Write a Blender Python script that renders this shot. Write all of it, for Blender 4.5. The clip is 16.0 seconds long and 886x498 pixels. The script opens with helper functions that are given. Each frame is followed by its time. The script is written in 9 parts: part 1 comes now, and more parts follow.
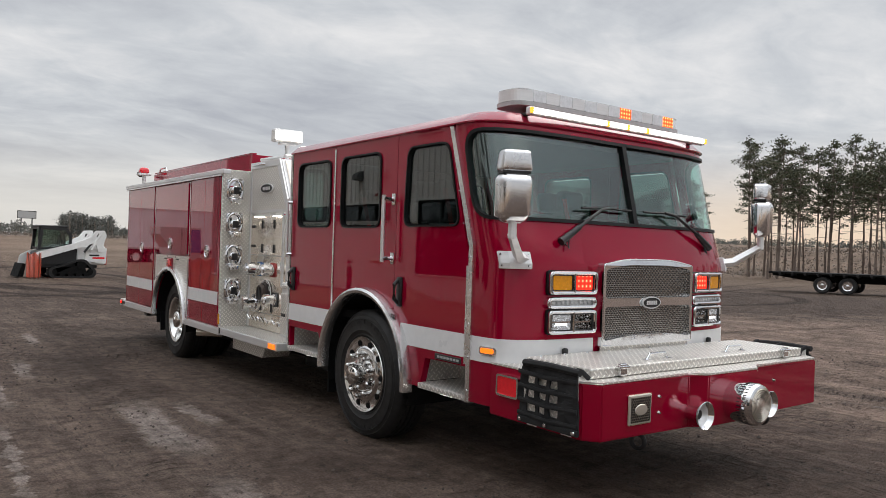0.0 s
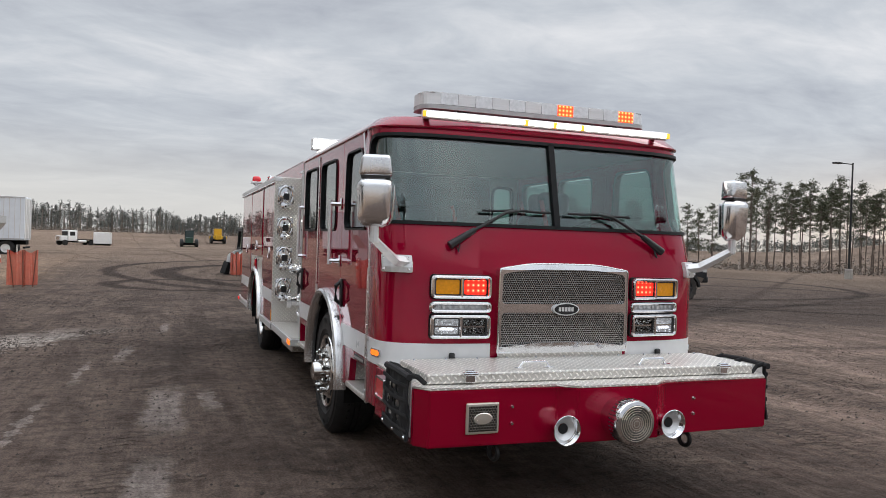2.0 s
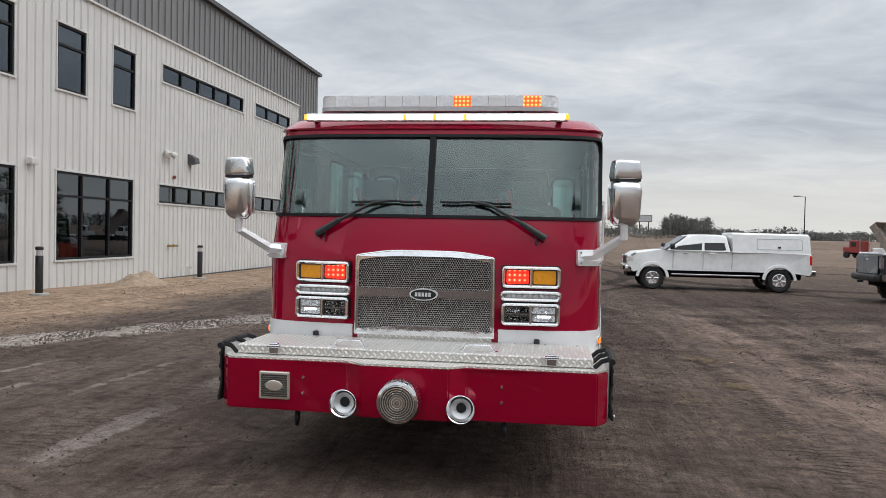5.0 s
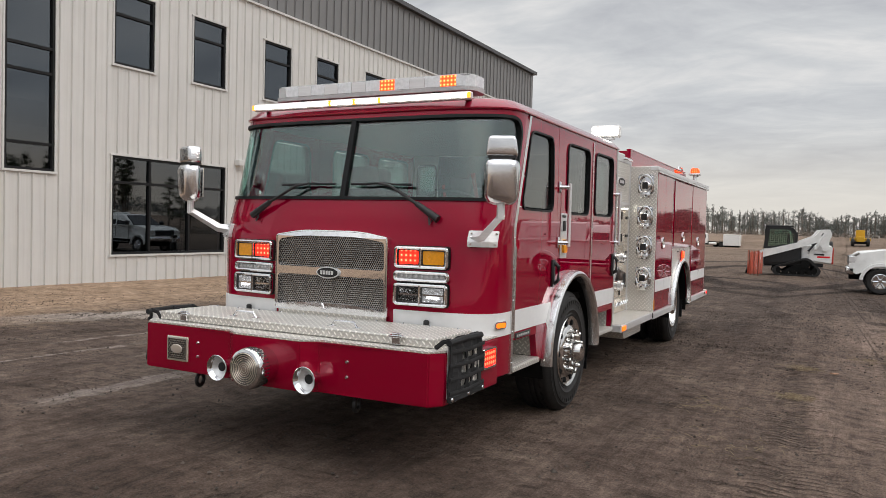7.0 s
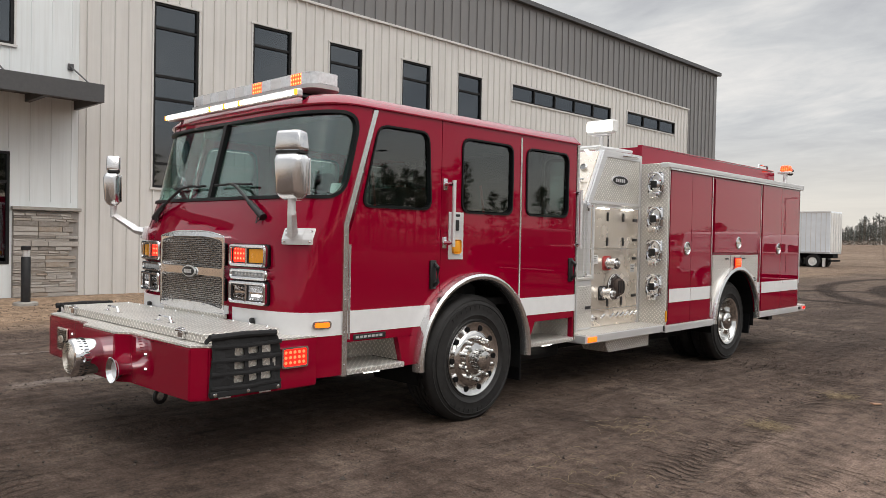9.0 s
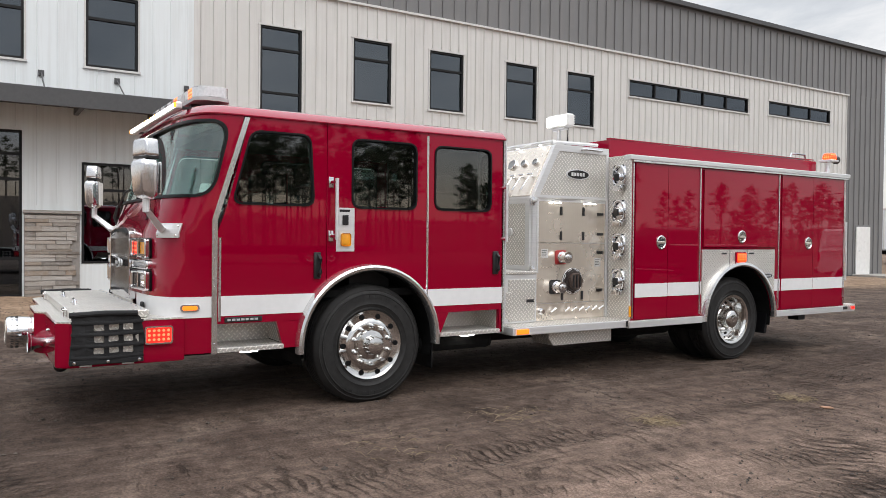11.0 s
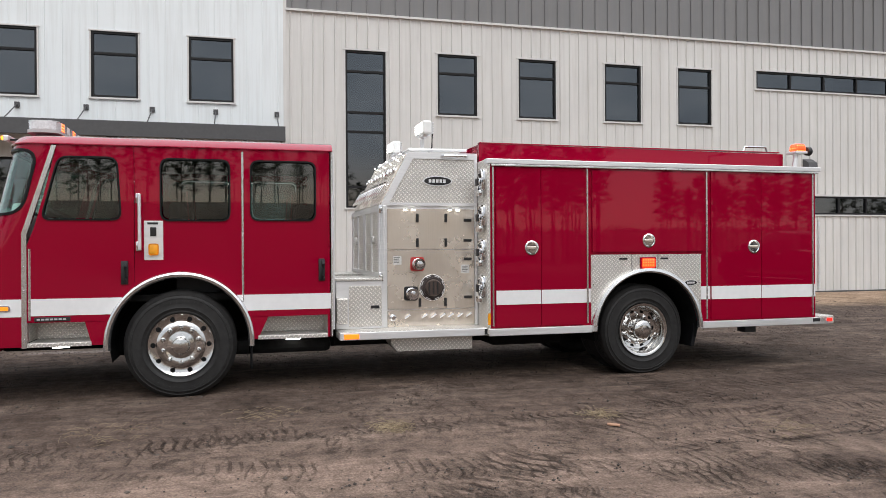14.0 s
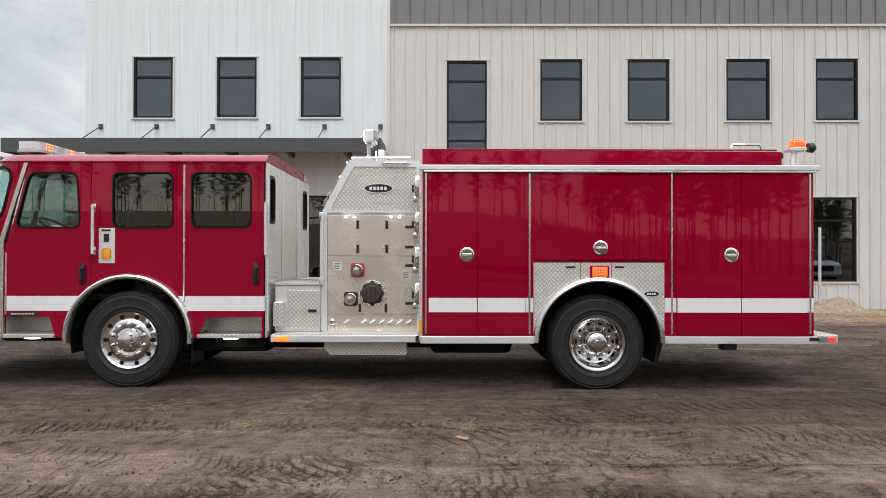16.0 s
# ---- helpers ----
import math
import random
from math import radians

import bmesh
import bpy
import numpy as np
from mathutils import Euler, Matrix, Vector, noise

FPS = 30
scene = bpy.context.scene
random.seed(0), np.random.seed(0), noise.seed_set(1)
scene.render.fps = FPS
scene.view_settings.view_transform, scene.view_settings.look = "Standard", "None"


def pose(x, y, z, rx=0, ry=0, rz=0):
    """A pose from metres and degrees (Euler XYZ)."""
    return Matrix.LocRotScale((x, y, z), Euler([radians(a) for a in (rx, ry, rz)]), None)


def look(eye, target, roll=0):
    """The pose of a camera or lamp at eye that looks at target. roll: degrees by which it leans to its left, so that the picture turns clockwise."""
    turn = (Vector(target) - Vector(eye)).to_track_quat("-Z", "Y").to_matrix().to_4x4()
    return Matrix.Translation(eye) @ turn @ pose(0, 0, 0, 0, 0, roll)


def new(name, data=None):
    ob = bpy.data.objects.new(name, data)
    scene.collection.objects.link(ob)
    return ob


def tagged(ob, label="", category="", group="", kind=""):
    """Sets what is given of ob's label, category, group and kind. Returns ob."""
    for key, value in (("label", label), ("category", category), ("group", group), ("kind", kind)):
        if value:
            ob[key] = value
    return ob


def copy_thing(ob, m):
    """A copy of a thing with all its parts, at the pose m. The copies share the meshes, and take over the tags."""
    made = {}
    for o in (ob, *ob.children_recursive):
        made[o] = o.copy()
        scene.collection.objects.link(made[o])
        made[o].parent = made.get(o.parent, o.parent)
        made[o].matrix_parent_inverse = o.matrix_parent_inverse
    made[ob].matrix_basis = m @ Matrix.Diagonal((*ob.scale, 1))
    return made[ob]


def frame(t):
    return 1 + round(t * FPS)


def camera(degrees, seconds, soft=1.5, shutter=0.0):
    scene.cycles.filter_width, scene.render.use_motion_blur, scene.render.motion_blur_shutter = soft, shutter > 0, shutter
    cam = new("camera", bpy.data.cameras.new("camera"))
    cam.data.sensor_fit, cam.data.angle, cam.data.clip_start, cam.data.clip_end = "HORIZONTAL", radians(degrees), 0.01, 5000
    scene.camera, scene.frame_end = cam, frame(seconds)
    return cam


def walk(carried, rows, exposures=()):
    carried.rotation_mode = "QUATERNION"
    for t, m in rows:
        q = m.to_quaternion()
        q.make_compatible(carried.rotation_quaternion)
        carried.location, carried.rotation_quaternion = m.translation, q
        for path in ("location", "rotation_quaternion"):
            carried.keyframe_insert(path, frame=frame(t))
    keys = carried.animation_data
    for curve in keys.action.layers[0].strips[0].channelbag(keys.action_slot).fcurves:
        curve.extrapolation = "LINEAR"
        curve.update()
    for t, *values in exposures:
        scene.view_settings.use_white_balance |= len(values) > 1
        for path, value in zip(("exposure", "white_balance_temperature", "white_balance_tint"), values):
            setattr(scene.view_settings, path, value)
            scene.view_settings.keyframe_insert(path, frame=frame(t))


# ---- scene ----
cam = camera(60.9, 16.0, 0.5)
PATH = [
    (0, (0.31, 0.247, 1.53), (1.501, 1.853, 1.528), 1.8),
    (0.5, (0.736, -0.033, 1.561), (1.814, 1.652, 1.551), 1.9),
    (1, (1.162, -0.325, 1.58), (2.118, 1.431, 1.567), 2.0),
    (1.5, (1.649, -0.552, 1.587), (2.473, 1.27, 1.572), 2.0),
    (2, (2.135, -0.81, 1.614), (2.822, 1.068, 1.596), 1.9),
    (2.5, (2.646, -0.993, 1.602), (3.191, 0.931, 1.583), 1.9),
    (3, (3.18, -1.223, 1.614), (3.574, 0.738, 1.594), 1.8),
    (3.5, (3.706, -1.421, 1.62), (3.942, 0.565, 1.597), 1.8),
    (4, (4.268, -1.525, 1.636), (4.336, 0.474, 1.606), 1.7),
    (6.5, (7.286, -1.124, 1.571), (6.519, 0.722, 1.507), 1.1),
    (7, (7.844, -0.801, 1.55), (6.927, 0.975, 1.489), 1.5),
    (7.5, (8.418, -0.428, 1.534), (7.364, 1.271, 1.48), 1.5),
    (8, (8.959, -0.044, 1.513), (7.782, 1.572, 1.468), 1.4),
    (8.5, (9.443, 0.429, 1.499), (8.154, 1.958, 1.463), 1.2),
    (9, (9.907, 0.895, 1.487), (8.516, 2.332, 1.454), 1.1),
    (11.5, (12.105, 2.986, 1.439), (10.361, 3.965, 1.416), 0.3),
    (12, (12.466, 3.499, 1.436), (10.679, 4.398, 1.427), -0.0),
    (12.5, (12.786, 4.035, 1.427), (10.959, 4.849, 1.425), -0.2),
    (13, (13.019, 4.659, 1.425), (11.154, 5.382, 1.428), -0.3),
    (13.5, (13.248, 5.305, 1.422), (11.348, 5.929, 1.421), -0.3),
    (14, (13.423, 5.975, 1.421), (11.493, 6.503, 1.415), -0.3),
    (14.5, (13.616, 6.635, 1.432), (11.66, 7.055, 1.426), -0.4),
    (15, (13.702, 7.328, 1.413), (11.725, 7.63, 1.412), -0.4),
    (15.5, (13.813, 8.031, 1.417), (11.82, 8.193, 1.426), -0.3),
    (16, (13.796, 8.723, 1.398), (11.796, 8.731, 1.415), 0.1),
]
walk(cam, [(t, look(eye, target, roll)) for t, eye, target, roll in PATH],
     [(0, -0.06, 6600, 10), (2, -0.10, 6380, 10), (4, -0.03, 6280, 8), (6.5, -0.04, 6680, 10), (9, 0.0, 6850, 10), (11.5, 0.20, 6500, 10), (14, 0.18, 6500, 10), (16, 0.12, 6480, 9)])

# ---- world and sun ----
world = bpy.data.worlds.new("overcast_evening")
scene.world = world
world.use_nodes = True
wn, wl = world.node_tree.nodes, world.node_tree.links
wn.clear()


def wnode(kind, **inputs):
    n = wn.new(kind)
    for k, v in inputs.items():
        n.inputs[k].default_value = v
    return n


SUN_ELEV, SUN_ROT = radians(48), radians(95)
sky = wn.new("ShaderNodeTexSky")
sky.sky_type, sky.sun_disc = "NISHITA", False
sky.sun_elevation, sky.sun_rotation = SUN_ELEV, SUN_ROT
sky_dim = wnode("ShaderNodeVectorMath")
sky_dim.operation = "SCALE"
sky_dim.inputs["Scale"].default_value = 0.06
wl.new(sky.outputs[0], sky_dim.inputs[0])
tc = wn.new("ShaderNodeTexCoord")
sep = wn.new("ShaderNodeSeparateXYZ")
wl.new(tc.outputs["Generated"], sep.inputs[0])
# the cloud deck is laid out on a plane overhead, so that it closes up towards the horizon
zc = wn.new("ShaderNodeMath")
zc.operation = "MAXIMUM"
zc.inputs[1].default_value = 0.0
wl.new(sep.outputs[2], zc.inputs[0])
za = wn.new("ShaderNodeMath")
za.operation = "ADD"
za.inputs[1].default_value = 0.16
wl.new(zc.outputs[0], za.inputs[0])
plane = wn.new("ShaderNodeVectorMath")
plane.operation = "DIVIDE"
zz = wn.new("ShaderNodeCombineXYZ")
for i in range(3):
    wl.new(za.outputs[0], zz.inputs[i])
wl.new(tc.outputs["Generated"], plane.inputs[0])
wl.new(zz.outputs[0], plane.inputs[1])
cloud_map = wn.new("ShaderNodeMapping")
cloud_map.inputs["Scale"].default_value = (1.0, 1.55, 1.0)
cloud_map.inputs["Rotation"].default_value = (0, 0, radians(-55))
wl.new(plane.outputs[0], cloud_map.inputs[0])
n1 = wnode("ShaderNodeTexNoise", Scale=1.05, Detail=9.0, Roughness=0.58, Distortion=0.5)
wl.new(cloud_map.outputs[0], n1.inputs["Vector"])
n2 = wnode("ShaderNodeTexNoise", Scale=3.4, Detail=8.0, Roughness=0.6, Distortion=0.9)
wl.new(cloud_map.outputs[0], n2.inputs["Vector"])
deck = wn.new("ShaderNodeMix")
deck.inputs[0].default_value = 0.24
wl.new(n1.outputs[0], deck.inputs[2])
wl.new(n2.outputs[0], deck.inputs[3])
ramp = wn.new("ShaderNodeValToRGB")
cr = ramp.color_ramp
cr.elements[0].position, cr.elements[0].color = 0.33, (0.48, 0.505, 0.56, 1)
cr.elements[1].position, cr.elements[1].color = 0.69, (0.90, 0.90, 0.91, 1)
e = cr.elements.new(0.50)
e.color = (0.65, 0.68, 0.72, 1)
wl.new(deck.outputs[0], ramp.inputs[0])
# pale band low down, warm towards the setting sun
hz = wn.new("ShaderNodeMapRange")
hz.inputs["From Min"].default_value, hz.inputs["From Max"].default_value = 0.0, 0.17
hz.inputs["To Min"].default_value, hz.inputs["To Max"].default_value = 1.0, 0.0
hz.interpolation_type = "SMOOTHERSTEP"
wl.new(sep.outputs[2], hz.inputs[0])
side = wn.new("ShaderNodeMapRange")
side.inputs["From Min"].default_value, side.inputs["From Max"].default_value = 0.62, 1.0
wl.new(sep.outputs[0], side.inputs[0])
warm = wn.new("ShaderNodeMix")
warm.data_type = "RGBA"
warm.inputs[6].default_value = (0.80, 0.775, 0.73, 1)
warm.inputs[7].default_value = (1.05, 0.76, 0.50, 1)
wl.new(side.outputs[0], warm.inputs[0])
band = wn.new("ShaderNodeMath")
band.operation = "MULTIPLY"
band.inputs[1].default_value = 0.85
wl.new(hz.outputs[0], band.inputs[0])
mixc = wn.new("ShaderNodeMix")
mixc.data_type = "RGBA"
wl.new(band.outputs[0], mixc.inputs[0])
wl.new(ramp.outputs[0], mixc.inputs[6])
wl.new(warm.outputs[2], mixc.inputs[7])
cover = wn.new("ShaderNodeMix")
cover.data_type = "RGBA"
cover.inputs[0].default_value = 0.93
wl.new(sky_dim.outputs[0], cover.inputs[6])
wl.new(mixc.outputs[2], cover.inputs[7])
# an overcast sky is brightest overhead
zen = wn.new("ShaderNodeMapRange")
zen.inputs["From Min"].default_value, zen.inputs["From Max"].default_value = 0.36, 1.0
zen.inputs["To Min"].default_value, zen.inputs["To Max"].default_value = 1.0, 3.0
wl.new(sep.outputs[2], zen.inputs[0])
lift = wn.new("ShaderNodeVectorMath")
lift.operation = "SCALE"
wl.new(cover.outputs[2], lift.inputs[0])
wl.new(zen.outputs[0], lift.inputs["Scale"])
bg = wn.new("ShaderNodeBackground")
bg.inputs["Strength"].default_value = 1.0
wl.new(lift.outputs[0], bg.inputs[0])
wo = wn.new("ShaderNodeOutputWorld")
wl.new(bg.outputs[0], wo.inputs[0])

sun_data = bpy.data.lights.new("sun", "SUN")
sun_data.energy, sun_data.angle, sun_data.color = 1.0, radians(45), (1.0, 0.95, 0.91)
sun = new("sun", sun_data)
sun.matrix_basis = look((60, 6, 66), (0, 9, 0))

# ---- materials ----
class Nodes:
    """A small wrapper to lay out a node material."""

    def __init__(self, name):
        self.mat = bpy.data.materials.new(name)
        self.mat.use_nodes = True
        self.t = self.mat.node_tree
        self.t.nodes.clear()
        self.out = self.t.nodes.new("ShaderNodeOutputMaterial")
        self.co = self.t.nodes.new("ShaderNodeTexCoord").outputs["Object"]

    def n(self, kind, op=None, **inp):
        nd = self.t.nodes.new("ShaderNode" + kind)
        if op:
            nd.operation = op
        for k, v in inp.items():
            key = k.replace("_", " ")
            if hasattr(v, "is_linked"):
                self.t.links.new(v, nd.inputs[key])
            else:
                nd.inputs[key].default_value = v
        return nd

    def math(self, op, a, b=0.0):
        nd = self.t.nodes.new("ShaderNodeMath")
        nd.operation = op
        for i, v in enumerate((a, b)):
            if hasattr(v, "is_linked"):
                self.t.links.new(v, nd.inputs[i])
            else:
                nd.inputs[i].default_value = v
        return nd.outputs[0]

    def noise(self, scale, detail=4.0, rough=0.55, vec=None, dist=0.0):
        return self.n("TexNoise", Vector=vec or self.co, Scale=scale, Detail=detail, Roughness=rough, Distortion=dist).outputs[0]

    def scaled(self, s, rot=(0, 0, 0)):
        return self.n("Mapping", Vector=self.co, Scale=s, Rotation=rot).outputs[0]

    def ramp(self, fac, *stops):
        nd = self.t.nodes.new("ShaderNodeValToRGB")
        self.t.links.new(fac, nd.inputs[0])
        els = nd.color_ramp.elements
        while len(els) < len(stops):
            els.new(0.5)
        for el, (p, c) in zip(els, stops):
            el.position = p
            el.color = (*c, 1) if len(c) == 3 else c
        return nd.outputs[0]

    def grey(self, fac, a, b, lo, hi):
        nd = self.n("MapRange", Value=fac, From_Min=a, From_Max=b, To_Min=lo, To_Max=hi)
        return nd.outputs[0]

    def mix(self, fac, a, b, blend="MIX"):
        nd = self.t.nodes.new("ShaderNodeMix")
        nd.data_type, nd.blend_type = "RGBA", blend
        for i, v in ((0, fac), (6, a), (7, b)):
            if hasattr(v, "is_linked"):
                self.t.links.new(v, nd.inputs[i])
            else:
                nd.inputs[i].default_value = v if i == 0 else (*v, 1)
        return nd.outputs[2]

    def bump(self, height, strength=0.3, dist=0.01):
        return self.n("Bump", Height=height, Strength=strength, Distance=dist).outputs[0]

    def bsdf(self, **inp):
        nd = self.n("BsdfPrincipled")
        for k, v in inp.items():
            key = k.replace("_", " ")
            if hasattr(v, "is_linked"):
                self.t.links.new(v, nd.inputs[key])
            elif isinstance(v, tuple) and len(v) == 3:
                nd.inputs[key].default_value = (*v, 1)
            else:
                nd.inputs[key].default_value = v
        self.t.links.new(nd.outputs[0], self.out.inputs[0])
        return self.mat


def simple(name, col, rough=0.5, metal=0.0, var=0.12, scale=14.0, bump=0.0, **more):
    m = Nodes(name)
    f = m.noise(scale, 6.0)
    a, b = tuple(c * (1 - var) for c in col), tuple(min(1, c * (1 + var)) for c in col)
    c = m.ramp(f, (0.3, a), (0.7, b))
    r = m.grey(m.noise(scale * 0.37, 5.0), 0.3, 0.7, max(0.02, rough - 0.08), min(1, rough + 0.08))
    if bump:
        more["Normal"] = m.bump(m.noise(scale * 3), bump, 0.004)
    return m.bsdf(Base_Color=c, Roughness=r, Metallic=metal, **more)


def glow(name, col, strength, base=None):
    m = Nodes(name)
    return m.bsdf(Base_Color=base or col, Roughness=0.25, Emission_Color=col, Emission_Strength=strength)


def paint(name, col, dust=0.25, rough=0.015, coat=0.38):
    """Clear-coated paint with a thin veil of road dust in patches."""
    m = Nodes(name)
    d = m.grey(m.noise(2.2, 8.0, 0.62), 0.45, 0.8, 0.0, dust)
    c = m.mix(d, col, (0.16, 0.10, 0.08))
    return m.bsdf(Base_Color=c, Roughness=m.grey(d, 0, 1, rough, 0.25), Specular_IOR_Level=0.6, Specular_Tint=(1.0, 0.22, 0.28), Coat_Weight=coat, Coat_IOR=1.45,
                  Coat_Roughness=0.01, Normal=m.bump(m.noise(4.0, 2.0), 0.03, 0.01))


def tread_plate(name, metal_col, pitch=0.034, rough=0.28):
    """Diamond plate: raised lozenges in a lattice on every face."""
    m = Nodes(name)
    s = m.n("SeparateXYZ", Vector=m.co)
    geo = m.n("NewGeometry")
    nrm = m.n("SeparateXYZ", Vector=geo.outputs["Normal"])
    top = m.math("GREATER_THAN", m.math("ABSOLUTE", nrm.outputs[2]), 0.6)
    side = m.math("SUBTRACT", 1.0, top)
    p = m.math("ADD", s.outputs[0], m.math("MULTIPLY", s.outputs[1], side))
    q = m.math("ADD", m.math("MULTIPLY", s.outputs[1], top), m.math("MULTIPLY", s.outputs[2], side))
    # short raised bars, turned by a quarter from cell to cell
    a = m.math("DIVIDE", m.math("ADD", p, q), pitch * 1.35)
    b = m.math("DIVIDE", m.math("SUBTRACT", p, q), pitch * 1.35)
    turn_ = m.math("MODULO", m.math("ABSOLUTE", m.math("ADD", m.math("FLOOR", a), m.math("FLOOR", b))), 2.0)
    fa, fb = m.math("SUBTRACT", m.math("FRACT", a), 0.5), m.math("SUBTRACT", m.math("FRACT", b), 0.5)
    keep = m.math("SUBTRACT", 1.0, turn_)
    al = m.math("ADD", m.math("MULTIPLY", fa, keep), m.math("MULTIPLY", fb, turn_))
    ac = m.math("ADD", m.math("MULTIPLY", fb, keep), m.math("MULTIPLY", fa, turn_))
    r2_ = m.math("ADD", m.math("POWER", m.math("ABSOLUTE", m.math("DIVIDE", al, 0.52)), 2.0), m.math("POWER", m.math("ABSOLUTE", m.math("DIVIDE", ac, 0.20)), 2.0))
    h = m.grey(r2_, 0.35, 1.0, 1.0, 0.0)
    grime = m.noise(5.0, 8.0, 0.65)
    # bars lighter than the sheet: rubbed polish, plus their glints painted in
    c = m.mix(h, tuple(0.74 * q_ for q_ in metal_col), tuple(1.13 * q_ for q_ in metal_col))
    c = m.mix(m.grey(grime, 0.5, 0.75, 0.0, 0.25), c, (0.38, 0.35, 0.31))
    r = m.grey(grime, 0.3, 0.75, rough, rough + 0.18)
    return m.bsdf(Base_Color=c, Metallic=0.62, Roughness=r, Normal=m.bump(h, 1.0, 0.005))


def brushed(name, col, rough, stretch=(2, 2, 160), metal=0.66):
    m = Nodes(name)
    g = m.noise(1.0, 6.0, 0.6, vec=m.scaled(stretch))
    c = m.ramp(g, (0.25, tuple(x * 0.86 for x in col)), (0.75, col))
    st = m.noise(3.5, 6.0)
    return m.bsdf(Base_Color=c, Metallic=metal, Roughness=m.grey(st, 0.3, 0.7, rough - 0.06, rough + 0.1), Normal=m.bump(g, 0.06, 0.002))


def chrome(name="chrome"):
    m = Nodes(name)
    d = m.noise(9.0, 7.0, 0.65)
    c = m.mix(m.grey(d, 0.55, 0.8, 0.0, 0.4), (0.78, 0.78, 0.79), (0.36, 0.33, 0.30))
    return m.bsdf(Base_Color=c, Metallic=1.0, Roughness=m.grey(d, 0.4, 0.8, 0.03, 0.18), Normal=m.bump(m.noise(11.0, 3.0), 0.10, 0.01))


def pane(name, tint, f0, rough=0.0, gloss=(1, 1, 1)):
    """A thin tinted pane: what lies behind, through the tint, under a gloss that grows at a slant."""
    m = Nodes(name)
    tr = m.n("BsdfTransparent", Color=(*tint, 1))
    gl = m.n("BsdfGlossy", Color=(*gloss, 1), Roughness=rough)
    lw = m.n("LayerWeight", Blend=0.5)
    slant = m.math("POWER", lw.outputs["Facing"], 5.0)
    mx = m.n("MixShader", Fac=m.math("ADD", m.math("MULTIPLY", slant, 1.0 - f0), f0))
    m.t.links.new(tr.outputs[0], mx.inputs[1])
    m.t.links.new(gl.outputs[0], mx.inputs[2])
    m.t.links.new(mx.outputs[0], m.out.inputs[0])
    return m.mat


def mesh_screen(name):
    """Pressed grille steel with rows of small round holes."""
    m = Nodes(name)
    sx = m.n("SeparateXYZ", Vector=m.co)
    u, w = m.math("MULTIPLY", sx.outputs[0], 60.0), m.math("MULTIPLY", sx.outputs[2], 60.0)

    def lattice(du, dw):
        a = m.math("SUBTRACT", m.math("FRACT", m.math("ADD", u, du)), 0.5)
        b = m.math("MULTIPLY", m.math("SUBTRACT", m.math("FRACT", m.math("ADD", m.math("MULTIPLY", w, 0.57735), dw)), 0.5), 1.732)
        return m.math("SQRT", m.math("ADD", m.math("MULTIPLY", a, a), m.math("MULTIPLY", b, b)))

    near = m.math("MINIMUM", lattice(0.0, 0.0), lattice(0.5, 0.5))
    hole = m.math("LESS_THAN", near, 0.40)
    c = m.mix(hole, (0.42, 0.405, 0.385), (0.012, 0.011, 0.01))
    return m.bsdf(Base_Color=c, Metallic=m.math("SUBTRACT", 1.0, hole), Roughness=0.24, Normal=m.bump(near, 0.5, 0.006))


def siding(name, col, dark=0.9):
    m = Nodes(name)
    g = m.noise(0.7, 6.0, 0.6)
    streak = m.noise(1.0, 5.0, 0.6, vec=m.scaled((1, 9, 0.35)))
    c = m.mix(m.grey(streak, 0.45, 0.8, 0, 0.22), m.ramp(g, (0.3, tuple(x * dark for x in col)), (0.7, col)), (0.30, 0.27, 0.23))
    oil = m.noise(3.0, 2.0, vec=m.scaled((1, 0.8, 0.3)))
    return m.bsdf(Base_Color=c, Roughness=0.42, Normal=m.bump(oil, 0.10, 0.02))


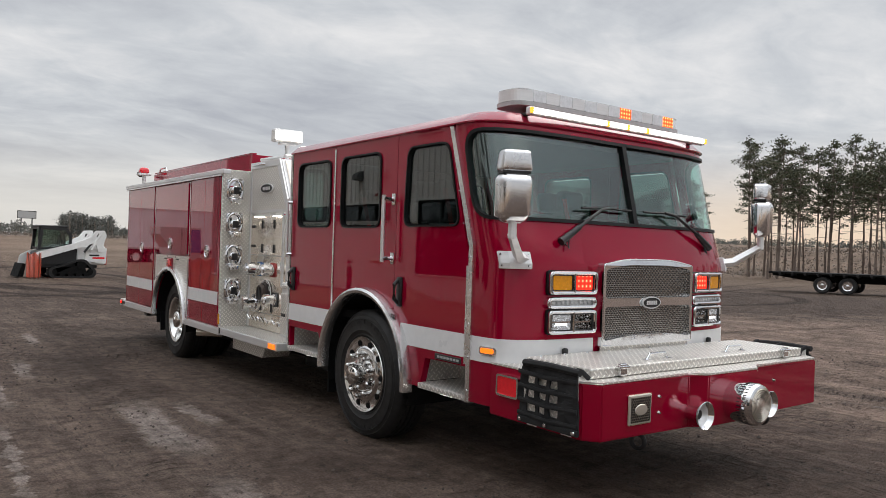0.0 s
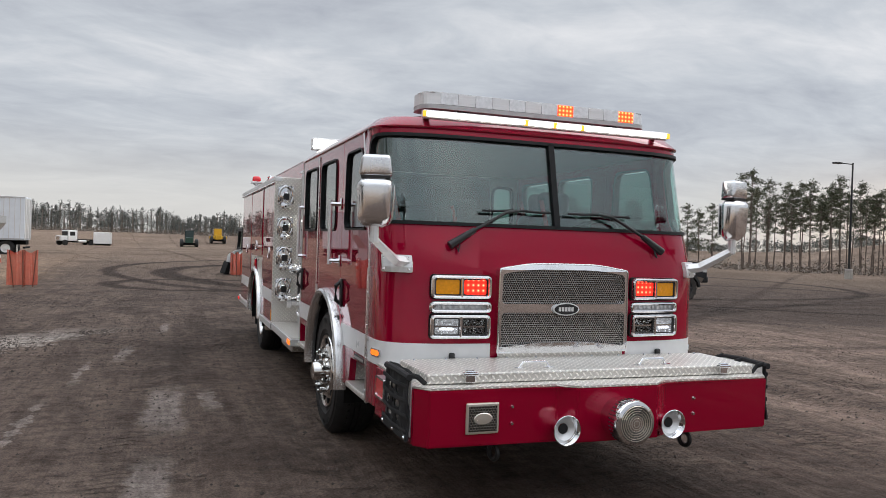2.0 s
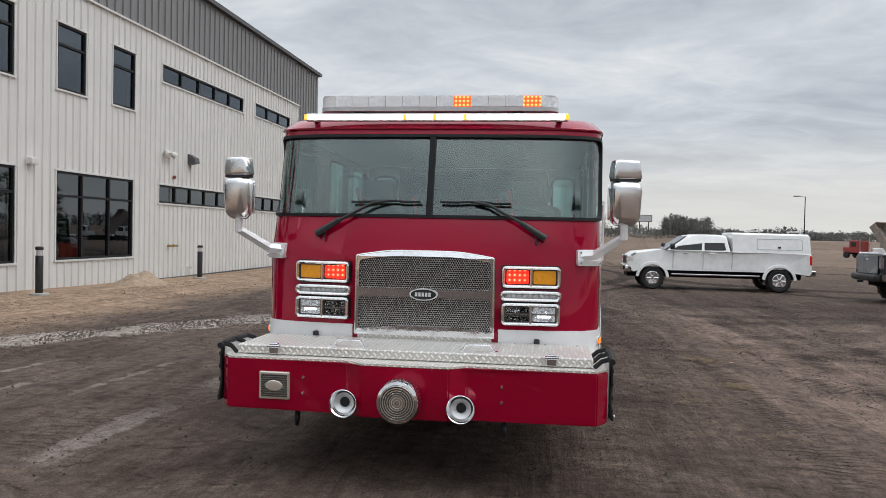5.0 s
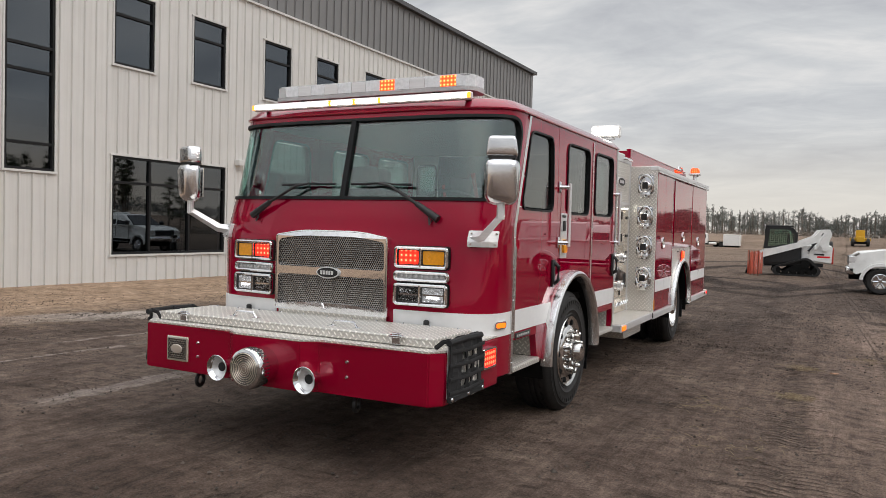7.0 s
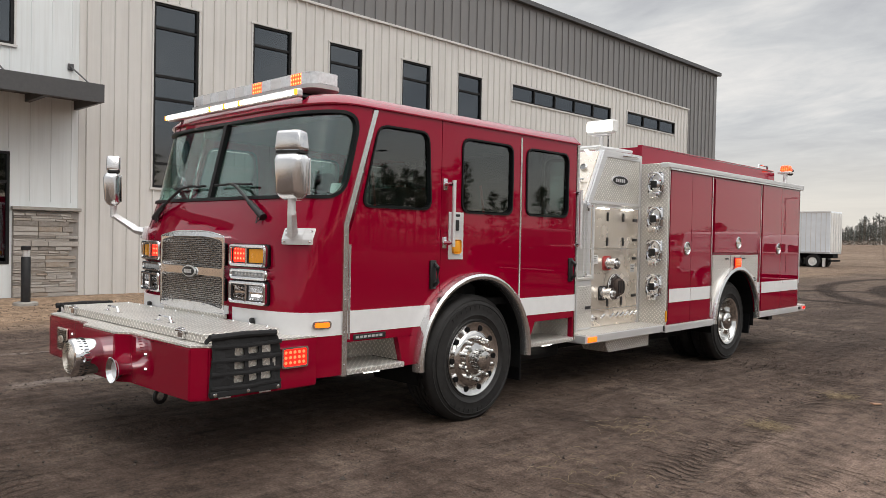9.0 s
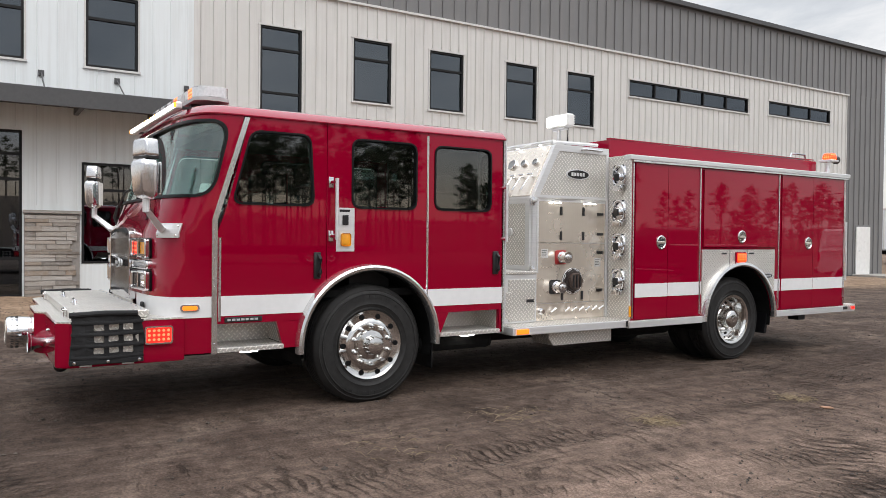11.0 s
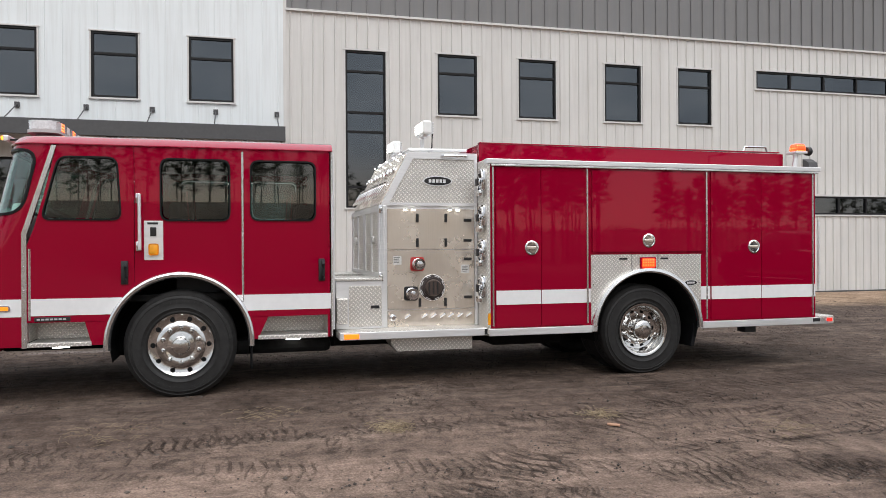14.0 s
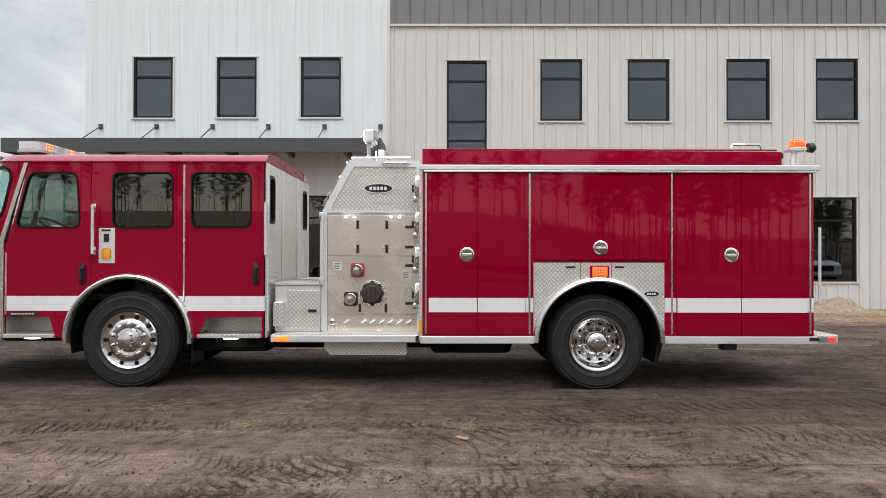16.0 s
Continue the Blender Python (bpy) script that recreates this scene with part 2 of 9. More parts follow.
def dirt():
    m = Nodes("packed_dirt")
    s = m.n("SeparateXYZ", Vector=m.co)
    X, Y = s.outputs[0], s.outputs[1]
    big, mid, fine = m.noise(0.11, 6.0, 0.6), m.noise(0.75, 9.0, 0.68, dist=0.6), m.noise(7.0, 9.0, 0.72)
    c = m.ramp(mid, (0.36, (0.095, 0.072, 0.060)), (0.47, (0.165, 0.130, 0.110)), (0.56, (0.22, 0.177, 0.151)), (0.66, (0.33, 0.275, 0.237)))
    c = m.mix(m.grey(big, 0.42, 0.62, 0.0, 0.4), c, (0.22, 0.177, 0.150))
    c = m.mix(m.math("MULTIPLY", m.grey(X, 2.2, 4.4, 0.50, 0.0), m.grey(mid, 0.38, 0.55, 0.35, 1.0)), c, (0.30, 0.25, 0.22))
    # damp churned ground past the truck, towards the parked cars
    wet = m.math("MULTIPLY", m.grey(m.math("ADD", m.math("ADD", Y, m.math("MULTIPLY", X, 0.55)), m.math("MULTIPLY", m.noise(0.3, 6.0, 0.65), 9.0)), 24.0, 28.5, 0.0, 1.0), m.grey(X, 5.0, 8.5, 0.0, 1.0))
    c = m.mix(m.math("MULTIPLY", wet, m.grey(mid, 0.35, 0.6, 0.9, 0.55)), c, (0.140, 0.110, 0.094))
    dry = m.math("MULTIPLY", m.grey(X, 6.6, 8.4, 0.0, 1.0), m.grey(m.noise(0.8, 6.0, 0.65), 0.38, 0.58, 0.5, 0.9))
    c = m.mix(m.math("MULTIPLY", dry, m.math("SUBTRACT", 1.0, wet)), c, (0.50, 0.395, 0.332))
    front = m.math("MULTIPLY", m.grey(Y, 2.2, 5.0, 1.0, 0.0), m.math("MULTIPLY", m.grey(X, -1.0, 1.5, 0.4, 1.0), m.grey(X, 7.0, 9.0, 1.0, 0.0)))
    c = m.mix(m.math("MULTIPLY", front, m.grey(mid, 0.38, 0.58, 0.65, 0.38)), c, (0.135, 0.104, 0.088))
    # darker wheel lanes
    lanes = m.noise(1.0, 6.0, 0.6, vec=m.scaled((1.3, 0.06, 1), (0, 0, radians(4))), dist=0.3)
    c = m.mix(m.grey(lanes, 0.49, 0.57, 0.0, 0.3), c, (0.125, 0.096, 0.081))
    # sandy strip beside the building, dry fields further out
    edge = m.math("ADD", X, m.math("MULTIPLY", m.math("SUBTRACT", m.noise(0.35, 7.0, 0.65), 0.5), 4.5))
    sand = m.grey(edge, -3.7, -2.0, 1.0, 0.0)
    sandc = m.ramp(m.noise(1.7, 9.0, 0.72), (0.28, (0.34, 0.25, 0.175)), (0.46, (0.60, 0.46, 0.335)), (0.72, (0.80, 0.64, 0.49)))
    c = m.mix(sand, c, sandc)
    field = m.ramp(m.noise(0.05, 9.0, 0.65, dist=0.5), (0.3, (0.22, 0.168, 0.13)), (0.5, (0.34, 0.268, 0.21)), (0.7, (0.45, 0.365, 0.29)))
    far = m.grey(m.math("ADD", Y, m.math("MULTIPLY", m.noise(0.09, 7.0, 0.6), 30.0)), 36, 75, 0.0, 0.9)
    c = m.mix(far, c, field)
    fare = m.grey(m.math("ADD", X, m.math("MULTIPLY", m.noise(0.05, 6.0), 24.0)), 45, 75, 0.0, 0.9)
    c = m.mix(fare, c, field)
    # crushed stone spilt in a pale drift
    gx = m.math("ABSOLUTE", m.math("SUBTRACT", m.math("ADD", X, m.math("MULTIPLY", Y, -0.56)), -6.35))
    gmask = m.math("MULTIPLY", m.grey(m.math("ADD", gx, m.math("MULTIPLY", m.noise(1.6, 7.0, 0.72), 1.6)), 1.25, 1.5, 1.0, 0.0),
                   m.math("MULTIPLY", m.grey(Y, 5.5, 8, 0, 1), m.grey(Y, 11.5, 13.5, 1, 0)))
    c = m.mix(gmask, c, m.ramp(m.noise(30, 6.0), (0.3, (0.50, 0.47, 0.43)), (0.7, (0.86, 0.83, 0.79))))
    h = m.math("MULTIPLY", fine, 0.45)
    wander, broken, ragged = m.noise(0.6, 4.0), m.grey(m.noise(1.7, 6.0, 0.7), 0.44, 0.58, 0.0, 1.0), m.noise(7.0, 5.0)

    # tyre prints: bands of thin cut lines, straight or in rings
    def prints(c, h, across, along, w, period, strength, slant, soil=0.09):
        wob = m.math("ADD", across, m.math("ADD", m.math("MULTIPLY", m.math("SUBTRACT", wander, 0.5), 0.35), m.math("MULTIPLY", m.math("SUBTRACT", ragged, 0.5), 0.30)))
        band = m.grey(m.math("ABSOLUTE", wob), w * 0.45, w * 1.1, 1.0, 0.0)
        ph = m.math("ADD", m.math("MULTIPLY", along, 6.2832 / period), m.math("MULTIPLY", m.math("ABSOLUTE", wob), slant))
        ph = m.math("ADD", ph, m.math("MULTIPLY", ragged, 2.2))
        lug = m.grey(m.math("SINE", ph), 0.55, 0.92, 0.0, 1.0)
        k = m.math("MULTIPLY", m.math("MULTIPLY", band, broken), lug)
        c = m.mix(m.math("MULTIPLY", k, 0.54 * strength), c, (0.062, 0.046, 0.038))
        c = m.mix(m.math("MULTIPLY", band, soil * strength), c, (0.068, 0.051, 0.043))
        return c, m.math("SUBTRACT", h, m.math("MULTIPLY", k, 0.9 * strength))

    for th, off, w, per, st, sl in ((3, 8.75, 0.20, 0.085, 0.9, 22), (-2, 9.6, 0.24, 0.10, 1.0, -20), (12, 6.9, 0.18, 0.08, 0.9, 24), (-14, 10.6, 0.26, 0.11, 0.8, 17), (5, 1.45, 0.24, 0.09, 0.8, 20),
                                    (-3, -0.7, 0.26, 0.10, 0.7, -18), (9, -2.0, 0.22, 0.09, 0.7, 19), (40, 10.2, 0.3, 0.12, 0.7, 15), (-38, 11.5, 0.28, 0.1, 0.7, -17), (62, 0.9, 0.25, 0.1, 0.7, 18), (78, -1.2, 0.25, 0.09, 0.8, -18),
                                    (1, 7.45, 0.22, 0.09, 1.0, 20), (-4, 8.0, 0.2, 0.08, 1.0, -22), (6, 9.2, 0.24, 0.10, 1.0, 18), (-7, 11.4, 0.26, 0.11, 1.0, -16), (-1, 10.6, 0.22, 0.09, 1.0, 20)):
        ct, sn = math.cos(radians(th)), math.sin(radians(th))
        ac = m.math("SUBTRACT", m.math("ADD", m.math("MULTIPLY", X, ct), m.math("MULTIPLY", Y, -sn)), off)
        al = m.math("ADD", m.math("MULTIPLY", X, sn), m.math("MULTIPLY", Y, ct))
        c, h = prints(c, h, ac, al, w, per, st, sl)
    for th, off, w in ((76, -13.4, 0.35), (70, -10.6, 0.3), (82, -14.6, 0.4), (62, -6.6, 0.3), (48, -1.2, 0.3), (88, -19.0, 0.4), (96, -11.0, 0.25)):
        ct, sn = math.cos(radians(th)), math.sin(radians(th))
        ac = m.math("SUBTRACT", m.math("ADD", m.math("MULTIPLY", X, ct), m.math("MULTIPLY", Y, -sn)), off)
        al = m.math("ADD", m.math("MULTIPLY", X, sn), m.math("MULTIPLY", Y, ct))
        far_side = m.math("ADD", ac, m.math("MULTIPLY", m.grey(X, 6.5, 8.5, 1.0, 0.0), 50.0))
        c, h = prints(c, h, far_side, al, w, 0.2, 1.0, 9, 0.3)
    for cx, cy, r in ((23.17, 37.85, 23.59), (17.9, 35.43, 16.14), (18.3, 35.6, 16.0), (3.5, 27.0, 3.2), (14.5, 13.5, 5.5), (13.8, 13.0, 7.3), (6.2, 18.5, 5.2), (5.4, 17.6, 7.4), (26, 24, 9.0), (21, 17, 6.0)):
        dx, dy = m.math("SUBTRACT", X, cx), m.math("SUBTRACT", Y, cy)
        rad = m.math("SQRT", m.math("ADD", m.math("MULTIPLY", dx, dx), m.math("MULTIPLY", dy, dy)))
        ang = m.math("MULTIPLY", m.math("ARCTAN2", dy, dx), r)
        across = m.math("SUBTRACT", rad, r)
        if r > 10:
            across = m.math("ADD", across, m.grey(X, 6.5, 9.5, 0.0, 8.0))
        c, h = prints(c, h, across, ang, 0.42 if cy > 20 else 0.3, 0.3 if cy > 20 else 0.12, 1.0, 7, 0.85 if cy > 20 else 0.12)
    # pale dry crust left in broken lines by wheels
    rag = m.noise(3.2, 8.0, 0.75)
    for off, w, y0, y1, lean in ((2.05, 0.17, 3.0, 5.1, 0.03), (2.15, 0.21, 5.5, 7.7, 0.02), (2.55, 0.10, 6.2, 7.5, 0.0), (1.62, 0.10, 9.3, 10.9, 0.05), (2.12, 0.10, 12.2, 14.0, 0.04), (1.05, 0.06, 4.9, 7.2, 0.04),
                                 (0.15, 0.06, 3.4, 6.0, 0.05), (1.25, 0.05, 7.7, 9.6, 0.03), (-0.4, 0.07, 5.0, 7.0, 0.1), (5.4, 0.05, -1.6, 0.8, 0.9), (3.2, 0.06, -0.6, 1.6, 0.5), (9.2, 0.07, 3.0, 4.4, -0.3)):
        yc, hl = (y0 + y1) / 2, (y1 - y0) / 2
        dy = m.math("SUBTRACT", Y, yc)
        ac = m.math("SUBTRACT", m.math("SUBTRACT", X, off), m.math("MULTIPLY", dy, lean))
        dist = m.math("ADD", m.math("ABSOLUTE", ac), m.math("MULTIPLY", m.math("SUBTRACT", rag, 0.48), 0.42))
        ends = m.grey(m.math("ADD", m.math("ABSOLUTE", dy), m.math("MULTIPLY", rag, 0.8)), hl * 0.8, hl + 0.4, 1.0, 0.0)
        c = m.mix(m.math("MULTIPLY", m.grey(dist, w * 0.6, w * 1.0, 0.85, 0.0), ends), c, (0.50, 0.46, 0.435))
    # long scraped streaks along the way that vehicles take, then lumps and the grain of the dirt itself
    crumb = m.noise(1.0, 7.0, 0.68, vec=m.scaled((2.4, 6.5, 1), (0, 0, radians(20))), dist=0.8)
    dash = m.grey(crumb, 0.60, 0.65, 0.0, 1.0)
    c = m.mix(m.math("MULTIPLY", dash, 0.4), c, (0.075, 0.057, 0.048))
    rake = m.noise(1.0, 6.0, 0.6, vec=m.scaled((5.5, 0.4, 1), (0, 0, radians(3))), dist=0.5)
    rake2 = m.noise(1.0, 6.0, 0.66, vec=m.scaled((17, 1.7, 1), (0, 0, radians(-6))), dist=0.9)
    lump = m.noise(7.5, 7.0, 0.62)
    speck = m.noise(60, 4.0, 0.65)
    for f, lo, hi in ((rake, 0.84, 1.13), (rake2, 0.86, 1.12), (lump, 0.70, 1.24), (speck, 0.78, 1.24)):
        c = m.mix(1.0, c, m.ramp(f, (0.36, (lo, lo, lo)), (0.50, (1.0, 1.0, 1.0)), (0.64, (hi, hi, hi))), "MULTIPLY")
    c = m.mix(1.0, c, (0.675, 0.615, 0.578), "MULTIPLY")
    h = m.math("SUBTRACT", h, m.math("MULTIPLY", dash, 0.35))
    h = m.math("ADD", h, m.math("ADD", m.math("MULTIPLY", rake, 0.8), m.math("ADD", m.math("MULTIPLY", rake2, 0.40), m.math("ADD", m.math("MULTIPLY", lump, 0.95), m.math("MULTIPLY", speck, 0.10)))))
    return m.bsdf(Base_Color=c, Roughness=m.grey(mid, 0.3, 0.7, 0.78, 0.97), Specular_IOR_Level=0.15, Diffuse_Roughness=1.0, Normal=m.bump(h, 1.0, 0.08))


def led_array(name, hot=(1.0, 0.52, 0.16), mid=(1.0, 0.17, 0.035), dim=(1.0, 0.06, 0.010), peak=3.6, low=1.5, scale=34.0):
    """A lit lens over rows of hot LEDs."""
    m = Nodes(name)
    v = m.n("TexVoronoi", Vector=m.co, Scale=scale, Randomness=0.0)
    c = m.ramp(v.outputs["Distance"], (0.0, hot), (0.28, mid), (0.55, dim))
    return m.bsdf(Base_Color=(0.6, 0.06, 0.02), Roughness=0.2, Emission_Color=c, Emission_Strength=m.grey(v.outputs["Distance"], 0.0, 0.5, peak, low))


def faceted_reflector(name, col, lit):
    """The fluted bowl behind a headlamp lens."""
    m = Nodes(name)
    v = m.n("TexVoronoi", Vector=m.co, Scale=42.0)
    return m.bsdf(Base_Color=col, Metallic=1.0, Roughness=0.10, Normal=m.bump(v.outputs["Distance"], 1.0, 0.06), Emission_Color=(0.95, 0.97, 1.0), Emission_Strength=lit)


def foliage(name, dark, light):
    m = Nodes(name)
    geo = m.n("NewGeometry")
    c = m.ramp(geo.outputs["Random Per Island"], (0.0, dark), (1.0, light))
    return m.bsdf(Base_Color=c, Roughness=0.75)


RED = paint("red_paint", (0.278, 0.0002, 0.020), 0.006, coat=0.46)
REDROOF = paint("roof_red_paint", (0.30, 0.003, 0.028), 0.30, 0.20, 1.0)
WHITE_STRIPE = simple("white_reflective_stripe", (0.80, 0.80, 0.80), 0.35, var=0.03)
CHROME = chrome()
SATIN_CHROME = simple("satin_plated_mirror_shell", (0.80, 0.80, 0.81), 0.20, 1.0, var=0.05, scale=6)
STEEL = brushed("brushed_stainless_panel", (0.91, 0.83, 0.725), 0.22, (2, 160, 2), 0.72)
ALU = brushed("satin_aluminium", (0.86, 0.86, 0.86), 0.44, (2, 2, 60))
ALU_TRIM = brushed("aluminium_trim", (0.84, 0.84, 0.84), 0.20, (60, 2, 2), 0.95)
TREAD = tread_plate("diamond_tread_plate", (0.92, 0.885, 0.83))
BLACK = simple("black_plastic", (0.014, 0.014, 0.015), 0.42, var=0.3)
RUBBER = simple("black_rubber_gasket", (0.006, 0.006, 0.007), 0.45, var=0.3, Specular_IOR_Level=0.25)
WEB = simple("black_nylon_webbing", (0.012, 0.012, 0.013), 0.8, var=0.3, bump=0.4)
UNDER = simple("chassis_black", (0.007, 0.007, 0.007), 0.8, var=0.4, Specular_IOR_Level=0.15)
TYRE = simple("tyre_rubber", (0.0145, 0.0140, 0.0138), 0.6, var=0.4, scale=18, bump=0.2, Specular_IOR_Level=0.45)
DARK_TYRE = simple("dusty_tyre_rubber", (0.05, 0.043, 0.038), 0.85, var=0.35, scale=12, bump=0.25)
SEATM = simple("grey_vinyl_seat", (0.035, 0.038, 0.04), 0.6, var=0.2)
DASH = simple("dashboard_grey", (0.28, 0.29, 0.29), 0.7, var=0.2)
LINER = simple("dark_cab_headliner", (0.028, 0.029, 0.030), 0.85, var=0.2)
WHEELM = simple("polished_wheel_aluminium", (0.70, 0.695, 0.68), 0.14, 1.0, var=0.12, scale=9)
BELT = simple("red_seat_belt", (0.35, 0.02, 0.02), 0.6)
CABGLASS = pane("cab_glass_green", (0.76, 0.92, 0.89), 0.10)
SIDEGLASS = pane("cab_side_glass", (0.40, 0.48, 0.47), 0.10)
CLEARGLASS = pane("clear_lamp_glass", (0.97, 0.97, 0.97), 0.03)
WINGLASS = pane("building_glass_grey", (0.26, 0.28, 0.30), 0.13, 0.0, (0.84, 0.92, 1.0))
LENS_AMBER = simple("amber_lens", (0.92, 0.36, 0.008), 0.22, var=0.1, scale=60, Coat_Weight=1.0)
LENS_RED = simple("red_lens", (0.85, 0.008, 0.02), 0.2, var=0.1, scale=60, Coat_Weight=1.0)
LENS_CLEAR = simple("clear_lens", (0.78, 0.79, 0.80), 0.14, var=0.14, scale=40, Coat_Weight=1.0, metal=0.35)
LED_WHITE = glow("white_led_bar", (1.0, 0.97, 0.90), 7.0)
LED_RED = glow("red_led", (1.0, 0.012, 0.006), 2.6, (0.4, 0.01, 0.01))
LED_HOT = glow("hot_led_dot", (1.0, 0.07, 0.03), 5.0, (0.6, 0.05, 0.02))
LED_ORANGE = led_array("orange_red_led_module")
LED_FLASH = led_array("lit_red_warning_lens", (1.0, 0.30, 0.12), (1.0, 0.03, 0.02), (0.95, 0.010, 0.008), 5.0, 0.9, 29.0)
REFLECTOR = faceted_reflector("lit_fluted_reflector", (0.85, 0.86, 0.88), 0.18)
DIM_REFLECTOR = faceted_reflector("dark_fluted_reflector", (0.84, 0.85, 0.86), 0.0)
LED_AMBER = glow("amber_led", (1.0, 0.15, 0.008), 1.5, (0.6, 0.2, 0.02))
LED_YEL = glow("yellow_led", (1.0, 0.36, 0.03), 1.8, (0.7, 0.3, 0.03))
HEADLAMP = glow("headlamp_reflector_lit", (0.95, 0.97, 1.0), 2.2, (0.7, 0.7, 0.72))
SCREEN = mesh_screen("grille_mesh")
WHITEPAINT = simple("white_vehicle_paint", (0.86, 0.86, 0.84), 0.35, var=0.06, scale=5, Coat_Weight=0.5)
DKPAINT = simple("dark_blue_black_paint", (0.008, 0.012, 0.017), 0.3, var=0.3, scale=4, Coat_Weight=1.0, Specular_IOR_Level=0.3, Coat_Roughness=0.02)
MUDDY = simple("muddy_lower_paint", (0.10, 0.078, 0.062), 0.8, var=0.4, scale=5)
ORANGE = simple("orange_barrier_plastic", (0.85, 0.20, 0.12), 0.6, var=0.15, Alpha=0.5)
YELLOW = simple("yellow_machine_paint", (0.62, 0.36, 0.02), 0.5)
BLUE = simple("blue_tarpaulin", (0.02, 0.13, 0.35), 0.5)
GREYBOX = simple("grey_steel_cabinet", (0.46, 0.47, 0.47), 0.5, var=0.1)
WALL_TAN = siding("light_warm_grey_siding", (0.73, 0.715, 0.69))
WALL_WHITE = siding("white_metal_panel", (0.82, 0.86, 0.87), 0.96)
WALL_GREY = siding("charcoal_grey_standing_seam", (0.21, 0.208, 0.21))
FRAMEM = simple("black_window_frame", (0.010, 0.010, 0.011), 0.5, var=0.2, Specular_IOR_Level=0.3)
SILLM = simple("pale_window_flashing", (0.66, 0.65, 0.63), 0.45, var=0.06)
CANOPY = simple("dark_grey_canopy_metal", (0.075, 0.075, 0.078), 0.5, var=0.08)
# dark grey that puts the dimness of the rooms into their colour
ROOMM = simple("painted_dim_office", (0.10, 0.10, 0.10), 0.9)
SANDPILE = simple("dug_sandy_soil", (0.36, 0.27, 0.19), 0.95, var=0.3, scale=9, bump=0.8)
CONC = simple("concrete", (0.36, 0.34, 0.31), 0.9, var=0.18, scale=8, bump=0.3)
BARK = simple("pine_bark", (0.150, 0.115, 0.095), 0.95, var=0.4, scale=6, bump=0.6)
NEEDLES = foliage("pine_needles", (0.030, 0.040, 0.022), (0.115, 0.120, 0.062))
# distant foliage is paled and greyed, with the haze mixed into its colour
WOODS = foliage("hazed_woods_foliage", (0.075, 0.084, 0.080), (0.165, 0.165, 0.145))
TWIGS = foliage("bare_twigs", (0.13, 0.105, 0.085), (0.26, 0.22, 0.185))
STRAW = simple("dry_straw", (0.30, 0.23, 0.145), 0.9, var=0.3)
CLOD = foliage("dirt_clods", (0.035, 0.026, 0.021), (0.13, 0.102, 0.083))
GROUND = dirt()

# ---- building blocks ----
BASE = {}
SMALL = {"rivets", "hinge", "tread_lugs", "slots", "ribs", "slats", "louvre", "latches", "side_posts", "lock_rods", "cross_members", "hand_holes", "side_screen", "lettering", "cap_ribs", "batten", "siren_grille", "tread", "spokes", "mesh", "led_dots"}


def thing(name, base=(0, 0, 0), label="", category="", group="", kind=""):
    ob = new(name)
    ob.empty_display_size = 0.2
    ob.location = base
    BASE[ob] = Vector(base)
    return tagged(ob, label, category, group, kind)


def part(name, bm, mat, parent=None, label="", smooth=False, tags=None):
    """Links a bmesh, given in world metres, as one mesh under a thing or under a part; top-level without a parent."""
    bmesh.ops.recalc_face_normals(bm, faces=bm.faces[:])
    if parent is None:
        xs = [v.co for v in bm.verts]
        lo = Vector([min(c[i] for c in xs) for i in range(3)])
        hi = Vector([max(c[i] for c in xs) for i in range(3)])
        base = Vector(((lo.x + hi.x) / 2, (lo.y + hi.y) / 2, lo.z))
    else:
        base = BASE[parent]
    bmesh.ops.translate(bm, verts=bm.verts[:], vec=-base)
    me = bpy.data.meshes.new(name)
    if smooth:
        lim = radians(38)
        for f in bm.faces:
            f.smooth = True
        for ed in bm.edges:
            if len(ed.link_faces) == 2 and ed.calc_face_angle(0) > lim:
                ed.smooth = False
    bm.to_mesh(me)
    bm.free()
    for mm in mat if isinstance(mat, (list, tuple)) else [mat]:
        me.materials.append(mm)
    ob = new(name, me)
    BASE[ob] = base
    if parent is None:
        ob.location = base
    else:
        ob.parent = parent
    if label:
        ob["label"] = label
    if name in SMALL:
        ob["kind"] = "stuff"
    if tags:
        tagged(ob, **tags)
    return ob


def B():
    return bmesh.new()


def box(bm, x0, x1, y0, y1, z0, z1, bev=0.0, seg=2, mi=0):
    m = Matrix.Translation(((x0 + x1) / 2, (y0 + y1) / 2, (z0 + z1) / 2)) @ Matrix.Diagonal((abs(x1 - x0), abs(y1 - y0), abs(z1 - z0), 1))
    vs = bmesh.ops.create_cube(bm, size=1, matrix=m)["verts"]
    if bev:
        es = list({ed for v in vs for ed in v.link_edges})
        r = bmesh.ops.bevel(bm, geom=es, offset=bev, segments=seg, affect="EDGES", profile=0.5)
    elif mi:
        for f in {f for v in vs for f in v.link_faces}:
            f.material_index = mi
    return bm


def bx(x0, x1, y0, y1, z0, z1, bev=0.0, seg=2):
    return box(B(), x0, x1, y0, y1, z0, z1, bev, seg)


def align(p0, p1):
    d = Vector(p1) - Vector(p0)
    return Matrix.Translation((Vector(p0) + Vector(p1)) / 2) @ d.to_track_quat("Z", "Y").to_matrix().to_4x4(), d.length


def cyl(bm, p0, p1, r0, r1=None, seg=16):
    m, h = align(p0, p1)
    bmesh.ops.create_cone(bm, cap_ends=True, segments=seg, radius1=r0, radius2=r0 if r1 is None else r1, depth=h, matrix=m)
    return bm


